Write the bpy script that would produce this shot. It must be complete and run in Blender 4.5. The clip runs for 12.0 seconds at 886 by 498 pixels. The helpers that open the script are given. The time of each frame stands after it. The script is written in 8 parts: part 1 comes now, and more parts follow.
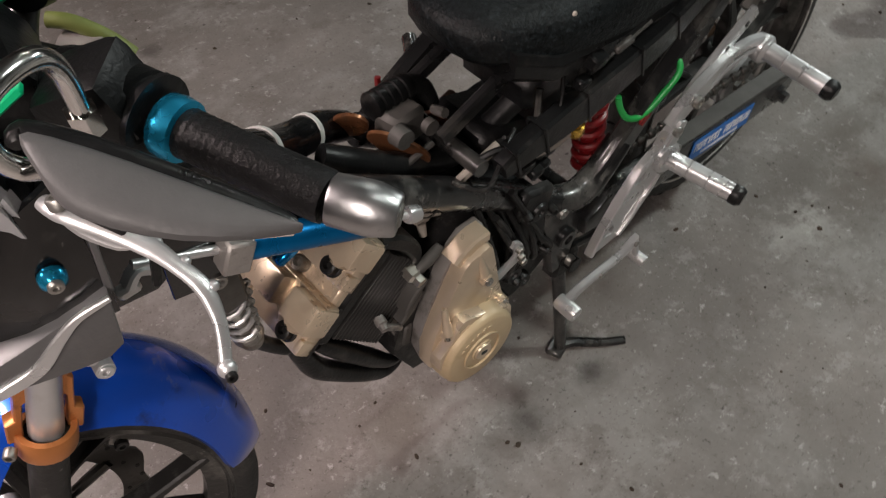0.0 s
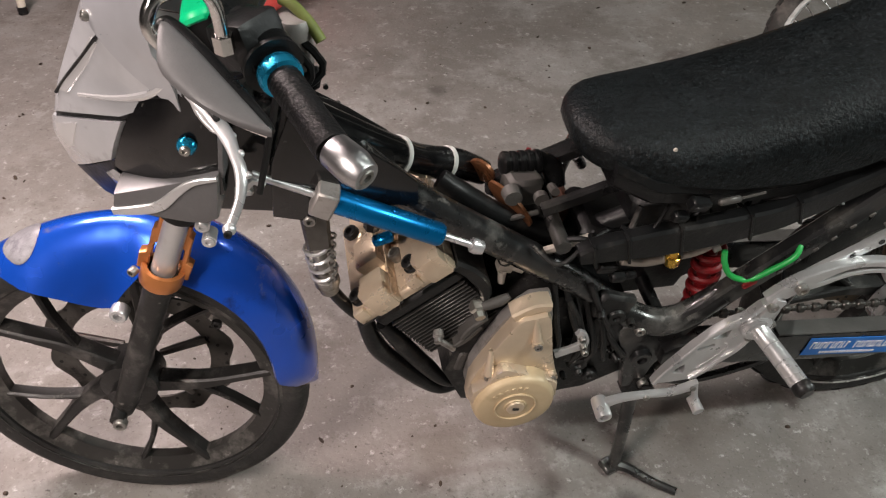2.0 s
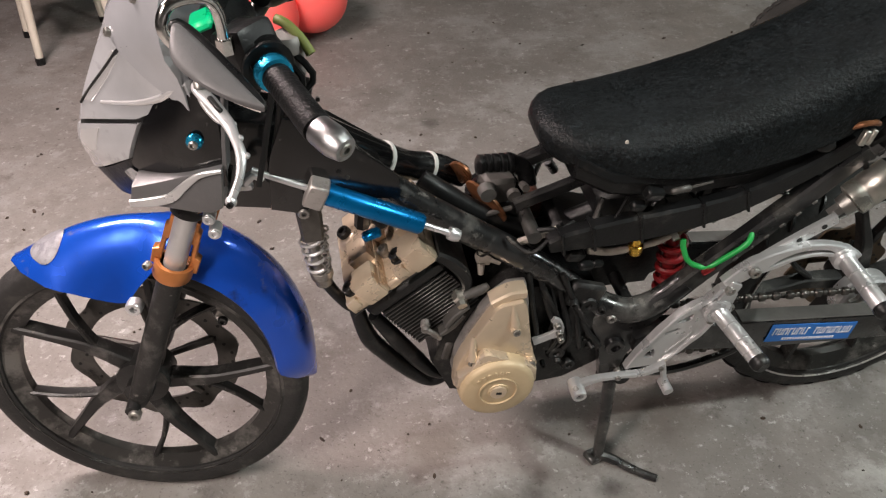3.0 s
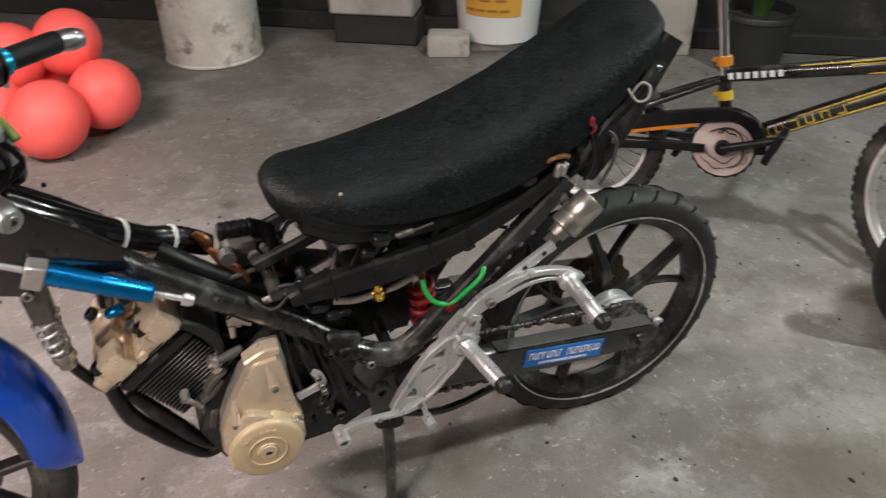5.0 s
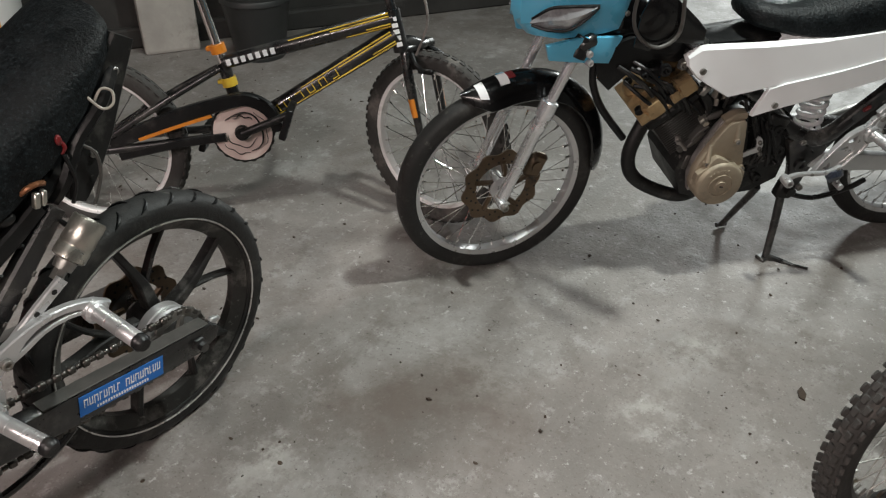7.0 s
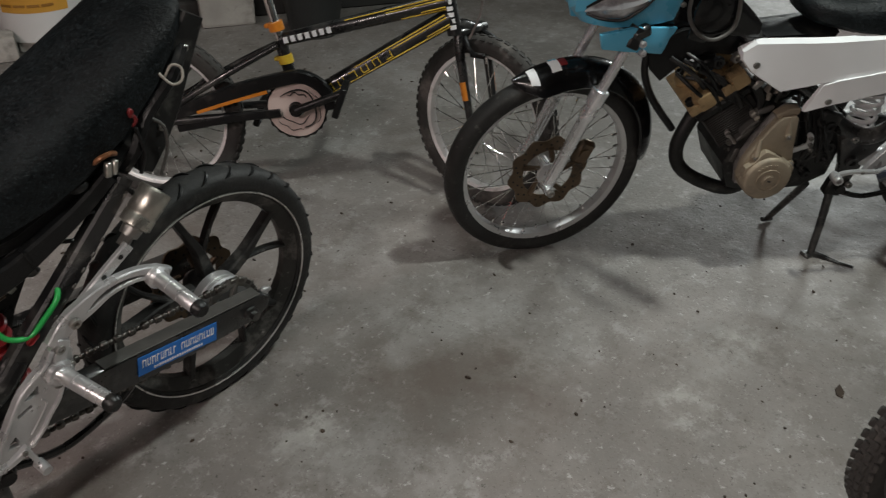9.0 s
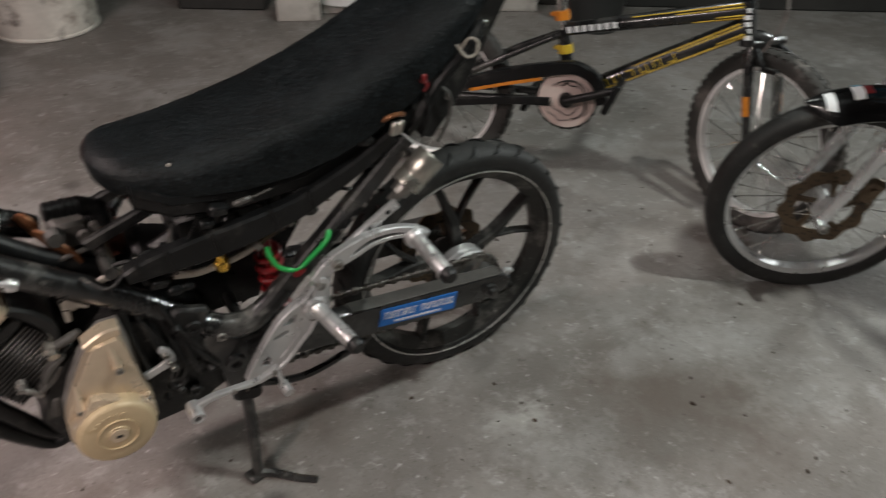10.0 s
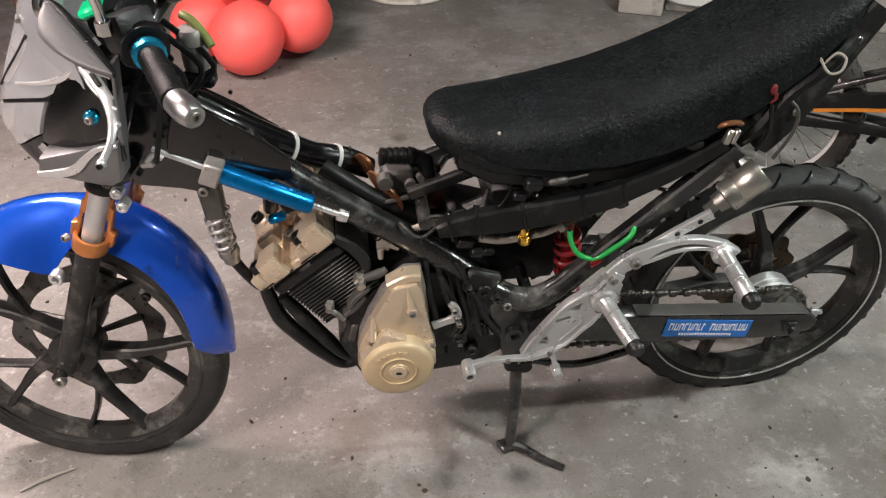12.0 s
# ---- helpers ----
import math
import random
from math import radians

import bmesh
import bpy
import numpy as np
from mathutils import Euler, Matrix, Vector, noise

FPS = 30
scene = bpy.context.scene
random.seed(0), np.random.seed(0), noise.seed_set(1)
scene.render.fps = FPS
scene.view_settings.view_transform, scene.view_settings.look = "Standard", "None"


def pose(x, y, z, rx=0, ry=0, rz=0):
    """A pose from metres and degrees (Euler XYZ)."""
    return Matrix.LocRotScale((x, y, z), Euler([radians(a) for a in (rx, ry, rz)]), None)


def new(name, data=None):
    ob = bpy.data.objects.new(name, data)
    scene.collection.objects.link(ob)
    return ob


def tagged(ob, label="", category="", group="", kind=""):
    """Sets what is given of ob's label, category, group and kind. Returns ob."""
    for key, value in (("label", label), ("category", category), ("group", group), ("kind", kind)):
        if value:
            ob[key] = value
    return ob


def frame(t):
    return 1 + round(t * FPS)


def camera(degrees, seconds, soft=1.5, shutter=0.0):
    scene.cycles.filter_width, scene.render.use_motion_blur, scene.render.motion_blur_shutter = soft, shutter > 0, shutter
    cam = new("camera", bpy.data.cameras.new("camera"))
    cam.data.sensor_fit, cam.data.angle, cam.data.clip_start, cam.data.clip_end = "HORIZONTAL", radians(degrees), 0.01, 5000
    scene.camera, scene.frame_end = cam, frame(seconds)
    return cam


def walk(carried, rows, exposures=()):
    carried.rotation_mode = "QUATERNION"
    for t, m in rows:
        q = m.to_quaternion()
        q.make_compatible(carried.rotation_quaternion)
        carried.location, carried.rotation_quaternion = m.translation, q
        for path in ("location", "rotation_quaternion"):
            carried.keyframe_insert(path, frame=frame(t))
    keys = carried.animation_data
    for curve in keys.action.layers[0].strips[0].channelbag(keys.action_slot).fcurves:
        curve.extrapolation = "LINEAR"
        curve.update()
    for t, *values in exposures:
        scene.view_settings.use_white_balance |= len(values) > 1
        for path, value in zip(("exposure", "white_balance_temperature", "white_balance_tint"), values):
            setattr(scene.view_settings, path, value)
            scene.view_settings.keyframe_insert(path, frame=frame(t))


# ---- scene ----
cam = camera(57.58, 12.0, soft=1.2, shutter=0.3)
PATH = [
    (0.0, 0.1930, -0.6034, 1.1813, 39.581, 3.848, -41.549),
    (0.5, 0.2069, -0.6553, 1.2100, 42.775, 1.277, -34.419),
    (1.0, 0.2272, -0.7026, 1.2275, 45.085, -0.429, -25.810),
    (1.5, 0.2906, -0.8174, 1.2300, 47.870, -0.763, -15.081),
    (2.0, 0.3156, -0.8543, 1.2348, 47.967, -1.230, -10.126),
    (2.5, 0.3238, -0.9046, 1.2460, 49.374, -0.367, -9.136),
    (2.7, 0.3151, -0.9392, 1.2458, 50.237, 0.059, -10.928),
    (4.3, 0.4739, -1.1540, 1.2475, 56.163, 0.456, -7.529),
    (4.5, 0.4871, -1.1524, 1.2514, 56.475, 0.120, -11.082),
    (5.0, 0.4866, -1.1184, 1.2494, 57.189, 0.384, -22.176),
    (5.5, 0.5115, -1.1160, 1.2461, 57.103, 0.440, -32.282),
    (6.0, 0.5519, -1.1385, 1.2507, 57.674, 0.264, -40.477),
    (6.5, 0.5999, -1.1777, 1.2388, 58.003, 0.622, -50.657),
    (6.7, 0.5999, -1.1794, 1.2386, 57.550, 0.267, -53.690),
    (8.3, 0.5673, -1.1904, 1.2597, 55.715, -1.088, -55.396),
    (8.5, 0.5697, -1.1910, 1.2638, 55.517, -1.117, -54.379),
    (9.0, 0.5639, -1.1867, 1.2620, 55.341, -0.877, -50.861),
    (9.5, 0.5524, -1.1660, 1.2568, 55.172, -1.144, -44.357),
    (10.0, 0.5317, -1.1538, 1.2477, 54.768, -1.014, -31.503),
    (10.5, 0.4996, -1.1380, 1.2360, 53.716, 0.633, -15.987),
    (11.0, 0.4915, -1.1392, 1.2396, 53.523, 0.578, -10.192),
    (11.5, 0.5003, -1.1432, 1.2430, 53.655, -0.065, -8.661),
    (12.0, 0.5019, -1.1421, 1.2407, 54.008, 0.050, -8.123),
]
EXPOSURES = [(0.0, -0.38), (1.0, 0.02), (1.5, 0.08), (2.0, 0.16), (2.5, 0.22), (4.5, 0.36), (5.0, 0.34), (5.5, 0.36), (6.0, 0.34), (6.5, 0.28), (8.5, -0.46), (9.5, -0.48), (10.0, -0.18), (10.5, 0.28), (11.0, 0.4), (12.0, 0.46)]
walk(cam, [(t, pose(x, y, z, rx, ry, rz)) for t, x, y, z, rx, ry, rz in PATH], EXPOSURES)


# ---- world, lights ----
world = bpy.data.worlds.new("world")
scene.world = world
world.use_nodes = True
world.node_tree.nodes["Background"].inputs["Color"].default_value = (0.62, 0.72, 0.9, 1)
world.node_tree.nodes["Background"].inputs["Strength"].default_value = 0.035


def area_lamp(x, y, z, length, width, turn, power, colour):
    lamp = new("lamp", bpy.data.lights.new("lamp", "AREA"))
    lamp.data.shape, lamp.data.size, lamp.data.size_y = "RECTANGLE", length, width
    lamp.data.energy, lamp.data.color = power, colour
    lamp.matrix_world = pose(x, y, z, 0, 0, turn)
    return lamp


# unseen lamps below the slab: three follow cast shadows, others add brightness
LAMPS = [
    (-0.80, -1.20, 1.85, 1.2, 0.16, 60, 62, (1.0, 0.86, 0.80)),
    (2.42, -1.08, 2.62, 0.12, 0.10, 40, 60, (0.93, 1.0, 0.95)),
    (2.30, 1.05, 2.62, 0.16, 0.12, 60, 11, (0.95, 1.0, 0.94)),
    (1.05, -0.60, 2.62, 0.14, 0.10, 0, 4, (0.95, 1.0, 0.94)),
    (-0.55, 0.45, 1.75, 0.70, 0.14, 0, 47, (1.0, 0.82, 0.79)),
    (9.3, 0.4, 2.62, 1.2, 0.14, 90, 640, (0.94, 1.0, 0.98)),
]
for row in LAMPS:
    area_lamp(*row)


# ---- materials ----
def node_material(name, colour, rough=0.5, metal=0.0, vary=0.15, grain=60.0, wear=(), bump=0.02, bump_scale=None, coat=0.0, spots=None, gloss=0.5):
    """A surface with broad stains and fine grain; wear: (colour, amount, scale) laid over in worn patches."""
    m = bpy.data.materials.new(name)
    m.use_nodes = True
    nt = m.node_tree
    nodes, links = nt.nodes, nt.links
    bsdf = nodes["Principled BSDF"]
    co = nodes.new("ShaderNodeTexCoord")

    def noise_node(scale, detail=4.0, rough_n=0.6):
        n = nodes.new("ShaderNodeTexNoise")
        n.inputs["Scale"].default_value, n.inputs["Detail"].default_value, n.inputs["Roughness"].default_value = scale, detail, rough_n
        links.new(co.outputs["Object"], n.inputs["Vector"])
        return n.outputs["Fac"]

    def ramp(fac, lo, hi, a=0.0, b=1.0):
        r = nodes.new("ShaderNodeMapRange")
        for key, v in (("From Min", lo), ("From Max", hi), ("To Min", a), ("To Max", b)):
            r.inputs[key].default_value = v
        links.new(fac, r.inputs["Value"])
        return r.outputs["Result"]

    def mix(fac, a, b, kind="MIX"):
        x = nodes.new("ShaderNodeMix")
        x.data_type, x.blend_type = "RGBA", kind
        for sock, v in ((x.inputs[0], fac), (x.inputs[6], a), (x.inputs[7], b)):
            if isinstance(v, (int, float)):
                sock.default_value = v
            elif isinstance(v, tuple):
                sock.default_value = (*v[:3], 1)
            else:
                links.new(v, sock)
        return x.outputs[2]

    dark = tuple(c * (1 - vary) for c in colour)
    lite = tuple(min(1, c * (1 + vary)) for c in colour)
    col = mix(ramp(noise_node(grain * 0.12), 0.35, 0.65), dark, lite)
    col = mix(ramp(noise_node(grain), 0.3, 0.7, 0, 0.5), col, tuple(c * (1 - 1.3 * vary) for c in colour))
    rough_s = ramp(noise_node(grain * 0.3), 0.3, 0.7, max(0.03, rough - 0.1), min(1, rough + 0.12))
    for w_col, amount, scale in wear:
        f = ramp(noise_node(scale, 7.0, 0.68), 0.64 - 0.2 * amount, 0.78 - 0.2 * amount)
        col = mix(f, col, w_col)
    if spots:
        v = nodes.new("ShaderNodeTexVoronoi")
        v.inputs["Scale"].default_value = spots[1]
        links.new(co.outputs["Object"], v.inputs["Vector"])
        col = mix(ramp(v.outputs["Distance"], spots[2], spots[2] * 0.5), col, spots[0])
    links.new(col, bsdf.inputs["Base Color"])
    links.new(rough_s, bsdf.inputs["Roughness"])
    bsdf.inputs["Metallic"].default_value = metal
    bsdf.inputs["Specular IOR Level"].default_value = gloss
    bsdf.inputs["Coat Weight"].default_value = coat
    bsdf.inputs["Coat Roughness"].default_value = 0.08
    if bump:
        b = nodes.new("ShaderNodeBump")
        b.inputs["Strength"].default_value, b.inputs["Distance"].default_value = min(1.0, bump * 10), 0.002
        links.new(noise_node(bump_scale or grain * 2), b.inputs["Height"])
        links.new(b.outputs["Normal"], bsdf.inputs["Normal"])
    return m


def concrete_floor():
    m = node_material("floor_concrete", (0.211, 0.193, 0.180), 0.6, vary=0.14, grain=30, bump=0.1, bump_scale=70)
    nt = m.node_tree
    nodes, links = nt.nodes, nt.links
    bsdf = nodes["Principled BSDF"]
    base = bsdf.inputs["Base Color"].links[0].from_socket
    co = next(n for n in nodes if n.bl_idname == "ShaderNodeTexCoord")

    def layer(scale, lo, hi, colour, amount, col, detail=6.0, shift=0.0, rough_n=0.62):
        mp = nodes.new("ShaderNodeMapping")
        mp.inputs["Location"].default_value = (shift, shift * 0.7, 0)
        links.new(co.outputs["Object"], mp.inputs["Vector"])
        n = nodes.new("ShaderNodeTexNoise")
        n.inputs["Scale"].default_value, n.inputs["Detail"].default_value, n.inputs["Roughness"].default_value = scale, detail, rough_n
        links.new(mp.outputs["Vector"], n.inputs["Vector"])
        r = nodes.new("ShaderNodeMapRange")
        r.inputs["From Min"].default_value, r.inputs["From Max"].default_value = lo, hi
        r.inputs["To Max"].default_value = amount
        links.new(n.outputs["Fac"], r.inputs["Value"])
        x = nodes.new("ShaderNodeMix")
        x.data_type = "RGBA"
        links.new(r.outputs["Result"], x.inputs[0])
        links.new(col, x.inputs[6])
        x.inputs[7].default_value = (*colour, 1)
        return x.outputs[2]

    col = layer(0.9, 0.42, 0.60, (0.139, 0.128, 0.117), 0.9, base, shift=3.1)
    col = layer(2.6, 0.50, 0.60, (0.272, 0.262, 0.252), 0.6, col, shift=7.3, rough_n=0.72)
    col = layer(7.0, 0.54, 0.62, (0.136, 0.119, 0.107), 0.6, col, shift=12.4, rough_n=0.75)
    col = layer(16.0, 0.55, 0.63, (0.313, 0.303, 0.292), 0.55, col, shift=1.7, rough_n=0.78)
    col = layer(11.0, 0.60, 0.68, (0.082, 0.068, 0.061), 0.6, col, shift=5.2, rough_n=0.78)
    col = layer(38.0, 0.61, 0.67, (0.422, 0.408, 0.394), 0.75, col, shift=4.0, detail=5.0, rough_n=0.7)
    col = layer(46.0, 0.63, 0.69, (0.041, 0.034, 0.031), 0.8, col, shift=9.0, detail=5.0, rough_n=0.7)
    col = layer(130.0, 0.60, 0.68, (0.082, 0.068, 0.061), 0.6, col, shift=2.0, detail=3.0)
    col = layer(160.0, 0.64, 0.70, (0.374, 0.360, 0.340), 0.5, col, shift=6.0, detail=3.0)
    fleck = nodes.new("ShaderNodeTexNoise")
    fleck.inputs["Scale"].default_value, fleck.inputs["Detail"].default_value, fleck.inputs["Roughness"].default_value = 17.0, 9.0, 0.76
    links.new(co.outputs["Object"], fleck.inputs["Vector"])
    crisp = nodes.new("ShaderNodeMapRange")
    for key, v in (("From Min", 0.46), ("From Max", 0.58), ("To Min", 0.12), ("To Max", 1.0)):
        crisp.inputs[key].default_value = v
    links.new(fleck.outputs["Fac"], crisp.inputs["Value"])
    # worn and oily patches, and painted shade, each with its own place and size
    warp = nodes.new("ShaderNodeTexNoise")
    warp.inputs["Scale"].default_value, warp.inputs["Detail"].default_value = 5.0, 8.0
    warp.inputs["Roughness"].default_value = 0.7
    links.new(co.outputs["Object"], warp.inputs["Vector"])
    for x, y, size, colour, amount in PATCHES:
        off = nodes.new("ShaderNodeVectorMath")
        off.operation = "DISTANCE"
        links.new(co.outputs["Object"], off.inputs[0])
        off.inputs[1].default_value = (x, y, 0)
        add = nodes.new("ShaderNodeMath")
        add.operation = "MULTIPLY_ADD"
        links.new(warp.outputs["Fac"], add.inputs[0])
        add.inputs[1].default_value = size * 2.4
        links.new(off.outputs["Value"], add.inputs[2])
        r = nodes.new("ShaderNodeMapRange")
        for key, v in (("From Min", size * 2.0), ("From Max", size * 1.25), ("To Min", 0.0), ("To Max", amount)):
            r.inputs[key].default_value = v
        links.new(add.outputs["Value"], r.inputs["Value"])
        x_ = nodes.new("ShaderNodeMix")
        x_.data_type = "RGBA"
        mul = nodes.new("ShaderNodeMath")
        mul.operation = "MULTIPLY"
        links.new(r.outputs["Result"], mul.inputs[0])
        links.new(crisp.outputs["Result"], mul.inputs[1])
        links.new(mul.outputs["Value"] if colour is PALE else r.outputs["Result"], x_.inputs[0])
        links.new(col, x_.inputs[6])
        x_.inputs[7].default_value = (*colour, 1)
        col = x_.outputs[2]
    links.new(col, bsdf.inputs["Base Color"])
    # small pits and crumbs in the worn top coat
    pits = nodes.new("ShaderNodeTexVoronoi")
    pits.inputs["Scale"].default_value = 48.0
    pits.inputs["Randomness"].default_value = 1.0
    links.new(co.outputs["Object"], pits.inputs["Vector"])
    dent = nodes.new("ShaderNodeMapRange")
    for key, v in (("From Min", 0.0), ("From Max", 0.22), ("To Min", 0.0), ("To Max", 1.0)):
        dent.inputs[key].default_value = v
    links.new(pits.outputs["Distance"], dent.inputs["Value"])
    where = nodes.new("ShaderNodeMath")
    where.operation = "MAXIMUM"
    links.new(dent.outputs["Result"], where.inputs[0])
    links.new(crisp.outputs["Result"], where.inputs[1])
    old = next(n for n in nodes if n.bl_idname == "ShaderNodeBump")
    pit_bump = nodes.new("ShaderNodeBump")
    pit_bump.inputs["Strength"].default_value, pit_bump.inputs["Distance"].default_value = 0.55, 0.003
    links.new(where.outputs["Value"], pit_bump.inputs["Height"])
    links.new(old.outputs["Normal"], pit_bump.inputs["Normal"])
    links.new(pit_bump.outputs["Normal"], bsdf.inputs["Normal"])
    return m


PALE, OIL, DIRT_SHADE = (0.42, 0.41, 0.39), (0.05, 0.043, 0.039), (0.106, 0.084, 0.071)
PATCHES = (
    (1.74, -0.45, 0.14, PALE, 0.8),
    (1.28, -0.26, 0.14, PALE, 0.5),
    (1.89, -0.81, 0.16, PALE, 0.6),
    (2.16, -0.84, 0.1, PALE, 0.7),
    (0.29, 0.29, 0.05, PALE, 0.8),
    (0.41, 0.09, 0.05, PALE, 0.6),
    (1.31, -0.23, 0.10, PALE, 0.35),
    (1.33, -0.24, 0.08, PALE, 0.3),
    # brown rows mix floor dirt with bike shade put into the colour
    (1.62, -0.42, 0.34, DIRT_SHADE, 0.9),
    (1.38, 0.20, 0.34, DIRT_SHADE, 0.85),
    (1.62, 0.62, 0.26, DIRT_SHADE, 0.7),
    (2.45, 0.3, 0.4, DIRT_SHADE, 0.6),
    (1.72, 0.00, 0.2, DIRT_SHADE, 0.5),
    (0.49, -0.05, 0.12, DIRT_SHADE, 0.6),
    (0.91, -0.02, 0.15, DIRT_SHADE, 0.5),
    (0.64, -0.18, 0.05, OIL, 0.7),
    (0.78, -0.19, 0.03, OIL, 0.7),
    (0.79, -0.20, 0.05, OIL, 0.6),
    (0.68, 1.19, 0.04, OIL, 0.6),
    (0.69, 1.17, 0.05, OIL, 0.5),
    (0.07, -0.07, 0.07, OIL, 0.5),
    (2.10, -0.25, 0.05, OIL, 0.8),
    (2.50, -0.69, 0.08, OIL, 0.6),
)
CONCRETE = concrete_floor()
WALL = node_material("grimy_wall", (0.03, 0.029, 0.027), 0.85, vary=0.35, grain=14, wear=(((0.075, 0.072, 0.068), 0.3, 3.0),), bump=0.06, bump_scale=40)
PILLAR = node_material("bare_concrete", (0.42, 0.40, 0.37), 0.85, vary=0.22, grain=22, wear=(((0.2, 0.19, 0.17), 0.5, 5.0),), bump=0.08, bump_scale=50)
SLAB = node_material("slab", (0.16, 0.155, 0.15), 0.9, vary=0.15, grain=8, bump=0.04)
BLUE = node_material("blue_metallic_paint", (0.008, 0.085, 0.58), 0.26, metal=0.5, vary=0.2, grain=14, wear=(((0.012, 0.02, 0.07), 0.22, 9.0), ((0.16, 0.18, 0.34), 0.12, 26.0)), bump=0.0, coat=0.9)
BLACK = node_material("black_paint", (0.009, 0.009, 0.0095), 0.3, vary=0.4, grain=50, wear=(((0.05, 0.048, 0.044), 0.6, 12.0), ((0.13, 0.123, 0.113), 0.1, 38.0)), bump=0.02, coat=0.4, gloss=0.55)
# dust, made paler to carry the light on the spars' upper side too
LITDUSTBLACK = node_material("lit_dusty_black_paint", (0.011, 0.011, 0.0112), 0.28, vary=0.4, grain=50, wear=(((0.10, 0.098, 0.092), 0.66, 11.0), ((0.20, 0.19, 0.175), 0.3, 34.0)), bump=0.02, coat=0.45, gloss=0.55)
PLASTIC = node_material("black_plastic", (0.0065, 0.0068, 0.0072), 0.36, vary=0.35, grain=80, wear=(((0.032, 0.03, 0.028), 0.4, 20.0),), bump=0.03, gloss=0.3)
RUBBER = node_material("tyre_rubber", (0.018, 0.0175, 0.017), 0.58, vary=0.35, grain=60, wear=(((0.048, 0.045, 0.041), 0.40, 14.0), ((0.13, 0.122, 0.11), 0.05, 34.0)), bump=0.06, gloss=0.4)
DUSTY = node_material("dusty_tyre", (0.042, 0.040, 0.037), 0.85, vary=0.3, grain=70, wear=(((0.13, 0.12, 0.11), 0.55, 9.0),), bump=0.06)
GRIP = node_material("grip_rubber", (0.0055, 0.0055, 0.006), 0.42, vary=0.3, grain=140, bump=0.06, bump_scale=300, gloss=0.3)
GLOSSBLACK = node_material("glossy_black_paint", (0.0045, 0.0045, 0.005), 0.2, vary=0.3, grain=40, wear=(((0.035, 0.034, 0.032), 0.22, 20.0), ((0.10, 0.098, 0.09), 0.02, 55.0)), bump=0.01, coat=0.5, gloss=0.4)
VINYL = node_material("seat_vinyl", (0.0062, 0.0080, 0.0088), 0.42, vary=0.45, grain=80, wear=(((0.0012, 0.0014, 0.0016), 0.75, 150.0), ((0.02, 0.026, 0.029), 0.5, 230.0)), bump=0.1, bump_scale=170, gloss=0.17)
WHEEL = node_material("dusty_black_alloy", (0.020, 0.0195, 0.019), 0.4, metal=0.3, vary=0.3, grain=40, wear=(((0.085, 0.081, 0.076), 0.45, 18.0), ((0.24, 0.228, 0.21), 0.05, 46.0)), bump=0.03, gloss=0.45)
RIMDUST = node_material("dusty_black_rim", (0.03, 0.029, 0.027), 0.38, metal=0.3, vary=0.3, grain=40, wear=(((0.125, 0.119, 0.11), 0.8, 13.0), ((0.3, 0.285, 0.265), 0.06, 40.0)), bump=0.03, gloss=0.45)
RIMLIP = node_material("polished_rim", (0.62, 0.61, 0.59), 0.3, metal=0.6, vary=0.2, grain=60, wear=(((0.3, 0.29, 0.27), 0.35, 12.0),), bump=0.01)
SILVER = node_material("cast_silver", (0.60, 0.60, 0.605), 0.33, metal=0.7, vary=0.08, grain=70, wear=(((0.50, 0.495, 0.48), 0.25, 20.0),), bump=0.02)
FORKSILVER = node_material("polished_silver_fork", (0.84, 0.86, 0.88), 0.2, metal=0.75, vary=0.08, grain=60, bump=0.01)
TARNISH = node_material("tarnished_nickel", (0.52, 0.50, 0.45), 0.3, metal=0.9, vary=0.2, grain=60, wear=(((0.28, 0.25, 0.2), 0.5, 18.0),), bump=0.02)
BRIGHTRIM = node_material("bright_alloy_rim", (0.82, 0.82, 0.81), 0.34, metal=0.25, vary=0.1, grain=50, wear=(((0.5, 0.49, 0.47), 0.3, 10.0),), bump=0.01)
CHROME = node_material("chrome", (0.78, 0.77, 0.75), 0.14, metal=1.0, vary=0.08, grain=80, wear=(((0.3, 0.28, 0.26), 0.25, 30.0),), bump=0.0)
STEELBRIGHT = node_material("turned_steel", (0.46, 0.46, 0.465), 0.34, metal=1.0, vary=0.12, grain=90, wear=(((0.2, 0.2, 0.2), 0.3, 24.0),), bump=0.01)
STEEL = node_material("dull_steel", (0.34, 0.33, 0.31), 0.42, metal=0.9, vary=0.25, grain=60, wear=(((0.16, 0.13, 0.1), 0.5, 18.0),), bump=0.03)
GOLD = node_material("champagne_engine_paint", (0.64, 0.52, 0.385), 0.3, metal=0.5, vary=0.12, grain=50, wear=(((0.34, 0.26, 0.17), 0.16, 16.0),), bump=0.02, coat=0.15)
TAN = node_material("tan_cover_paint", (0.55, 0.425, 0.265), 0.45, metal=0.15, vary=0.12, grain=40, wear=(((0.42, 0.31, 0.17), 0.4, 10.0),), bump=0.02)
HEADGOLD = node_material("oily_gold_head", (0.46, 0.32, 0.17), 0.38, metal=0.55, vary=0.3, grain=50, wear=(((0.05, 0.04, 0.03), 0.5, 26.0),), bump=0.04)
DULLGOLD = node_material("dusty_engine_cover", (0.36, 0.30, 0.22), 0.55, metal=0.3, vary=0.2, grain=40, wear=(((0.2, 0.17, 0.13), 0.5, 12.0),), bump=0.03)
CASE = node_material("grey_crankcase", (0.33, 0.31, 0.295), 0.48, metal=0.55, vary=0.2, grain=50, wear=(((0.12, 0.11, 0.1), 0.5, 16.0),), bump=0.03)
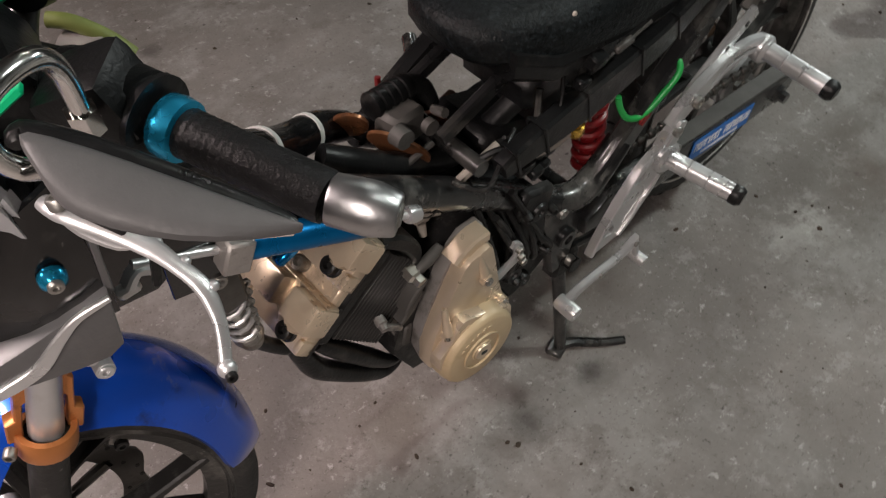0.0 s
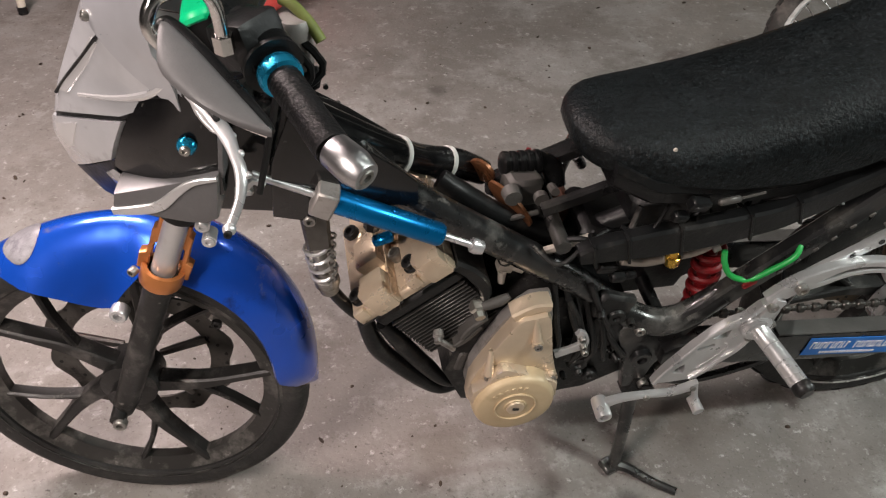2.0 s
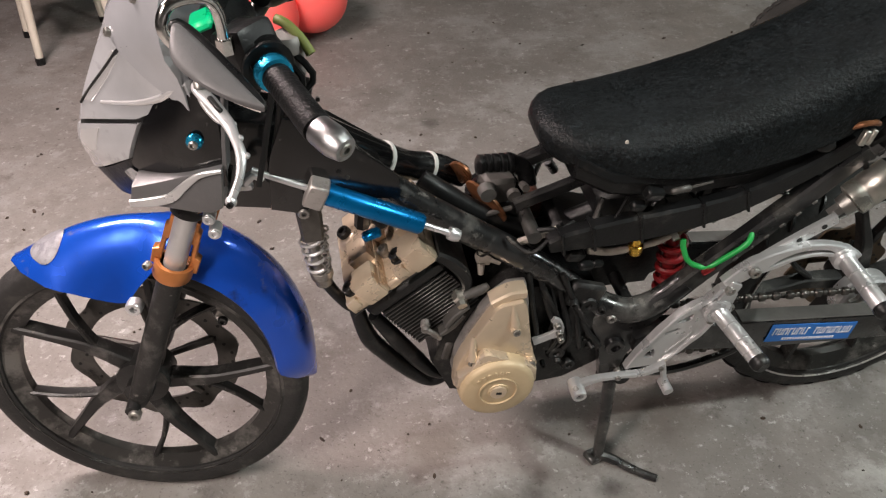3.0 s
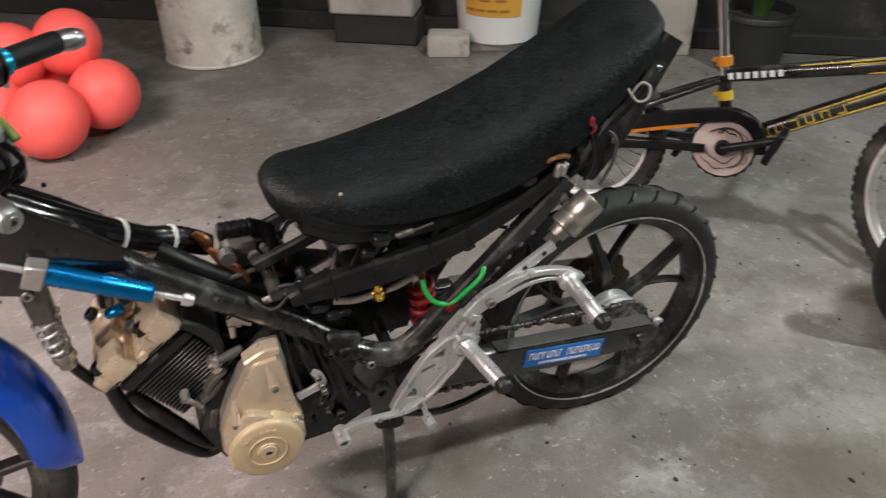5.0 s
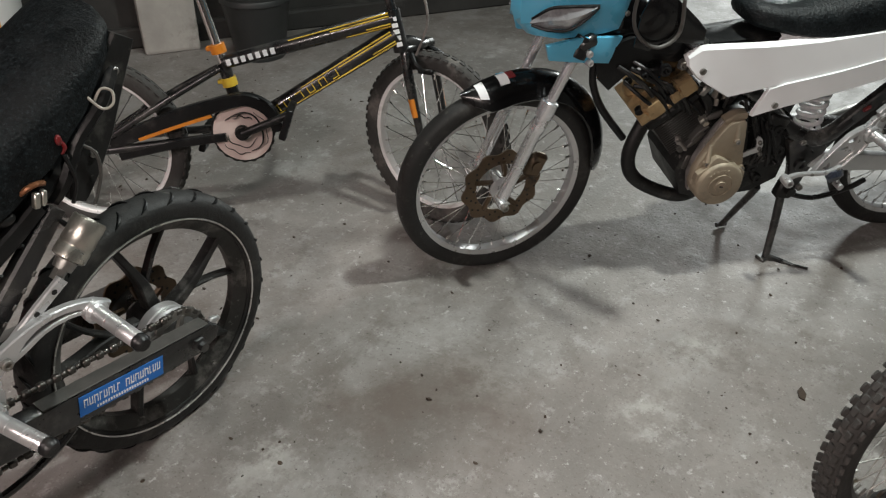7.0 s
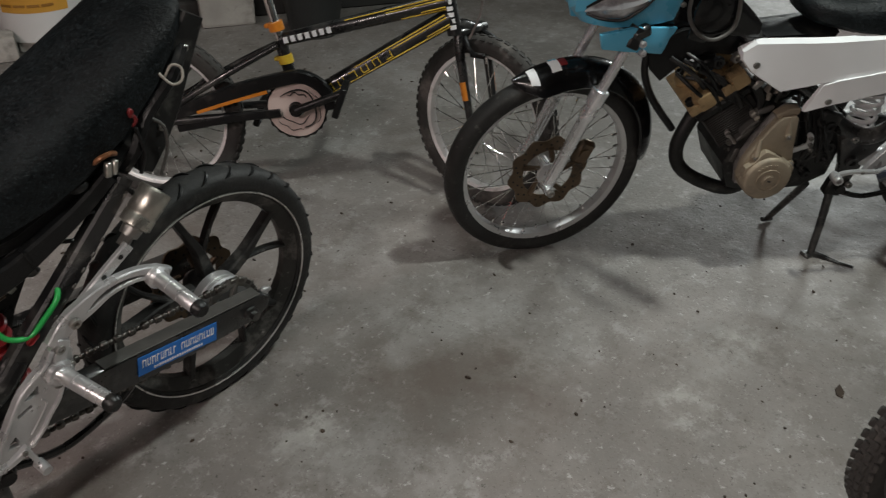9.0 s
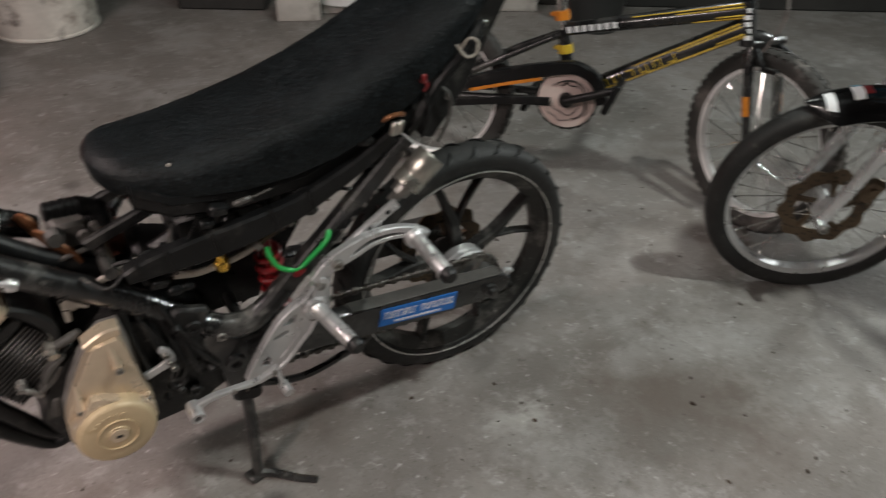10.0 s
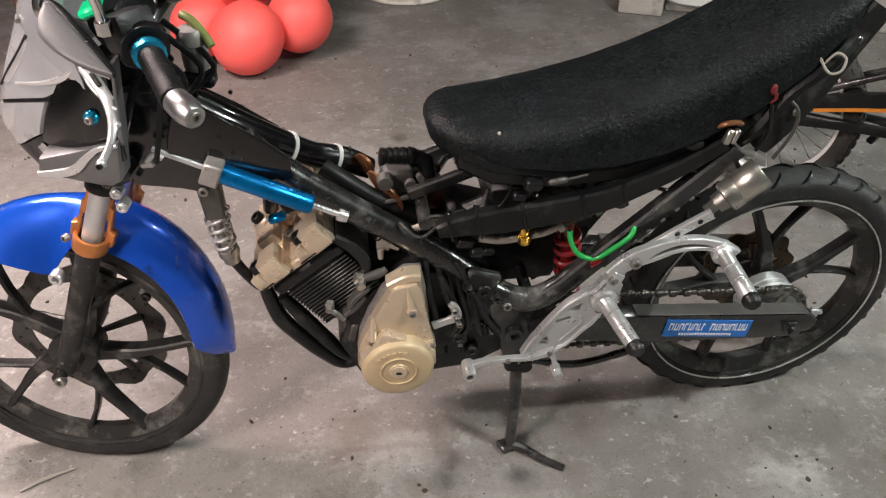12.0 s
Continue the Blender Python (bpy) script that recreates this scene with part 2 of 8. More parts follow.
ENGINE = node_material("black_engine", (0.012, 0.012, 0.012), 0.42, metal=0.2, vary=0.4, grain=60, wear=(((0.065, 0.062, 0.057), 0.45, 16.0), ((0.16, 0.15, 0.135), 0.12, 40.0)), bump=0.04, gloss=0.4)
FIN = node_material("bare_edged_fin", (0.075, 0.073, 0.07), 0.36, metal=0.7, vary=0.4, grain=60, wear=(((0.3, 0.29, 0.27), 0.3, 22.0),), bump=0.02)
CHAINMAT = node_material("oily_chain_steel", (0.13, 0.12, 0.11), 0.35, metal=0.8, vary=0.4, grain=90, wear=(((0.02, 0.018, 0.016), 0.6, 40.0),), bump=0.02)
RUSTDISC = node_material("heat_brown_disc", (0.14, 0.10, 0.066), 0.4, metal=0.7, vary=0.3, grain=50, wear=(((0.05, 0.04, 0.034), 0.5, 16.0),), bump=0.02)
DARKSTEEL = node_material("dark_brake_steel", (0.11, 0.105, 0.098), 0.38, metal=0.8, vary=0.3, grain=60, wear=(((0.035, 0.032, 0.03), 0.5, 20.0),), bump=0.02)
BADGE = node_material("worn_badge", (0.27, 0.27, 0.29), 0.5, metal=0.3, vary=0.4, grain=80, wear=(((0.12, 0.12, 0.14), 0.6, 40.0),), bump=0.05)
DUSTGREY = node_material("dusty_grey_metal", (0.095, 0.09, 0.084), 0.55, metal=0.3, vary=0.3, grain=50, wear=(((0.05, 0.047, 0.043), 0.5, 14.0),), bump=0.02)
CYAN = node_material("anodised_blue", (0.0, 0.16, 0.42), 0.3, metal=0.75, vary=0.1, grain=60, bump=0.0)
CYANBRIGHT = node_material("anodised_sky_blue", (0.02, 0.36, 0.62), 0.22, metal=0.8, vary=0.08, grain=60, bump=0.0)
COPPER = node_material("anodised_copper", (0.52, 0.20, 0.065), 0.34, metal=0.6, vary=0.2, grain=50, wear=(((0.2, 0.08, 0.04), 0.4, 20.0),), bump=0.01)
FLANGE = node_material("heat_brown_copper", (0.26, 0.11, 0.05), 0.32, metal=0.6, vary=0.3, grain=50, wear=(((0.09, 0.045, 0.025), 0.45, 20.0),), bump=0.02)
BRASS = node_material("brass", (0.78, 0.47, 0.08), 0.22, metal=1.0, vary=0.08, grain=50, bump=0.0)
RED = node_material("red_spring_paint", (0.17, 0.008, 0.010), 0.4, vary=0.2, grain=60, wear=(((0.08, 0.01, 0.01), 0.3, 30.0),), bump=0.01, coat=0.2)
GREEN = node_material("green_hose", (0.02, 0.34, 0.07), 0.35, vary=0.12, grain=60, bump=0.0)
GLOW_GREEN = node_material("green_plastic", (0.0, 0.55, 0.22), 0.35, vary=0.1, grain=60, bump=0.0)
ORANGE = node_material("orange_plastic", (0.60, 0.20, 0.02), 0.35, vary=0.2, grain=60, bump=0.0)
HOSE = node_material("dirty_white_hose", (0.33, 0.30, 0.26), 0.5, vary=0.2, grain=60, bump=0.02)
TIE = node_material("white_cable_tie", (0.7, 0.7, 0.67), 0.4, vary=0.1, grain=60, bump=0.0)
MIRRORGREY = node_material("satin_mirror_grey", (0.082, 0.081, 0.082), 0.5, metal=0.0, vary=0.08, grain=160, bump=0.015, gloss=0.35)
MATGREY = node_material("satin_grey_plastic", (0.12, 0.118, 0.12), 0.42, metal=0.25, vary=0.1, grain=80, bump=0.02)
# darker patches put glossy reflections into the cowl tone
SMOKE = node_material("smoke_silver_cowl", (0.40, 0.41, 0.43), 0.13, metal=0.35, vary=0.2, grain=16, wear=(((0.24, 0.25, 0.265), 0.35, 9.0),), bump=0.0, coat=0.9)
BRIGHT = node_material("bright_reflector", (0.72, 0.72, 0.72), 0.12, metal=0.6, vary=0.15, grain=14, bump=0.0, coat=0.6)
# dark patches stand in for streaky reflections on the clear lens
LENS = node_material("headlight_lens", (0.60, 0.61, 0.63), 0.12, metal=0.5, vary=0.25, grain=18, wear=(((0.17, 0.175, 0.185), 0.45, 8.0),), bump=0.0, coat=1.0)
WHITE = node_material("white_body_plastic", (0.86, 0.87, 0.88), 0.34, vary=0.04, grain=20, bump=0.0, coat=0.3)
SKY = node_material("sky_blue_cowl", (0.10, 0.42, 0.62), 0.3, vary=0.06, grain=20, wear=(((0.05, 0.22, 0.36), 0.2, 8.0),), bump=0.0, coat=0.5)
STICKER = node_material("blue_sticker", (0.015, 0.15, 0.52), 0.45, vary=0.1, grain=50, bump=0.0)
INK = node_material("white_print", (0.75, 0.76, 0.77), 0.5, vary=0.05, grain=80, bump=0.0)
YELLOW = node_material("yellow_decal", (0.62, 0.42, 0.04), 0.4, vary=0.12, grain=50, bump=0.0)
LIME = node_material("lime_cable_sleeve", (0.24, 0.28, 0.07), 0.55, vary=0.3, grain=60, bump=0.02)
BALLOON = node_material("red_balloon", (1.0, 0.14, 0.125), 0.5, vary=0.05, grain=10, bump=0.0)
BALLOON.node_tree.nodes["Principled BSDF"].inputs["Subsurface Weight"].default_value = 0.5
BALLOON.node_tree.nodes["Principled BSDF"].inputs["Subsurface Radius"].default_value = (0.5, 0.12, 0.10)
BALLOON.node_tree.nodes["Principled BSDF"].inputs["Subsurface Scale"].default_value = 0.25
PAIL = node_material("white_pail", (0.76, 0.77, 0.76), 0.4, vary=0.05, grain=10, wear=(((0.5, 0.48, 0.44), 0.2, 5.0),), bump=0.0)
LABEL = node_material("ochre_label", (0.72, 0.38, 0.06), 0.5, vary=0.1, grain=20, bump=0.0)
LABELDARK = node_material("brown_print", (0.35, 0.17, 0.03), 0.55, vary=0.1, grain=40, bump=0.0)
DRUM = node_material("whitewashed_drum", (0.60, 0.58, 0.53), 0.65, vary=0.3, grain=30, wear=(((0.20, 0.15, 0.12), 0.45, 5.0), ((0.07, 0.06, 0.055), 0.38, 9.0)), bump=0.05)
PINK = node_material("pale_pink_guard", (0.70, 0.57, 0.52), 0.5, vary=0.12, grain=30, bump=0.0)
POT = node_material("black_pot_plastic", (0.025, 0.027, 0.027), 0.5, vary=0.2, grain=30, bump=0.02)
LEAF = node_material("leaf_green", (0.06, 0.13, 0.03), 0.5, vary=0.4, grain=40, bump=0.0)
SOIL = node_material("soil", (0.05, 0.035, 0.025), 0.95, vary=0.4, grain=80, bump=0.1)
WOODRED = node_material("red_brown_wood", (0.16, 0.06, 0.035), 0.55, vary=0.3, grain=30, bump=0.02)
CREAM = node_material("cream_paint", (0.62, 0.57, 0.48), 0.5, vary=0.1, grain=30, bump=0.01)
DARKBLUE = node_material("blue_badge_paint", (0.03, 0.035, 0.05), 0.26, metal=0.3, vary=0.12, grain=20, wear=(((0.30, 0.33, 0.42), 0.35, 5.0),), bump=0.0, coat=0.8)


# ---- mesh tools ----
def flat_part(name, bm, material, parent=None, label="", m=None, smooth=38, kind=""):
    """Links a bmesh as one mesh object, under a thing or a part."""
    me = bpy.data.meshes.new(name)
    bmesh.ops.recalc_face_normals(bm, faces=bm.faces)
    bm.to_mesh(me)
    bm.free()
    me.materials.append(material)
    if smooth:
        me.shade_smooth()
        me.set_sharp_from_angle(angle=radians(smooth))
    ob = new(name, me)
    if parent:
        ob.parent = parent
    if m is not None:
        ob.matrix_basis = m
    return tagged(ob, label, kind=kind)


def part(name, bm, material, parent, label="", m=None):
    return flat_part(name, bm, material, parent, label, m)


def twin(ob, m, parent=None):
    """A second piece on the same mesh."""
    o = new(ob.name.split(".")[0], ob.data)
    o.parent = parent or ob.parent
    o.matrix_basis = m
    if "label" in ob:
        o["label"] = ob["label"]
    return o


def thing(name, m, label, category, group=""):
    ob = new(name)
    ob.empty_display_size = 0.1
    ob.matrix_world = m
    return tagged(ob, label, category, group)


def B():
    return bmesh.new()


def box(bm, size, m=None, bevel=0.0, seg=1):
    r = bmesh.ops.create_cube(bm, size=1.0, matrix=(m or Matrix()) @ Matrix.Diagonal((*size, 1)))
    if bevel:
        edges = list({e for v in r["verts"] for e in v.link_edges})
        bmesh.ops.bevel(bm, geom=edges, offset=bevel, segments=seg, profile=0.6, affect="EDGES")
    return bm


def frame_of(d):
    d = Vector(d).normalized()
    a = Vector((0, 0, 1)) if abs(d.z) < 0.9 else Vector((1, 0, 0))
    u = a.cross(d).normalized()
    return u, d.cross(u), d


def rod(bm, p0, p1, r0, r1=None, seg=14):
    p0, p1 = Vector(p0), Vector(p1)
    return lathe(bm, [(0, 0), (r0, 0), (r0 if r1 is None else r1, 1), (0, 1)], p0, p1, seg)


def lathe(bm, profile, p0, p1, seg=20, closed=False):
    """Turns (radius, share of the way from p0 to p1) about that axis."""
    p0, p1 = Vector(p0), Vector(p1)
    u, v, d = frame_of(p1 - p0)
    rings = []
    for r, h in profile:
        c = p0.lerp(p1, h)
        if r < 1e-6:
            rings.append([bm.verts.new(c)] * seg)
        else:
            rings.append([bm.verts.new(c + r * (math.cos(2 * math.pi * k / seg) * u + math.sin(2 * math.pi * k / seg) * v)) for k in range(seg)])
    skin(bm, rings, True, closed)
    return bm


def skin(bm, rings, wrap=True, closed=False):
    pairs = list(zip(rings, rings[1:]))
    if closed:
        pairs.append((rings[-1], rings[0]))
    n = len(rings[0])
    for a, b in pairs:
        for k in range(n if wrap else n - 1):
            q = [a[k], a[(k + 1) % n], b[(k + 1) % n], b[k]]
            f = []
            for w in q:
                if w not in f:
                    f.append(w)
            if len(f) > 2:
                try:
                    bm.faces.new(f)
                except ValueError:
                    pass


def curve_points(pts, steps=5):
    """A smooth line through the points."""
    pts = [Vector(p) for p in pts]
    if len(pts) < 3:
        return pts
    out = []
    for i in range(len(pts) - 1):
        a, b = pts[max(i - 1, 0)], pts[i]
        c, d = pts[i + 1], pts[min(i + 2, len(pts) - 1)]
        for k in range(steps):
            t = k / steps
            out.append(0.5 * (2 * b + (c - a) * t + (2 * a - 5 * b + 4 * c - d) * t * t + (3 * b - a - 3 * c + d) * t ** 3))
    return out + [pts[-1]]


def tube(bm, pts, r, seg=10, steps=5, flat=1.0):
    """A round pipe along a smooth line; r: one radius, or one for each point."""
    rs = list(r) if isinstance(r, (list, tuple)) else None
    line = curve_points(pts, steps)
    rings, u = [], None
    for i, p in enumerate(line):
        d = (line[min(i + 1, len(line) - 1)] - line[max(i - 1, 0)]).normalized()
        if u is None:
            u = frame_of(d)[0]
        u = (u - d * u.dot(d)).normalized()
        v = d.cross(u)
        if rs:
            x = i / max(1, len(line) - 1) * (len(rs) - 1)
            k = min(int(x), len(rs) - 2)
            rad = rs[k] + (rs[k + 1] - rs[k]) * (x - k)
        else:
            rad = r
        rings.append([bm.verts.new(p + rad * (math.cos(2 * math.pi * k / seg) * u + flat * math.sin(2 * math.pi * k / seg) * v)) for k in range(seg)])
    skin(bm, rings)
    bm.faces.new(rings[0][::-1])
    bm.faces.new(rings[-1])
    return bm


def prism(bm, outline, y0, y1, bevel=0.0):
    """A plate with an outline of (x, z), from y0 to y1."""
    a = [bm.verts.new((x, y0, z)) for x, z in outline]
    b = [bm.verts.new((x, y1, z)) for x, z in outline]
    n = len(a)
    faces = [bm.faces.new(a), bm.faces.new(b[::-1])]
    faces += [bm.faces.new((a[k], b[k], b[(k + 1) % n], a[(k + 1) % n])) for k in range(n)]
    bmesh.ops.recalc_face_normals(bm, faces=faces)
    if bevel:
        rim = [e for f in faces[:2] for e in f.edges]
        bmesh.ops.bevel(bm, geom=rim, offset=bevel, segments=2, profile=0.6, affect="EDGES")
    return bm


def holed_plate(bm, outline, holes, y0, y1):
    """A flat plate with real openings; outline and holes in (x, z)."""
    edges = []
    for loop in [outline] + list(holes):
        vs = [bm.verts.new((x, y0, z)) for x, z in loop]
        edges += [bm.edges.new((vs[k], vs[(k + 1) % len(vs)])) for k in range(len(vs))]
    r = bmesh.ops.triangle_fill(bm, use_beauty=True, use_dissolve=False, edges=edges, normal=(0, -1, 0))
    faces = [f for f in r["geom"] if isinstance(f, bmesh.types.BMFace)]
    e = bmesh.ops.extrude_face_region(bm, geom=faces)
    bmesh.ops.translate(bm, vec=(0, y1 - y0, 0), verts=[v for v in e["geom"] if isinstance(v, bmesh.types.BMVert)])
    return bm


def strap(bm, pts, width, y0, y1, steps=5, bevel=0.0):
    """A flat bar that follows a line of (x, z); width: one, or one for each point."""
    ws = list(width) if isinstance(width, (list, tuple)) else [width] * len(pts)
    line = curve_points([(x, 0, z) for x, z in pts], steps)
    left, right = [], []
    for i, p in enumerate(line):
        d = (line[min(i + 1, len(line) - 1)] - line[max(i - 1, 0)]).normalized()
        n = Vector((-d.z, 0, d.x))
        x = i / max(1, len(line) - 1) * (len(ws) - 1)
        k = min(int(x), max(0, len(ws) - 2))
        w = ws[k] + (ws[min(k + 1, len(ws) - 1)] - ws[k]) * (x - k)
        left.append(p + n * w / 2)
        right.append(p - n * w / 2)
    rings = []
    c = bevel
    for l, r in zip(left, right):
        n = (l - r).normalized() * c
        rings.append([bm.verts.new(Vector((q.x, y, q.z))) for q, y in ((l, y0 + c), (l, y1 - c), (l - n, y1), (r + n, y1), (r, y1 - c), (r, y0 + c), (r + n, y0), (l - n, y0))])
    skin(bm, rings)
    bm.faces.new(rings[0][::-1])
    bm.faces.new(rings[-1])
    return bm


def loft(bm, sections, caps=True):
    rings = [[bm.verts.new(p) for p in s] for s in sections]
    skin(bm, rings)
    if caps:
        bm.faces.new(rings[0][::-1])
        bm.faces.new(rings[-1])
    return bm


def ball(bm, c, r, scale=(1, 1, 1), seg=20, rings=12):
    bmesh.ops.create_uvsphere(bm, u_segments=seg, v_segments=rings, radius=r, matrix=Matrix.Translation(c) @ Matrix.Diagonal((*scale, 1)))
    return bm


def bolt(bm, c, d, r=0.006, h=0.006):
    """A hexagon-socket bolt head at c that looks along d."""
    c, d = Vector(c), Vector(d).normalized()
    lathe(bm, [(0, -0.2), (r, -0.2), (r, 0.8), (r * 0.85, 1.0), (r * 0.5, 1.0), (r * 0.45, 0.4), (0, 0.4)], c, c + d * h, 12)
    return bm


NEAR = Vector((0, -1, 0))


# ---- the place ----
def build_room():
    bm = B()
    bmesh.ops.create_grid(bm, x_segments=8, y_segments=8, size=11, matrix=pose(2, 0, 0))
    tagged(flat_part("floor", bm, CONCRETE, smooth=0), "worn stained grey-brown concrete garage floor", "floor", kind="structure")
    # unseen slab added overhead, kept dim so reflections stay dark
    bm = B()
    box(bm, (22, 22, 0.2), pose(2, 0, 2.78))
    tagged(flat_part("ceiling", bm, SLAB, smooth=0), "unseen bare concrete slab added over the garage", "ceiling", kind="structure")
    # the dark wall behind, with its low ledge
    w = thing_structure("wall_north", pose(1.19, 2.97, 0, 0, 0, -32.5), "grimy dark wall behind the parked bikes")
    bm = B()
    box(bm, (9.1, 0.16, 2.68), pose(-0.35, 0.08, 1.34))
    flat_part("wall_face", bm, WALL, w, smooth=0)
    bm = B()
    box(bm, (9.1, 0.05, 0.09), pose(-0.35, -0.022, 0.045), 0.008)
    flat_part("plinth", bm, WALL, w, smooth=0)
    # unseen outer walls added to close the room off from world light
    for name, size, m in (("wall_west", (0.2, 22, 2.68), pose(-4.6, 0, 1.34)), ("wall_south", (22, 0.2, 2.68), pose(2, -4.6, 1.34)), ("wall_east", (0.2, 22, 2.68), pose(10.5, 0, 1.34)), ("wall_far", (22, 0.2, 2.68), pose(2, 7.5, 1.34))):
        bm = B()
        box(bm, size, m)
        tagged(flat_part(name, bm, SLAB if name == "wall_south" else WALL, smooth=0), "unseen plain wall added to close the garage", "wall", kind="structure")
    bm = B()
    box(bm, (0.24, 0.24, 2.68), pose(2.80, 1.90, 1.34, 0, 0, -32), 0.015, 2)
    tagged(flat_part("pillar", bm, PILLAR, smooth=0), "rough pale concrete pillar with chipped faces", "pillar", kind="structure")
    # housings added for the unseen lamps; the low ones hang on rods
    for x, y, z, length, width, turn, *_ in LAMPS:
        t = thing("added_light", pose(x, y, z + 0.03, 0, 0, turn), "unseen batten added to hold a lamp under the slab", "ceiling light", "ceiling lights")
        bm = B()
        box(bm, (length + 0.06, 0.07, 0.034), pose(0, 0, 0.014), 0.006)
        part("housing", bm, CREAM, t)
        if z < 2.6:
            for k in (-1, 1):
                bm = B()
                rod(bm, (k * length * 0.4, 0, 0.025), (k * length * 0.4, 0, 2.682 - z - 0.03), 0.006, None, 8)
                part("hanger_rod", bm, STEEL, t)


def thing_structure(name, m, label):
    ob = new(name)
    ob.matrix_world = m
    return tagged(ob, label, name.split("_")[0], kind="structure")


# ---- motorcycle pieces; local axes: x to the rear, y to the right-hand side, z up ----
WB = 1.2736  # wheelbase
RT = 0.265   # tyre radius


def tyre_mesh(bm, r_out, r_in, half, groove=0):
    prof = []
    for k in range(13):
        a = math.pi * k / 12
        y = -half * math.cos(a) * (0.78 + 0.22 * math.sin(a) ** 0.5)
        prof.append((r_in + (r_out - r_in) * math.sin(a) ** 0.62, y))
    prof += [(r_in - 0.004, half * 0.7), (r_in - 0.004, -half * 0.7)]
    lathe(bm, [(r, y) for r, y in prof], (0, 0, 0), (0, 1, 0), 72, True)
    return bm


def alloy_wheel(root, m, half, r_out, turn, label):
    """A five-spoke alloy wheel; each spoke splits into two towards the rim."""
    tyre = part("tyre", tyre_mesh(B(), r_out, 0.2235, half), RUBBER, root, "black road tyre, dusty on the sidewall", m)
    bm = B()
    h = half * 0.86
    lathe(bm, [(0.2235, -h), (0.2275, -h + 0.002), (0.2275, -h + 0.006), (0.219, -h + 0.010), (0.205, -h * 0.45), (0.196, -0.008), (0.196, 0.008), (0.205, h * 0.45), (0.219, h - 0.01), (0.2275, h - 0.006), (0.2275, h - 0.002), (0.2235, h), (0.2215, 0)], (0, 0, 0), (0, 1, 0), 72, True)
    rim = part("rim", bm, RIMDUST, root, "dusty black alloy rim", m)
    bm = B()
    lathe(bm, [(0.2242, -h - 0.0015), (0.2268, -h - 0.0022), (0.2268, -h), (0.2242, -h)], (0, 0, 0), (0, 1, 0), 72, True)
    if label == "rear":
        part("rim_stripe", bm, RIMLIP, rim, "thin bare-metal edge line")
    bm = B()
    strap(bm, [(0.03, -0.004), (0.10, 0.010), (0.15, 0.032), (0.204, 0.058)], [0.030, 0.021, 0.0145, 0.0135], -0.015, 0.013, 3, 0.003)
    strap(bm, [(0.092, 0.004), (0.15, -0.022), (0.204, -0.058)], [0.011, 0.0085, 0.011], -0.011, 0.010, 3, 0.003)
    spoke = part("spoke", bm, WHEEL, rim, "", pose(0, 0, 0, 0, turn, 0))
    for k in range(1, 5):
        twin(spoke, pose(0, 0, 0, 0, turn + 72 * k, 0), rim)
    bm = B()
    lathe(bm, [(0, -0.05), (0.022, -0.05), (0.022, -0.03), (0.042, -0.026), (0.042, 0.026), (0.022, 0.03), (0.022, 0.05), (0, 0.05)], (0, 0, 0), (0, 1, 0), 24)
    part("hub", bm, WHEEL, rim, "black hub")
    return tyre, rim


def brake_disc(root, m, r, y, name="brake_disc", mat=None):
    bm = B()
    n = 60
    rings = []
    for yy in (y - 0.002, y + 0.002):
        outer = [bm.verts.new(((r + 0.006 * math.sin(10 * 2 * math.pi * k / n)) * math.cos(2 * math.pi * k / n), yy, (r + 0.006 * math.sin(10 * 2 * math.pi * k / n)) * math.sin(2 * math.pi * k / n))) for k in range(n)]
        inner = [bm.verts.new(((r - 0.034) * math.cos(2 * math.pi * k / n), yy, (r - 0.034) * math.sin(2 * math.pi * k / n))) for k in range(n)]
        rings += [outer, inner] if yy < y else [inner, outer]
    skin(bm, rings, True, True)
    for k in range(5):
        a = 2 * math.pi * k / 5
        rod(bm, (0.03 * math.cos(a), y, 0.03 * math.sin(a)), ((r - 0.028) * math.cos(a + 0.3), y, (r - 0.028) * math.sin(a + 0.3)), 0.006, 0.008, 8)
    disc = part(name, bm, mat or STEEL, root, "petal-edged drilled steel disc", m)
    bm = B()
    for k in range(40):
        a = 2 * math.pi * k / 40
        rr = r - 0.009 - 0.009 * (k % 3)
        rod(bm, (rr * math.cos(a), y - 0.0026, rr * math.sin(a)), (rr * math.cos(a), y + 0.0026, rr * math.sin(a)), 0.003, None, 8)
    part("vent_holes", bm, ENGINE, disc, "drilled holes")
    return disc


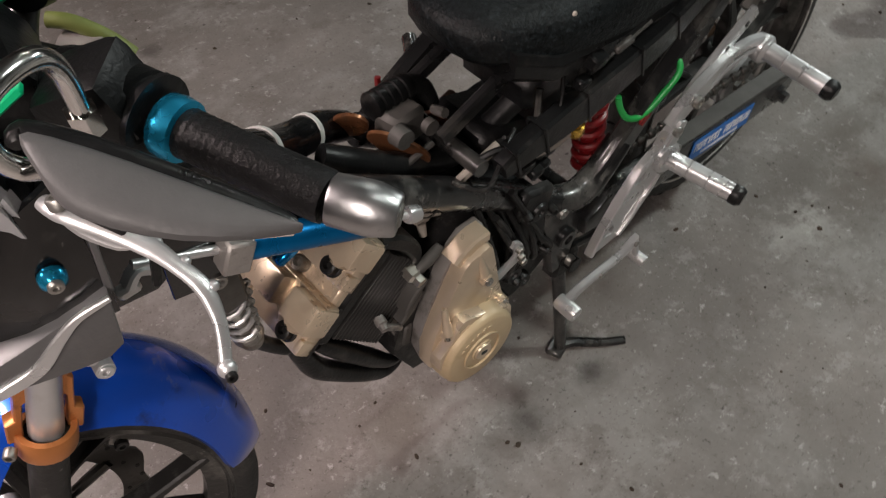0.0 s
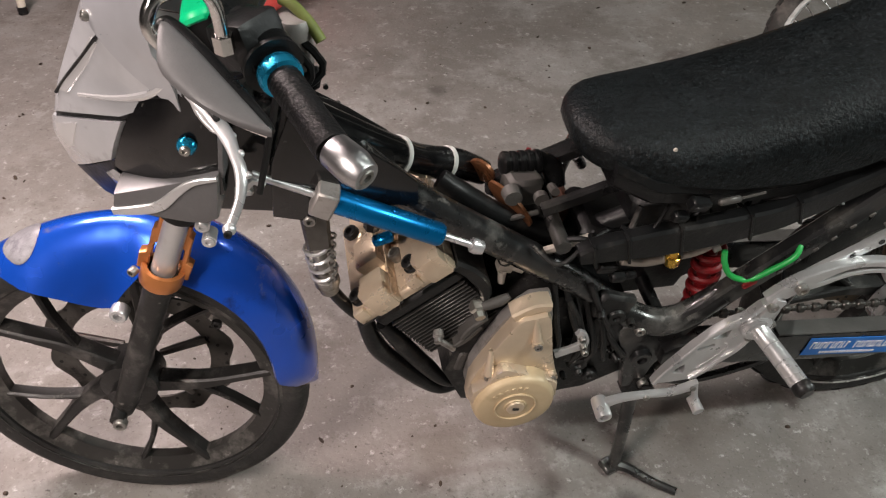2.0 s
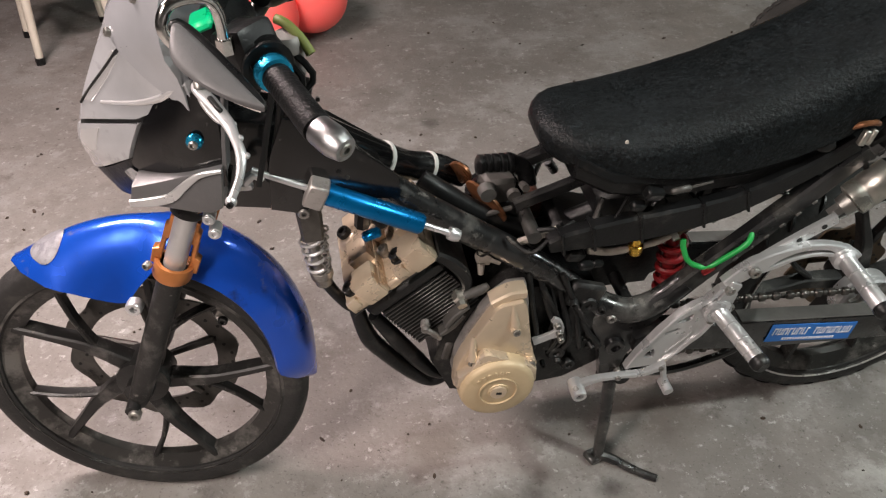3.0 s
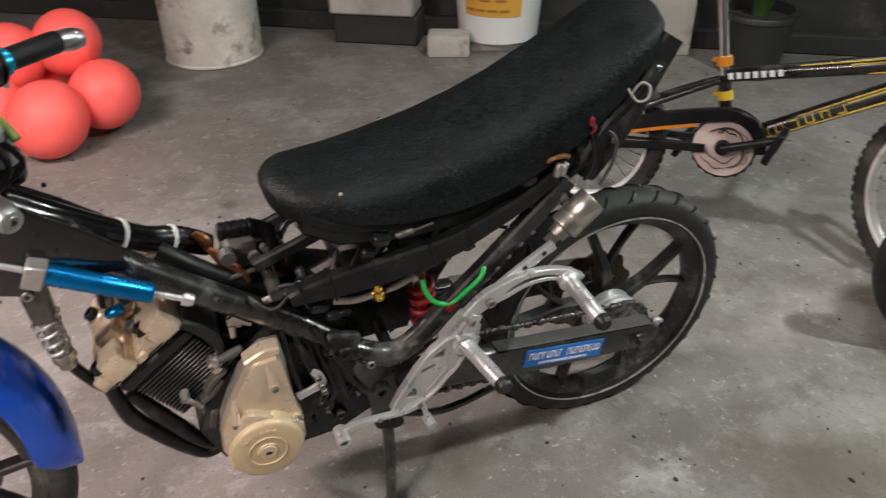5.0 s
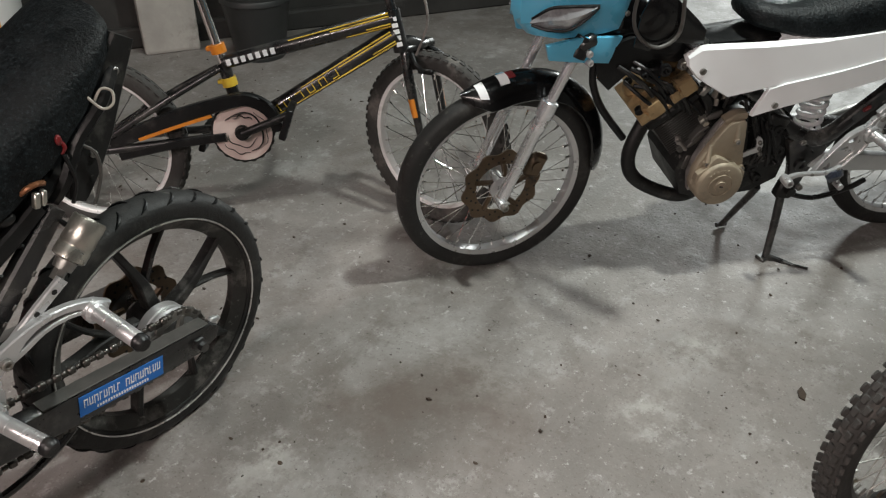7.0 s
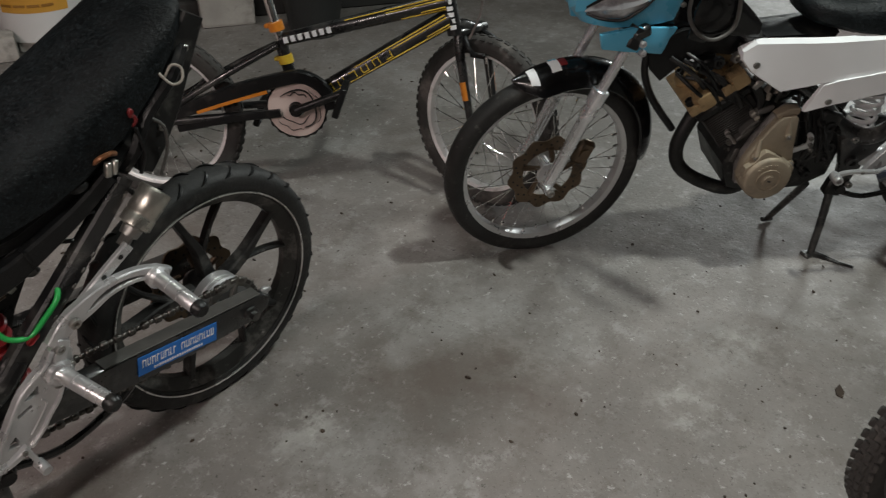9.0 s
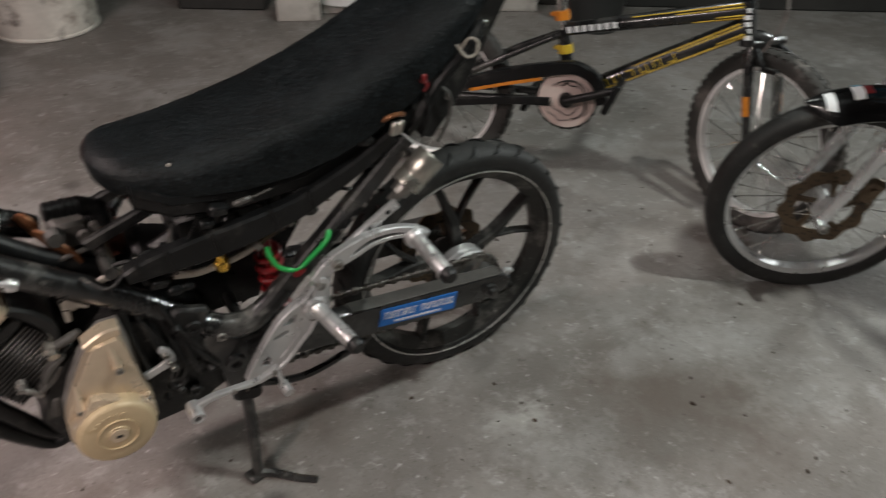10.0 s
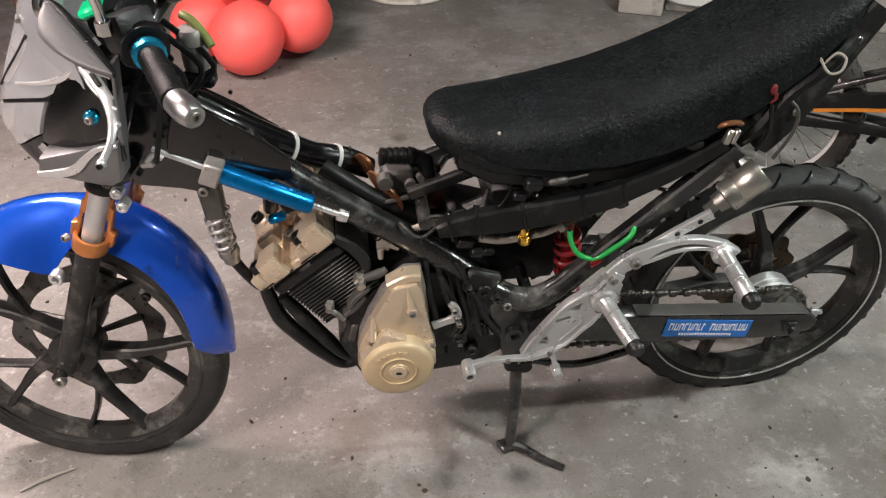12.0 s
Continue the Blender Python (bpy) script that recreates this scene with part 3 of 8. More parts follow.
def spoked_wheel(root, m, r_out, r_rim, half, tyre_mat, rim_mat, spokes=36, hub_r=0.03, hub_mat=None, label="black tyre", deep=0.017):
    part("tyre", tyre_mesh(B(), r_out, r_rim, half), tyre_mat, root, label, m)
    bm = B()
    h = half * 0.72
    lathe(bm, [(r_rim, -h), (r_rim + 0.003, -h + 0.003), (r_rim - 0.006, -h + 0.004), (r_rim - deep * 0.85, -h * 0.62), (r_rim - deep, 0), (r_rim - deep * 0.85, h * 0.62), (r_rim - 0.006, h - 0.004), (r_rim + 0.003, h - 0.003), (r_rim, h), (r_rim - 0.003, 0)], (0, 0, 0), (0, 1, 0), 64, True)
    rim = part("rim", bm, rim_mat, root, "silver rim", m)
    bm = B()
    lathe(bm, [(0, -0.045), (hub_r * 0.6, -0.045), (hub_r, -0.038), (hub_r, -0.032), (hub_r * 0.6, -0.026), (hub_r * 0.6, 0.026), (hub_r, 0.032), (hub_r, 0.038), (hub_r * 0.6, 0.045), (0, 0.045)], (0, 0, 0), (0, 1, 0), 20)
    part("hub", bm, hub_mat or SILVER, rim, "hub")
    first = None
    for k in range(spokes):
        side = -1 if k % 2 else 1
        a = 2 * math.pi * k / spokes
        off = 0.55 if (k // 2) % 2 else -0.55
        if k < 4:
            bm = B()
            rod(bm, (hub_r * 0.92 * math.cos(a + off), side * 0.035, hub_r * 0.92 * math.sin(a + off)), ((r_rim - 0.012) * math.cos(a), 0, (r_rim - 0.012) * math.sin(a)), 0.0013, None, 5)
            rod(bm, ((r_rim - 0.034) * math.cos(a) , 0.0, (r_rim - 0.034) * math.sin(a)), ((r_rim - 0.012) * math.cos(a), 0, (r_rim - 0.012) * math.sin(a)), 0.0024, None, 6)
            s = part("wire_spoke", bm, CHROME if rim_mat is not BLACK else STEEL, rim)
            first = (first or []) + [s]
        else:
            twin(first[k % 4], pose(0, 0, 0, 0, -360.0 * (k - k % 4) / spokes, 0), rim)
    return rim


def engine(root, cover_mat, head_mat, case_mat, disc_mat):
    u, v = Vector((-0.607, 0, 0.795)), Vector((0.795, 0, 0.607))
    e0 = Vector((0.424, 0, 0.478))
    face = Matrix(((v.x, 0, u.x, e0.x), (0, 1, 0, 0), (v.z, 0, u.z, e0.z), (0, 0, 0, 1)))  # x along the fins, z up the cylinder
    bm = B()
    box(bm, (0.112, 0.150, 0.125), face @ pose(0.002, 0, -0.062), 0.012, 2)
    box(bm, (0.140, 0.165, 0.024), face @ pose(0.002, 0, -0.014), 0.006)
    cyl = part("cylinder", bm, ENGINE, root, "black finned cylinder")
    fin = None
    for k in range(14):
        m = face @ pose(0.004, 0, -0.031 - 0.0068 * k)
        if fin is None:
            bm = B()
            box(bm, (0.122, 0.162, 0.0017), None, 0.0005)
            fin = part("fin", bm, FIN, cyl, "", m)
        else:
            twin(fin, m)
    # the head: a deck with two raised cam covers
    bm = B()
    box(bm, (0.148, 0.165, 0.016), face @ pose(0, 0, 0.008), 0.004)
    head = part("cylinder_head", bm, head_mat, root, "champagne-gold cylinder head")
    for x in (-0.043, 0.045):
        bm = B()
        box(bm, (0.066, 0.172, 0.024), face @ pose(x, -0.006, 0.021), 0.004, 2)
        cap = part("cam_cover", bm, head_mat, head)
        for y0, y1, hh in ((-0.0945, -0.050, 0.050), (-0.036, 0.074, 0.053)):
            bm = B()
            box(bm, (0.036, y1 - y0, hh - 0.01), face @ pose(x + 0.013, (y0 + y1) / 2, 0.01 + (hh - 0.01) / 2), 0.0035, 2)
            lathe(bm, [(0, 0), (0.016, 0), (0.016, 0.85), (0.0145, 1.0), (0, 1.0)], face @ Vector((x + 0.002, (y0 + y1) / 2, 0.01)), face @ Vector((x + 0.002, (y0 + y1) / 2, hh - 0.004)), 20)
            part("cover_lobe", bm, head_mat, cap)
        bm = B()
        box(bm, (0.018, 0.010, 0.020), face @ pose(x - 0.020, -0.091, 0.030), 0.004, 2)
        part("cover_lobe", bm, head_mat, cap)
        bm = B()
        lathe(bm, [(0, 0), (0.013, 0), (0.013, 0.25), (0.0105, 0.3), (0.0105, 0.9), (0.008, 1.0), (0.005, 1.0), (0.004, 0.6), (0, 0.6)], face @ Vector((x - 0.017, -0.066, 0.032)), face @ Vector((x - 0.017, -0.066, 0.046)), 14)
        part("cover_bolt", bm, ENGINE, cap, "oily cap bolt")
        # thin dark line that separates cover and deck
        bm = B()
        box(bm, (0.070, 0.003, 0.0025), face @ pose(x, -0.0925, 0.012), 0.0008)
        part("cover_line", bm, ENGINE, cap, "dark line at the foot of the cam cover")
    bm = B()
    boss = Vector((0.357, 0.027, 0.497))
    lathe(bm, [(0, -0.06), (0.026, -0.06), (0.024, -0.015), (0.019, -0.004), (0.012, 0.0), (0, 0.0)], boss, boss + u, 24)
    tube(bm, [boss - u * 0.03, boss - u * 0.028 + v * 0.03, boss - u * 0.03 + v * 0.06], [0.021, 0.018, 0.020], 12, 4)
    part("bolt_tower", bm, head_mat, head)
    bm = B()
    bolt(bm, boss, u, 0.011, 0.010)
    part("cover_bolt", bm, ENGINE, head, "oily cap bolt")
    bm = B()
    bolt(bm, face @ Vector((0.0, -0.02, 0.018)), u, 0.010, 0.012)
    part("cap_nut", bm, STEEL, head, "dark cap nut")
    bm = B()
    rod(bm, face @ Vector((0.03, 0.0, 0.05)), face @ Vector((0.035, 0.01, 0.10)), 0.017, 0.014, 12)
    tube(bm, [face @ Vector(p) for p in ((0.0, 0.0, 0.07), (0.02, 0.0, 0.09), (0.05, 0.02, 0.10))], 0.012, 8)
    part("spark_plug_cap", bm, PLASTIC, head, "black plug cap and lead")
    bm = B()
    box(bm, (0.028, 0.016, 0.012), face @ pose(0.012, -0.03, 0.068, 0, 20, 0), 0.003)
    part("blue_clip", bm, CYAN, head, "small blue clip")
    # crankcase and covers on the near side
    bm = B()
    prism(bm, [(0.47, 0.30), (0.49, 0.36), (0.535, 0.42), (0.60, 0.45), (0.66, 0.44), (0.745, 0.40), (0.775, 0.32), (0.765, 0.25), (0.70, 0.215), (0.58, 0.205), (0.50, 0.225)], -0.085, 0.10, 0.008)
    case = part("crankcase", bm, ENGINE, root, "oily black crankcase")
    bm = B()
    prism(bm, [(0.500, 0.300), (0.506, 0.340), (0.522, 0.383), (0.546, 0.430), (0.566, 0.456), (0.583, 0.470), (0.611, 0.470), (0.618, 0.43), (0.624, 0.36), (0.625, 0.25), (0.51, 0.25)], -0.104, -0.084, 0.004)
    part("cover_base", bm, case_mat, case, "grey alloy cover flange")
    bm = B()
    prism(bm, [(0.499, 0.285), (0.502, 0.325), (0.509, 0.347), (0.522, 0.375), (0.545, 0.419), (0.560, 0.444), (0.570, 0.452), (0.602, 0.456), (0.608, 0.449), (0.613, 0.420), (0.621, 0.365), (0.631, 0.320), (0.63, 0.27), (0.51, 0.27)], -0.126, -0.100, 0.005)
    cov = part("generator_cover", bm, cover_mat, case, "champagne-gold generator cover with a stepped deck")
    bm = B()
    strap(bm, [(0.557, 0.448), (0.586, 0.462), (0.608, 0.462)], [0.016, 0.018, 0.016], -0.118, -0.09, 3, 0.003)
    part("cover_neck", bm, cover_mat, cov)
    bm = B()
    prism(bm, [(0.500, 0.300), (0.503, 0.322), (0.522, 0.338), (0.535, 0.360), (0.543, 0.367), (0.552, 0.366), (0.574, 0.355), (0.620, 0.328), (0.629, 0.318), (0.630, 0.29), (0.60, 0.26), (0.52, 0.26)], -0.142, -0.12, 0.004)
    part("stepped_deck", bm, cover_mat, cov)
    for p, q in (((0.529, -0.122, 0.392), (0.526, -0.132, 0.350)), ((0.586, -0.122, 0.452), (0.592, -0.126, 0.408))):
        bm = B()
        rod(bm, p, q, 0.004, 0.0075, 12)
        part("cast_pillar", bm, cover_mat, cov)
    c = Vector((0.565, 0, 0.291))
    bm = B()
    lathe(bm, [(0, -0.154), (0.016, -0.154), (0.017, -0.152), (0.029, -0.152), (0.0295, -0.1545), (0.031, -0.1545), (0.0315, -0.152), (0.054, -0.1515), (0.0575, -0.150), (0.060, -0.146), (0.062, -0.136), (0.063, -0.10), (0.0, -0.10)], c, c + Vector((0, 1, 0)), 40)
    disc = part("round_cover", bm, disc_mat, case, "round tan cover with raised rings")
    bm = B()
    lathe(bm, [(0, -0.1565), (0.013, -0.1565), (0.014, -0.153), (0, -0.153)], c, c + Vector((0, 1, 0)), 20)
    part("centre_plug", bm, cover_mat, disc)
    bm = B()
    box(bm, (0.009, 0.003, 0.0035), pose(c.x, -0.157, c.z, 0, 10, 0))
    part("plug_slot", bm, ENGINE, disc, "dark slot")
    bm = B()
    for k in range(6):
        a = radians(72 + 13 * k)
        box(bm, (0.0055, 0.002, 0.007), pose(c.x + 0.042 * math.cos(a), -0.152, c.z + 0.042 * math.sin(a), 0, 90 - math.degrees(a), 0), 0.0006)
    part("raised_marks", bm, disc_mat, disc, "cast raised marks")
    for x, z in ((0.525, 0.346), (0.592, 0.402), (0.622, 0.324)):
        bm = B()
        rod(bm, (x, -0.085, z), (x, -0.134, z), 0.0095, 0.0085, 12)
        part("bolt_boss", bm, cover_mat, cov)
        bm = B()
        bolt(bm, (x, -0.1335, z), NEAR, 0.006, 0.004)
        part("cover_bolt", bm, STEEL, cov, "dark steel bolt")
    # ribs and lugs between cylinder and case
    bm = B()
    strap(bm, [(0.492, 0.392), (0.505, 0.412), (0.526, 0.430)], [0.008, 0.010, 0.007], -0.098, -0.075, 3, 0.002)
    strap(bm, [(0.484, 0.374), (0.502, 0.390), (0.520, 0.412)], [0.008, 0.012, 0.007], -0.096, -0.07, 3, 0.002)
    box(bm, (0.026, 0.05, 0.034), pose(0.482, -0.055, 0.365, 0, 40, 0), 0.005)
    box(bm, (0.014, 0.026, 0.040), pose(0.496, -0.075, 0.325, 0, 12, 0), 0.003)
    part("case_lug", bm, DUSTGREY, case, "dusty grey alloy mounting lug")
    bm = B()
    lathe(bm, [(0, 0), (0.0105, 0), (0.0115, 0.3), (0.0115, 0.6), (0.008, 0.7), (0.008, 1.0), (0, 1.0)], (0.5125, -0.074, 0.447), (0.5145, -0.102, 0.440), 6)
    part("water_fitting", bm, TARNISH, root, "tarnished brass hose nut")
    bm = B()
    tube(bm, [(0.518, -0.088, 0.447), (0.530, -0.089, 0.452), (0.544, -0.089, 0.457), (0.556, -0.088, 0.464)], [0.006, 0.0075, 0.008, 0.005], 12, 3)
    part("sensor_cap", bm, DUSTGREY, root, "grey sensor cap")
    bm = B()
    lathe(bm, [(0, 0), (0.0075, 0), (0.008, 0.5), (0.006, 0.6), (0.006, 1.0), (0, 1.0)], (0.462, -0.078, 0.394), (0.459, -0.096, 0.389), 12)
    tube(bm, [(0.462, -0.092, 0.388), (0.474, -0.094, 0.378), (0.482, -0.092, 0.366)], 0.0045, 8, 3)
    part("side_fitting", bm, CASE, root, "dull side fitting on the cylinder")
    bm = B()
    box(bm, (0.022, 0.02, 0.020), pose(0.556, -0.052, 0.490, 0, 15, 0), 0.004, 2)
    rod(bm, (0.550, -0.062, 0.486), (0.549, -0.066, 0.468), 0.006, 0.005, 10)
    rod(bm, (0.566, -0.056, 0.488), (0.580, -0.060, 0.482), 0.0065, 0.0055, 10)
    part("coolant_joint", bm, HOSE, root, "dusty pale coolant joint")
    bm = B()
    strap(bm, [(0.478, 0.530), (0.500, 0.512), (0.518, 0.488), (0.525, 0.466), (0.522, 0.452)], [0.016, 0.020, 0.020, 0.016, 0.010], -0.086, 0.075, 4, 0.004)
    part("cylinder_shield", bm, ENGINE, root, "curved black shield behind the fins")
    # sprocket side linkage behind the cover
    bm = B()
    strap(bm, [(0.628, 0.350), (0.650, 0.357), (0.668, 0.366), (0.664, 0.388), (0.656, 0.396)], [0.016, 0.014, 0.018, 0.014, 0.010], -0.114, -0.108, 3, 0.001)
    part("clutch_arm", bm, SILVER, root, "cast release arm")
    for x, z in ((0.664, 0.384), (0.668, 0.366), (0.672, 0.352)):
        bm = B()
        bolt(bm, (x, -0.114, z), NEAR, 0.0055, 0.007)
        part("arm_bolt", bm, STEEL, root)
    bm = B()
    lathe(bm, [(0, 0), (0.035, 0), (0.037, 0.01), (0.026, 0.018), (0, 0.018)], (0.70, -0.085, 0.365), (0.70, -1.085, 0.365), 20)
    lathe(bm, [(0, 0), (0.02, 0), (0.02, 0.015), (0, 0.015)], (0.655, -0.085, 0.33), (0.655, -1.085, 0.33), 14)
    box(bm, (0.06, 0.02, 0.05), pose(0.71, -0.09, 0.42, 0, 20, 0), 0.006)
    tube(bm, [(0.64, -0.095, 0.45), (0.66, -0.10, 0.40), (0.66, -0.10, 0.34)], 0.005, 8)
    tube(bm, [(0.67, -0.09, 0.47), (0.69, -0.10, 0.42), (0.72, -0.10, 0.36)], 0.005, 8)
    part("sprocket_cover", bm, ENGINE, root, "oily black sprocket cover and cables")
    rng = random.Random(7)
    for k in range(9):
        x, z = rng.uniform(0.635, 0.765), rng.uniform(0.255, 0.455)
        bm = B()
        bolt(bm, (x, -0.098, z), (rng.uniform(-0.3, 0.3), -1, rng.uniform(-0.3, 0.3)), rng.uniform(0.004, 0.008), rng.uniform(0.006, 0.014))
        part("case_bolt", bm, ENGINE, root)
    for k in range(7):
        x = 0.63 + 0.016 * k
        bm = B()
        tube(bm, [(x - 0.01, -0.075, 0.485 - 0.012 * k), (x + rng.uniform(-0.01, 0.015), -0.102, 0.42 - 0.01 * k), (x + rng.uniform(-0.02, 0.03), -0.105, 0.36 - 0.008 * k), (x + rng.uniform(0, 0.05), -0.095, 0.30)], rng.uniform(0.0028, 0.0055), 8)
        part("small_cable", bm, rng.choice((PLASTIC, ENGINE, ENGINE)), root, "thin dirty cable")
    for x, z, r, h in ((0.715, 0.405, 0.016, 0.016), (0.735, 0.34, 0.020, 0.012), (0.675, 0.30, 0.017, 0.014), (0.70, 0.262, 0.013, 0.012)):
        bm = B()
        lathe(bm, [(0, 0), (r, 0), (r * 1.02, 0.6), (r * 0.8, 1.0), (r * 0.4, 1.0), (r * 0.3, 0.7), (0, 0.7)], (x, -0.088, z), (x, -0.088 - h, z), 16)
        part("case_boss", bm, ENGINE, root)
    return case


def main_frame(root, mat):
    spar = [(0.360, 0.700), (0.395, 0.669), (0.443, 0.628), (0.50, 0.582), (0.565, 0.532), (0.64, 0.473), (0.70, 0.417), (0.745, 0.387), (0.79, 0.377), (0.832, 0.393), (0.870, 0.430)]
    for s in (-1, 1):
        bm = B()
        run = spar if s < 0 else spar[4:]
        tube(bm, [(x, s * (min(0.07, 0.045 + 0.3 * (x - 0.335)) + max(0.0, min(0.028, 0.3 * (x - 0.70)))), z) for x, z in run], [0.0212] * (len(run) - 2) + [0.020, 0.018], 16)
        part("spar", bm, LITDUSTBLACK, root, "glossy black frame tube, scuffed, dusty and painted lighter")
        bm = B()
        prism(bm, [(0.722, 0.372), (0.763, 0.388), (0.815, 0.396), (0.845, 0.385), (0.83, 0.33), (0.80, 0.275), (0.788, 0.225), (0.758, 0.225), (0.748, 0.29)], s * 0.102, s * 0.080, 0.005)
        plate = part("pivot_plate", bm, mat, root, "black pivot plate")
        if s < 0:
            for x, z, r in ((0.755, 0.375, 0.0085), (0.772, 0.305, 0.017), (0.79, 0.235, 0.009)):
                bm = B()
                bolt(bm, (x, -0.102, z), NEAR, r, 0.010)
                part("plate_bolt", bm, STEEL if r < 0.01 else mat, plate)
        bm = B()
        if s > 0:
            tube(bm, [(x, y, z) for x, y, z in ((0.560, 0.066, 0.520), (0.60, 0.076, 0.541), (0.685, 0.095, 0.562), (0.746, 0.10, 0.579), (0.833, 0.102, 0.592), (0.921, 0.102, 0.602), (1.007, 0.10, 0.628), (1.07, 0.095, 0.668), (1.16, 0.085, 0.738), (1.235, 0.07, 0.80))], 0.0145, 8, 4)
            part("seat_rail", bm, mat, root, "black seat rail")
        else:
            deep = ((0.636, 0.546, 0.024), (0.669, 0.552, 0.036), (0.742, 0.558, 0.047), (0.814, 0.566, 0.047), (0.887, 0.579, 0.041), (0.922, 0.591, 0.038), (1.007, 0.630, 0.030), (1.07, 0.670, 0.027))
            strap(bm, [(x, z) for x, z, w in deep], [w for x, z, w in deep], -0.113, -0.090, 4, 0.004)
            tube(bm, [(1.05, -0.098, 0.657), (1.16, -0.085, 0.738), (1.235, -0.07, 0.80)], 0.0135, 8, 4)
            rail = part("seat_rail", bm, PLASTIC, root, "deep black box-section seat rail, dusty")
            for x, z, w, dx in ((0.655, 0.549, 0.039, 0.010), (0.700, 0.554, 0.045, 0.012), (0.770, 0.561, 0.049, 0.012), (0.862, 0.5745, 0.045, 0.012), (0.925, 0.592, 0.039, 0.014)):
                bm = B()
                strap(bm, [(x + dx * 0.4, z - w * 0.5), (x, z), (x - dx * 0.4, z + w * 0.5)], 0.004, -0.1148, -0.0885, 2, 0.0008)
                part("tape_band", bm, PLASTIC, rail, "thin black tie round the rail")
        bm = B()
        strap(bm, [(0.812, 0.372), (0.85, 0.408), (0.895, 0.455), (0.962, 0.519), (1.02, 0.578), (1.095, 0.655)], [0.05, 0.036, 0.036, 0.036, 0.034, 0.03], min(s * 0.088, s * 0.112), max(s * 0.088, s * 0.112), 4, 0.004)
        stay = part("rear_stay", bm, mat, root, "black slotted rear stay")
        if s < 0:
            bm = B()
            for k in range(6):
                x = 0.90 + 0.020 * k
                box(bm, (0.009, 0.003, 0.0050), pose(x + 0.035, -0.1125, 0.478 + 0.0192 * k, 0, -43.5, 0), 0.001)
            part("slots", bm, DUSTGREY, stay, "bare slotted openings")
            bm = B()
            box(bm, (0.022, 0.003, 0.011), pose(0.895, -0.1135, 0.462, 0, -35, 0), 0.003)
            part("reflector", bm, RED, stay, "small red reflector")
    # steering head and gusset
    bm = B()
    prism(bm, [(0.195, 0.625), (0.262, 0.612), (0.325, 0.645), (0.40, 0.635), (0.41, 0.665), (0.35, 0.712), (0.285, 0.745), (0.225, 0.76), (0.20, 0.70)], -0.042, 0.042, 0.010)
    part("head_gusset", bm, GLOSSBLACK, root, "black steering head gusset")
    for s in (-1, 1):
        bm = B()
        crest = [(0.292, 0.786), (0.322, 0.774), (0.365, 0.741), (0.407, 0.705), (0.428, 0.683)] if s < 0 else [(0.292, 0.715), (0.33, 0.690), (0.365, 0.665), (0.395, 0.640), (0.425, 0.612)]
        prism(bm, crest + ([(0.429, 0.650), (0.395, 0.652), (0.330, 0.662), (0.300, 0.640), (0.262, 0.652), (0.268, 0.727)] if s < 0 else [(0.395, 0.615), (0.30, 0.630), (0.262, 0.640), (0.268, 0.70)]), min(s * 0.0915, s * 0.0855), max(s * 0.0915, s * 0.0855), 0.002)
        plate = part("frame_plate", bm, GLOSSBLACK, root, "black frame side plate")
        for x, z in ((0.352, 0.668), (0.362, 0.657), (0.338, 0.695)):
            bm = B()
            rod(bm, (x, s * 0.0922, z + 0.034 - 0.03 * (s > 0)), (x, s * 0.088, z + 0.034 - 0.03 * (s > 0)), 0.0035, None, 8)
            part("plate_hole", bm, ENGINE, plate, "dark hole")
    bm = B()
    tube(bm, [(0.29, 0.0, 0.722), (0.35, 0.0, 0.684), (0.41, 0.018, 0.640), (0.455, 0.042, 0.604), (0.505, 0.056, 0.583), (0.545, 0.062, 0.558)], [0.034, 0.031, 0.026, 0.0225, 0.0215, 0.018], 16)
    part("backbone", bm, GLOSSBLACK, root, "wide black backbone tube")
    bm = B()
    tube(bm, [(0.470, -0.005, 0.612), (0.4949, -0.015, 0.594), (0.5368, -0.02, 0.561), (0.5736, -0.02, 0.536), (0.6292, -0.02, 0.509), (0.6873, -0.022, 0.516), (0.7598, -0.035, 0.558)], [0.014, 0.0165, 0.0165, 0.016, 0.015, 0.015, 0.014], 12)
    part("wiring_loom", bm, PLASTIC, root, "black taped wiring loom")
    bm = B()
    tube(bm, [(0.56, -0.065, 0.505), (0.60, -0.07, 0.525), (0.66, -0.075, 0.548)], 0.006, 8)
    part("hose", bm, HOSE, root, "dusty pale hose")
    # cross members
    for x, z in ((0.62, 0.548), (0.80, 0.585), (0.99, 0.618), (0.80, 0.36)):
        bm = B()
        rod(bm, (x, -0.09, z), (x, 0.09, z), 0.011, None, 10)
        part("cross_member", bm, mat, root)
    for y in (0.035, -0.05):
        bm = B()
        strap(bm, [(0.60, 0.575), (0.67, 0.60), (0.73, 0.622)], 0.02, y, y + 0.013, 3, 0.003)
        part("seat_strut", bm, mat, root)


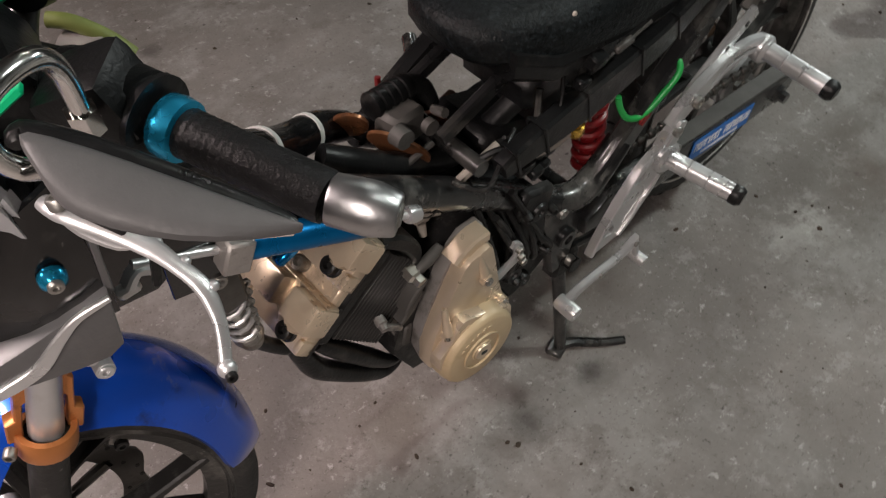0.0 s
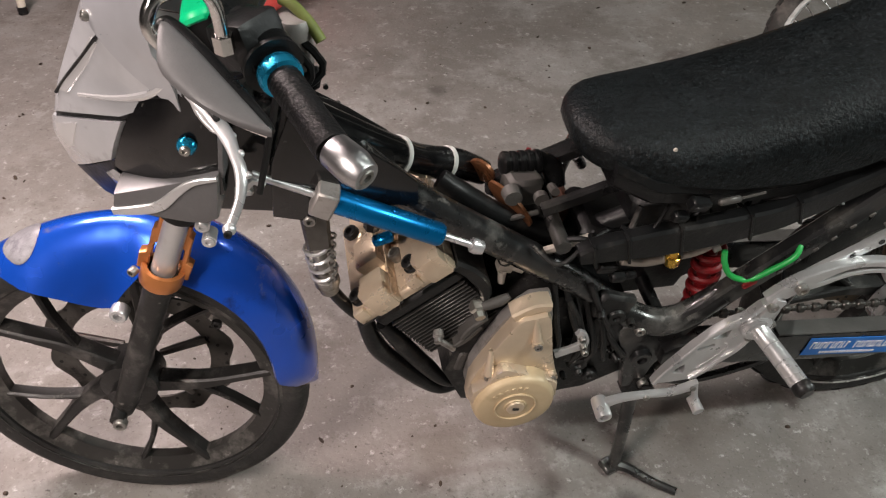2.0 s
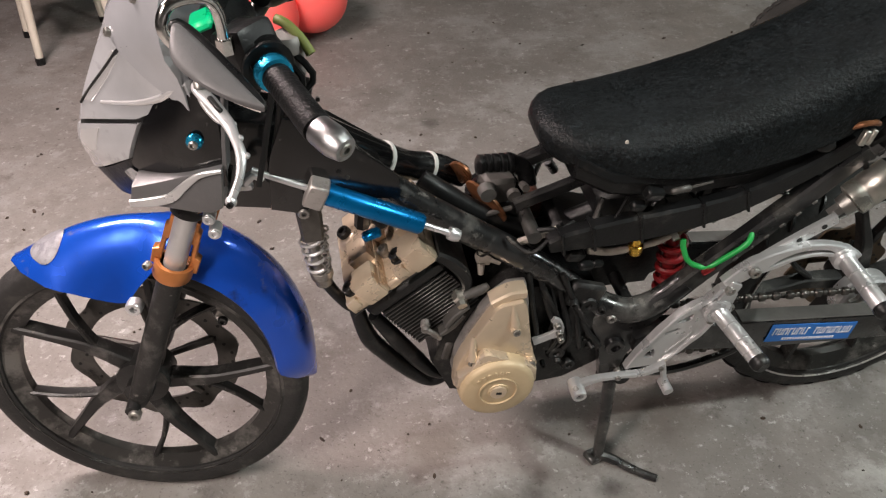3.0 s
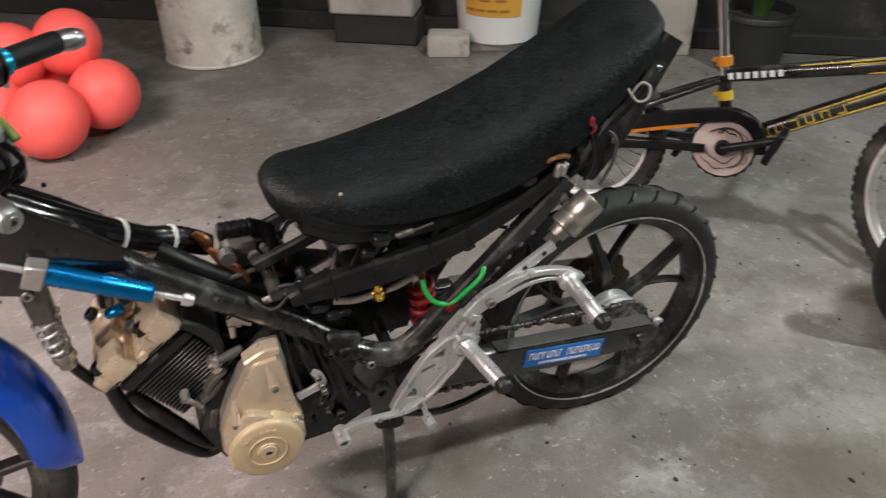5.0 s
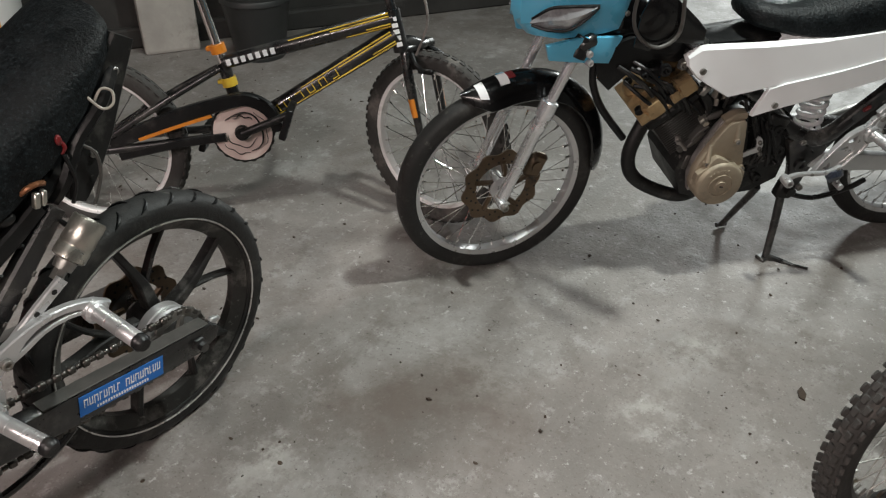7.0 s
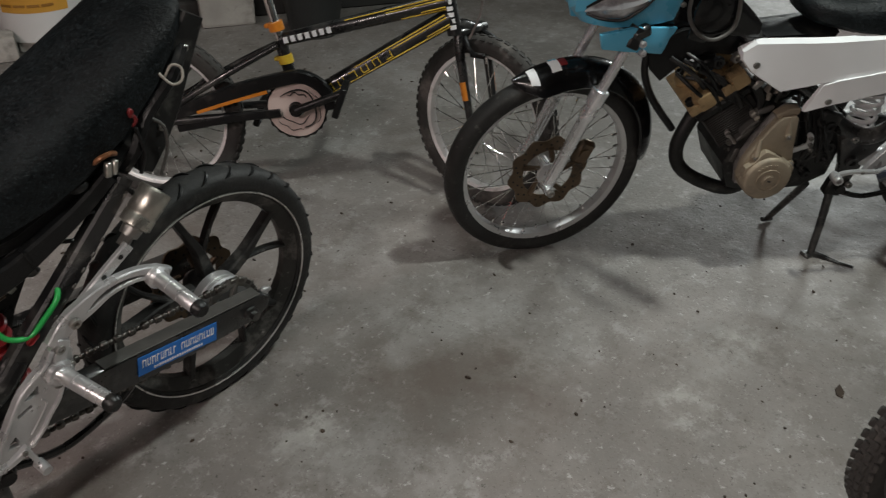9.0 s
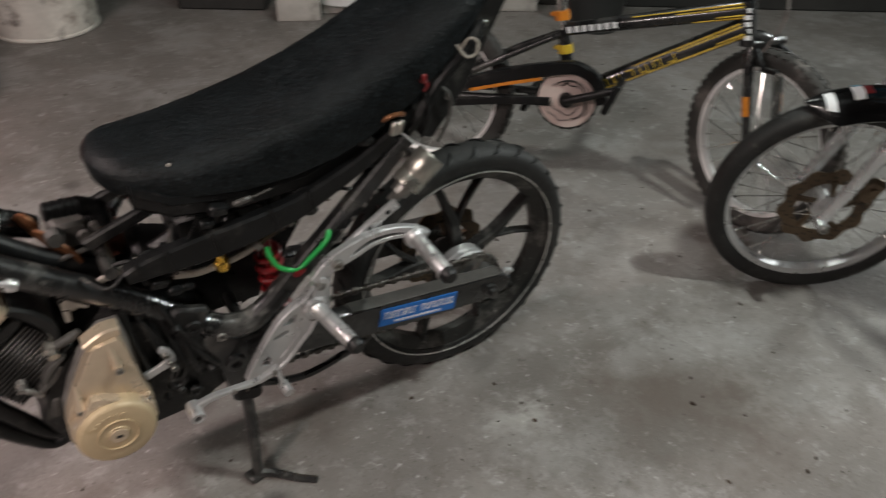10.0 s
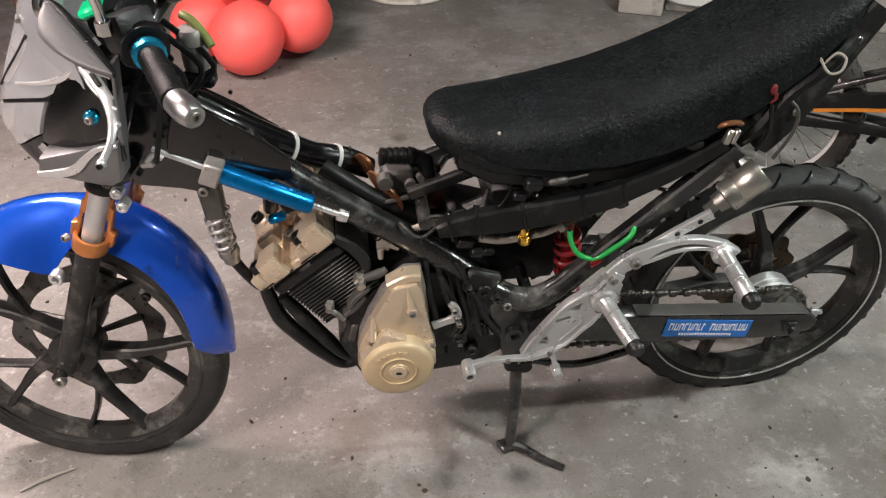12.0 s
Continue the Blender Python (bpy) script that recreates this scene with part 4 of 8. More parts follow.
def swingarm(root, mat, sticker=True):
    for s in (-1, 1):
        bm = B()
        prism(bm, [(0.80, 0.328), (0.84, 0.345), (0.98, 0.330), (1.318, 0.292), (1.338, 0.276), (1.33, 0.252), (1.29, 0.240), (1.06, 0.258), (0.84, 0.290), (0.80, 0.298)], min(s * 0.085, s * 0.118), max(s * 0.085, s * 0.118), 0.005)
        arm = part("swingarm_leg", bm, mat, root, "black box-section swingarm with a dusty top")
        bm = B()
        strap(bm, [(0.985, 0.3315), (1.15, 0.3130), (1.315, 0.2945)], 0.003, min(s * 0.087, s * 0.1165), max(s * 0.087, s * 0.1165), 3, 0.001)
        part("dusty_top", bm, DUSTGREY, arm, "dust-grey top face")
        bm = B()
        box(bm, (0.018, 0.012, 0.026), pose(1.336, s * 0.10, 0.276, 0, 10, 0), 0.003)
        rod(bm, (1.33, s * 0.10, 0.280), (1.352, s * 0.10, 0.279), 0.005, None, 6)
        part("chain_adjuster", bm, SILVER, arm, "bare chain adjuster")
        bm = B()
        lathe(bm, [(0, 0), (0.016, 0), (0.016, 0.008), (0.010, 0.010), (0.010, 0.02), (0, 0.02)], (WB + 0.012, s * 0.117, 0.266), (WB + 0.012, s * 1.117, 0.266), 6)
        part("axle_nut", bm, mat if s < 0 else STEEL, arm)
        if s < 0 and sticker:
            m = Matrix.Translation((1.122, -0.1195, 0.286)) @ pose(0, 0, 0, 0, 8.0, 0)
            bm = B()
            box(bm, (0.166, 0.0016, 0.041), None, 0.0005)
            st = part("sticker", bm, STICKER, arm, "blue sticker with white print", m)
            bm = B()
            x = -0.074
            for w in (6, 5, 6, 4, 5, 6, 3, 4, -5, 6, 5, 6, 5, 6, 3, 5, 5):
                if w > 0:
                    box(bm, (0.0013, 0.0008, 0.017), pose(x, -0.0012, 0.004))
                    box(bm, (w * 0.0011, 0.0008, 0.0022), pose(x + w * 0.0005, -0.0012, 0.0105 - 0.013 * (w % 2)))
                    if w > 4:
                        box(bm, (0.0013, 0.0008, 0.015), pose(x + w * 0.001, -0.0012, 0.004))
                x += abs(w) * 0.0011 + 0.0035
            for k in range(20):
                box(bm, (0.003, 0.0008, 0.005), pose(-0.05 + 0.0052 * k, -0.0012, -0.0135))
            part("print", bm, INK, st, "white bars of print")
    # chain run and sprocket
    bm = B()
    top = [(0.80 + 0.0132 * k, 0.360 - 0.00105 * k) for k in range(36)]
    low = [(0.80 + 0.0132 * k, 0.238 - 0.0008 * k) for k in range(36)]
    for k, (x, z) in enumerate(top + low):
        box(bm, (0.0125 if k % 2 else 0.0150, 0.008 if k % 2 else 0.012, 0.0105 if k % 2 else 0.0145), pose(x, -0.076, z, 0, 4, 0), 0.003)
    for k in range(9):
        a = radians(-80 + 20 * k)
        box(bm, (0.015, 0.010, 0.0105), pose(WB + 0.058 * math.cos(a), -0.074, 0.265 + 0.058 * math.sin(a), 0, 90 - math.degrees(a), 0), 0.002)
    part("chain", bm, CHAINMAT, root, "greasy black drive chain")
    bm = B()
    n = 36
    rings = []
    for y in (-0.078, -0.071):
        rings.append([bm.verts.new((WB + (0.062 + 0.004 * (1 if k % 2 else -1)) * math.cos(2 * math.pi * k / n), y, 0.265 + (0.062 + 0.004 * (1 if k % 2 else -1)) * math.sin(2 * math.pi * k / n))) for k in range(n)])
        rings.append([bm.verts.new((WB + 0.046 * math.cos(2 * math.pi * k / n), y, 0.265 + 0.046 * math.sin(2 * math.pi * k / n))) for k in range(n)])
    skin(bm, [rings[0], rings[1], rings[3], rings[2]], True, True)
    for k in range(5):
        a = 2 * math.pi * k / 5
        rod(bm, (WB + 0.02 * math.cos(a), -0.0745, 0.265 + 0.02 * math.sin(a)), (WB + 0.05 * math.cos(a), -0.0745, 0.265 + 0.05 * math.sin(a)), 0.008, 0.006, 8)
    part("sprocket", bm, STEEL, root, "oily steel rear sprocket")
    bm = B()
    lathe(bm, [(0, -0.058), (0.052, -0.058), (0.056, -0.054), (0.056, -0.046), (0.05, -0.044), (0.054, -0.040), (0.054, -0.022), (0.04, -0.012), (0, -0.012)], (WB, 0, 0.265), (WB, 1, 0.265), 32)
    part("rear_hub", bm, SILVER, root, "cast silver rear hub with rings")


def rear_sets(root, mat):
    """Cast foot-rest brackets with two pegs and the gear lever, near side."""
    y0, y1 = -0.154, -0.140
    bm = B()
    holed_plate(bm, [(0.774, 0.299), (0.777, 0.310), (0.789, 0.335), (0.817, 0.379), (0.8435, 0.4126), (0.865, 0.428), (0.882, 0.436), (0.898, 0.457), (0.918, 0.468), (0.932, 0.440), (0.9266, 0.408), (0.905, 0.382), (0.892, 0.357), (0.873, 0.339), (0.854, 0.315), (0.835, 0.299), (0.80, 0.298)],
                [[(0.844, 0.393), (0.856, 0.402), (0.869, 0.409), (0.867, 0.393), (0.856, 0.391)], [(0.829, 0.367), (0.828, 0.373), (0.851, 0.381), (0.853, 0.375)], [(0.801, 0.320), (0.806, 0.331), (0.816, 0.338), (0.820, 0.327), (0.818, 0.316)]], y0 + 0.004, y1)
    strap(bm, [(0.776, 0.301), (0.791, 0.333), (0.819, 0.376), (0.845, 0.409), (0.882, 0.432), (0.902, 0.456)], [0.007, 0.007, 0.007, 0.007, 0.008, 0.010], y0, y1, 4, 0.0015)
    strap(bm, [(0.832, 0.302), (0.853, 0.319), (0.873, 0.343), (0.890, 0.361), (0.903, 0.385)], 0.006, y0, y1, 4, 0.0015)
    strap(bm, [(0.838, 0.325), (0.856, 0.345), (0.872, 0.366), (0.868, 0.380)], 0.003, y0 + 0.002, y1, 4, 0.0008)
    lathe(bm, [(0, -0.012), (0.021, -0.012), (0.023, 0.0), (0.023, 0.008), (0.019, 0.012), (0, 0.012)], (0.902, -0.150, 0.414), (0.902, -1.150, 0.414), 20)
    box(bm, (0.020, 0.016, 0.046), pose(0.913, -0.149, 0.447, 0, 25, 0), 0.004, 2)
    lo = part("foot_rest_bracket", bm, mat, root, "cast silver foot-rest bracket with cut-outs")
    bm = B()
    strap(bm, [(0.906, 0.462), (0.930, 0.482), (0.950, 0.495), (0.978, 0.510), (1.005, 0.518), (1.035, 0.519), (1.065, 0.513), (1.092, 0.499), (1.112, 0.483)], [0.022, 0.030, 0.030, 0.018, 0.012, 0.012, 0.013, 0.018, 0.022], y0 + 0.002, y1 + 0.002, 4, 0.002)
    strap(bm, [(0.950, 0.482), (0.978, 0.489), (1.008, 0.500), (1.040, 0.503), (1.070, 0.498), (1.094, 0.486)], [0.014, 0.010, 0.008, 0.008, 0.009, 0.012], y0 + 0.003, y1, 4, 0.0015)
    lathe(bm, [(0, -0.012), (0.018, -0.012), (0.020, 0.0), (0.020, 0.006), (0.016, 0.010), (0, 0.010)], (1.090, -0.150, 0.490), (1.090, -1.150, 0.490), 20)
    up = part("pillion_bracket", bm, mat, root, "curved silver pillion bracket")
    bm = B()
    strap(bm, [(0.935, 0.470), (0.965, 0.497), (1.015, 0.531), (1.062, 0.560)], [0.016, 0.018, 0.019, 0.019], -0.140, -0.130, 4, 0.002)
    bar = part("upper_bar", bm, mat, root, "drilled silver bar")
    for x, z in ((0.975, 0.504), (1.010, 0.528), (1.043, 0.549)):
        bm = B()
        rod(bm, (x, -0.1406, z), (x, -0.136, z), 0.0045, None, 10)
        part("hole", bm, ENGINE, bar, "dark drilled hole")
    for x, z, r in ((0.912, 0.456, 0.008), (0.944, 0.487, 0.009), (0.895, 0.396, 0.007), (0.921, 0.419, 0.007)):
        bm = B()
        bolt(bm, (x, y0, z), NEAR, r, 0.006)
        part("bracket_bolt", bm, STEEL, lo, "dark socket bolt")
    for p, q in (((0.902, -0.150, 0.414), (0.925, -0.262, 0.404)), ((1.088, -0.150, 0.492), (1.092, -0.262, 0.482))):
        p, q = Vector(p), Vector(q)
        bm = B()
        lathe(bm, [(0, -0.08), (0.017, -0.08), (0.019, 0.0), (0.015, 0.08), (0.0132, 0.10), (0.0132, 0.33), (0.0115, 0.34), (0.0132, 0.35), (0.0132, 0.58), (0.0115, 0.59), (0.0132, 0.60), (0.0132, 0.90), (0, 0.90)], p, q, 20)
        peg = part("foot_peg", bm, mat, root, "silver knurled foot peg")
        bm = B()
        lathe(bm, [(0.0132, 0.88), (0.0142, 0.90), (0.0142, 0.98), (0.010, 1.03), (0.0, 1.03)], p, q, 20)
        part("end_cap", bm, PLASTIC, peg, "black rubber end cap")
    bm = B()
    strap(bm, [(0.674, 0.326), (0.702, 0.337), (0.742, 0.338), (0.780, 0.336), (0.812, 0.346)], [0.017, 0.011, 0.009, 0.010, 0.014], -0.196, -0.185, 5, 0.002)
    strap(bm, [(0.809, 0.352), (0.817, 0.330), (0.824, 0.300)], [0.014, 0.008, 0.009], -0.195, -0.186, 4, 0.002)
    rod(bm, (0.824, -0.182, 0.300), (0.826, -0.206, 0.297), 0.0085, None, 12)
    lathe(bm, [(0.0062, 0), (0.0105, 0), (0.0115, 0.15), (0.0115, 0.85), (0.0105, 1), (0.0062, 1)], (0.676, -0.180, 0.327), (0.676, -0.212, 0.325), 16, True)
    lev = part("gear_lever", bm, mat, root, "silver gear lever with a holed toe peg")
    for x, z in ((0.740, 0.338), (0.808, 0.346)):
        bm = B()
        bolt(bm, (x, -0.196, z), NEAR, 0.0045, 0.003)
        part("lever_bolt", bm, STEEL, lev)


def side_stand(root):
    bm = B()
    tube(bm, [(0.785, -0.085, 0.235), (0.783, -0.105, 0.13), (0.777, -0.124, 0.02)], [0.012, 0.011, 0.010], 10)
    tube(bm, [(0.772, -0.122, 0.022), (0.80, -0.135, 0.018), (0.835, -0.165, 0.014), (0.868, -0.19, 0.016)], [0.011, 0.009, 0.008, 0.007], 8)
    box(bm, (0.035, 0.03, 0.012), pose(0.772, -0.122, 0.016, 0, 5, 20), 0.003)
    part("side_stand", bm, BLACK, root, "black steel side stand with a bent foot")
    bm = B()
    box(bm, (0.05, 0.03, 0.05), pose(0.79, -0.088, 0.222, 0, 12, 0), 0.006)
    rod(bm, (0.795, -0.07, 0.225), (0.795, -0.115, 0.225), 0.013, None, 12)
    part("stand_bracket", bm, ENGINE, root, "oily stand bracket")
    bm = B()
    tube(bm, [(0.80, -0.06, 0.195), (0.90, -0.065, 0.165), (1.0, -0.065, 0.185), (1.05, -0.06, 0.205)], 0.0075, 8)
    part("brake_rod", bm, BLACK, root, "thin black rod")


ROOT = pose(0, 0, 0, 3.42)
STEER = pose(0, 0, 0, 0, 0, -9.6)
FRONT = ROOT.inverted() @ pose(0.010, -0.016, 0, -2.2, 0, -9.6) @ pose(0, 0, RT)


def fork(root, m, upper, lower_mat, tube_mat, clamp_mat=None, y=0.078, top=(0.118, 0.518), slim=1.0):
    """Two telescopic legs; local to the steering."""
    for s in (-1, 1):
        a, b, c = Vector((0.012, s * y, 0.262)), Vector((top[0], s * y, top[1])), Vector((0.176, s * y, 0.650))
        if clamp_mat:
            a, c = Vector((0.007, s * y, 0.270)), Vector((0.162, s * y, 0.650))
        bm = B()
        d = b - a
        if slim < 1:
            lathe(bm, [(0, -0.02), (0.014, -0.02), (0.0155, 0.05), (0.0155, 0.70), (0.0175, 0.71), (0.0185, 0.74), (0.0185, 0.82), (0.0165, 0.825), (0.0165, 0.85), (0.0215, 0.855), (0.0215, 0.99), (0.0185, 1.0), (0, 1.0)], a, b, 20)
        else:
            lathe(bm, [(0, -0.02), (0.014, -0.02), (0.0165, 0.04), (0.0180, 0.3), (0.0185, 0.92), (0.0225, 0.93), (0.0235, 1.0), (0, 1.0)], a, b, 20)
        rod(bm, a + Vector((-0.004, s * -0.01, 0.0)), a + Vector((-0.004, s * 0.026, -0.002)), 0.013, 0.011, 12)
        leg = part("fork_lower", bm, lower_mat, root, "dusty dark fork lower" if lower_mat is WHEEL else "bright silver fork lower", m)
        bm = B()
        bolt(bm, a + Vector((0.0, s * 0.024, -0.006)), (0, s, 0), 0.010, 0.009)
        part("axle_bolt", bm, STEEL, leg)
        bm = B()
        rod(bm, b - d * 0.02, c, 0.0155 * slim, None, 18)
        part("fork_tube", bm, tube_mat, root, "bare silver stanchion", m)
        bm = B()
        lathe(bm, [(0.0155, 0), (0.024, 0), (0.025, 0.35), (0.021, 0.5), (0.021, 1.0), (0.0155, 1.0)], c - (c - b).normalized() * 0.028, c + (c - b).normalized() * 0.02, 18)
        part("tube_collar", bm, PLASTIC, root, "black collar", m)
        if clamp_mat:
            n = d.normalized()
            bm = B()
            lathe(bm, [(0.0205, 0), (0.0262, 0.0), (0.0272, 0.12), (0.0272, 0.88), (0.0262, 1), (0.0205, 1)], b - n * 0.018, b + n * 0.006, 24, True)
            ring = part("copper_ring", bm, clamp_mat, root, "copper-coloured fork ring", m)
            side = Vector((n.z, 0, -n.x))
            for k in (-1, 1):
                bm = B()
                line = [b + side * (0.021 * k + ds * k) + n * dn for dn, ds in ((-0.004, 0.004), (0.018, 0.005), (0.022, 0.001), (0.042, 0.0), (0.046, -0.002), (0.062, -0.002), (0.066, -0.004), (0.082, -0.004))]
                strap(bm, [(p.x, p.z) for p in line], [0.014, 0.014, 0.007, 0.007, 0.011, 0.011, 0.006, 0.006], s * y - s * 0.006 - 0.008, s * y - s * 0.006 + 0.008, 1, 0.0015)
                part("copper_guard", bm, clamp_mat, ring, "toothed copper guard strip")
            bm = B()
            bolt(bm, b + Vector((-0.030, s * 0.012, 0.01)), (-0.4, s, 0), 0.006, 0.008)
            part("guard_bolt", bm, STEEL, ring)
    bm = B()
    box(bm, (0.05, 0.20, 0.03), pose(0.185, 0, 0.655, 0, -24, 0), 0.008)
    rod(bm, (0.175, 0, 0.64), (0.245, 0, 0.80), 0.024, None, 16)
    clamp = part("steering_clamp", bm, BLACK, root, "black triple clamp", m)
    bm = B()
    for k in range(2):
        rod(bm, (0.186 + 0.004 * k, -0.084, 0.634 - 0.022 * k), (0.188 + 0.004 * k, -0.104, 0.634 - 0.022 * k), 0.0085, None, 14)
        bolt(bm, (0.188 + 0.004 * k, -0.103, 0.634 - 0.022 * k), NEAR, 0.007, 0.004)
    part("pinch_bolt", bm, SILVER, clamp, "pair of silver pinch bolts")


def fender(root, m, mat, a0, a1, r=0.284, bulge=0.05, half=0.062, label="", flare=0.0, badge=None, patches=()):
    """A curved mudguard about the wheel's axle, from angle a0 (rear) to a1 (front)."""

    def surface(t, s, lift=0.0):
        a = radians(a0 + (a1 - a0) * t)
        taper = min(1.0, 0.14 + 3.4 * min(t, 1 - t) ** 0.62)
        drop = 0.05
        top = r + bulge * math.sin(math.pi * min(1, t * 1.04)) ** 1.6 + lift
        p = top - abs(s) ** 2.6 * drop * taper
        if flare and t > 0.60:
            k = min(1.0, (t - 0.60) / 0.07)
            q = Vector((0.052, 0.192)).lerp(Vector((r * math.cos(radians(a1)), r * math.sin(radians(a1)))), max(0.0, t - 0.67) / 0.33).length
            p = top + abs(s) ** 2.2 * ((q - top) * k - drop * taper * (1 - k))
        return Vector((p * math.cos(a), s * (half * taper + lift), p * math.sin(a)))

    bm = B()
    n = 30
    rings = []
    for k in range(n + 1):
        row = [surface(k / n, -1 + j / 7) for j in range(15)] + [surface(k / n, 1 - j / 7, -0.004) for j in range(15)]
        rings.append([bm.verts.new(p) for p in row])
    skin(bm, rings)
    bm.faces.new(rings[0][::-1])
    bm.faces.new(rings[-1])
    guard = part("fender", bm, mat, root, label, m)
    if badge:
        t0, s0, dt, ds, b_mat, b_label = badge
        bm = B()
        rings = [[bm.verts.new(surface(t0 + dt * q * math.cos(k * math.pi / 16), s0 + ds * q * math.sin(k * math.pi / 16), 0.0018 if q < 1 else 0.0004)) for k in range(32)] for q in (1.0, 0.92, 0.6, 0.3, 0.02)]
        skin(bm, rings)
        bm.faces.new(rings[-1])
        part("fender_badge", bm, b_mat, guard, b_label)
    for t0, t1, s0, s1, p_mat, p_label in patches:
        bm = B()
        nt, ns = 8, 8
        up = [[bm.verts.new(surface(t0 + (t1 - t0) * i / nt, s0 + (s1 - s0) * j / ns, 0.0014)) for j in range(ns + 1)] for i in range(nt + 1)]
        dn = [[bm.verts.new(surface(t0 + (t1 - t0) * i / nt, s0 + (s1 - s0) * j / ns, -0.001)) for j in range(ns + 1)] for i in range(nt + 1)]
        skin(bm, [u + d[::-1] for u, d in zip(up, dn)])
        part("fender_sticker", bm, p_mat, guard, p_label)
    return guard


def seat(root, mat, dz=0.0, dx=0.0):
    rows = ((0.629, 0.690, 0.684, 0.014), (0.632, 0.697, 0.676, 0.032), (0.640, 0.703, 0.670, 0.050), (0.652, 0.708, 0.666, 0.065), (0.670, 0.710, 0.663, 0.078), (0.7, 0.708, 0.66, 0.091), (0.75, 0.71, 0.65, 0.105), (0.82, 0.722, 0.645, 0.114), (0.9, 0.742, 0.65, 0.118), (0.97, 0.767, 0.664, 0.118), (1.03, 0.792, 0.686, 0.117), (1.1, 0.829, 0.724, 0.114), (1.17, 0.864, 0.782, 0.109), (1.225, 0.891, 0.845, 0.099), (1.245, 0.896, 0.875, 0.082), (1.252, 0.9, 0.89, 0.049))
    bm = B()
    secs = []
    for x, top, low, w in rows:
        sec = []
        for k in range(17):
            a = math.pi * k / 16
            c, s = math.cos(a), math.sin(a)
            sec.append((x, -w * math.copysign(abs(c) ** 0.72, c), low + dz + (top - low) * s ** 0.62))
        sec += [(x + 0.004, w * 0.86, low - 0.012 + dz), (x + 0.004, 0, low - 0.014 + dz), (x + 0.004, -w * 0.86, low - 0.012 + dz)]
        secs.append(sec)
    loft(bm, secs)
    return part("seat", bm, mat, root, "long black textured vinyl seat", Matrix.Translation((dx, 0, 0)))


def main_motorcycle():
    root = thing("motorcycle", ROOT, "stripped black underbone motorcycle with blue front fender on its side stand", "motorcycle", "parked motorcycles")
    alloy_wheel(root, FRONT, 0.032, RT, 10.5, "front")
    rear = Matrix.Translation((WB, 0, RT))
    tyre, rim = alloy_wheel(root, rear, 0.040, RT + 0.004, -17.5, "rear")
    for s in (-1, 1):
        bm = B()
        pts = []
        for ang, da in ((84, 0.0), (66, 0.02), (50, 0.055), (38, 0.10)):
            q = radians(ang)
            rr = 0.2235 + (RT + 0.004 - 0.2235) * math.sin(q) ** 0.62 + 0.0004
            y = 0.040 * math.cos(q) * (0.78 + 0.22 * math.sin(q) ** 0.5)
            pts.append((rr * math.cos(da), s * y, rr * math.sin(da)))
        tube(bm, pts, [0.0008, 0.0034, 0.0034, 0.0008], 6, 3)
        groove = part("tread_groove", bm, PLASTIC, tyre, "", pose(0, 0, 0, 0, 6.0 * (s > 0), 0))
        for k in range(1, 30):
            twin(groove, pose(0, 0, 0, 0, 12.0 * k + 6.0 * (s > 0), 0))
    brake_disc(root, FRONT, 0.140, 0.045, "brake_disc", DARKSTEEL)
    brake_disc(root, rear, 0.095, 0.05, "brake_disc", RUSTDISC)
    bm = B()
    box(bm, (0.05, 0.035, 0.075), pose(0.165, 0.045, 0.395, 0, 30, 0), 0.01)
    box(bm, (0.06, 0.02, 0.02), pose(0.13, 0.055, 0.43, 0, -25, 0), 0.006)
    tube(bm, [(0.05, 0.05, 0.44), (0.10, 0.05, 0.462), (0.16, 0.045, 0.475)], 0.007, 8)
    cal = part("brake_caliper", bm, STEEL, root, "dull metal brake caliper", STEER)
    for x, z in ((0.15, 0.372), (0.178, 0.408)):
        bm = B()
        bolt(bm, (x, 0.026, z), NEAR, 0.008, 0.006)
        part("caliper_bolt", bm, ENGINE, cal)
    engine(root, GOLD, GOLD, CASE, TAN)
    main_frame(root, BLACK)
    swingarm(root, BLACK)
    rear_sets(root, SILVER)
    side_stand(root)
    fork(root, FRONT @ pose(0, 0, -RT), None, WHEEL, SILVER, COPPER, 0.066, (0.1150, 0.535))
    fd = fender(root, FRONT, BLUE, -1, 121, 0.279, 0.046, 0.062, "glossy blue front fender, scuffed at the front", 0.06, (0.885, -0.15, 0.05, 0.5, BADGE, "mottled grey round badge"))
    bm = B()
    bolt(bm, (0.046, -0.066, 0.200), NEAR, 0.012, 0.014)
    part("fender_bolt", bm, SILVER, fd, "silver fender bolt")
    seat_ob = seat(root, VINYL)
    bm = B()
    rail = [(0.67, 0.650), (0.72, 0.628), (0.82, 0.612), (0.92, 0.618), (1.01, 0.650), (1.06, 0.68)]
    secs = []
    for x, z in rail:
        w = 0.085 if x < 0.7 else 0.10
        secs.append([(x, -w * 1.02, z + 0.028), (x, -w * 1.06, z + 0.018), (x, -w * 1.02, z + 0.012), (x, -w, z - 0.004), (x, -w * 0.88, z - 0.014), (x, w * 0.88, z - 0.014), (x, w, z - 0.004), (x, w * 1.02, z + 0.012), (x, w * 1.06, z + 0.018), (x, w * 1.02, z + 0.028)])
    loft(bm, secs)
    part("seat_base", bm, PLASTIC, root, "black plastic seat pan")
    bm = B()
    ball(bm, (1.02, -0.108, 0.672), 0.012, (1.3, 0.7, 0.8), 12, 8)
    part("seat_rubber", bm, ENGINE, root, "grey rubber seat buffer")
    bm = B()
    lathe(bm, [(0, 0), (0.0028, 0), (0.002, 1), (0, 1)], (0.722, -0.112, 0.716), (0.722, -0.1145, 0.7165), 8)
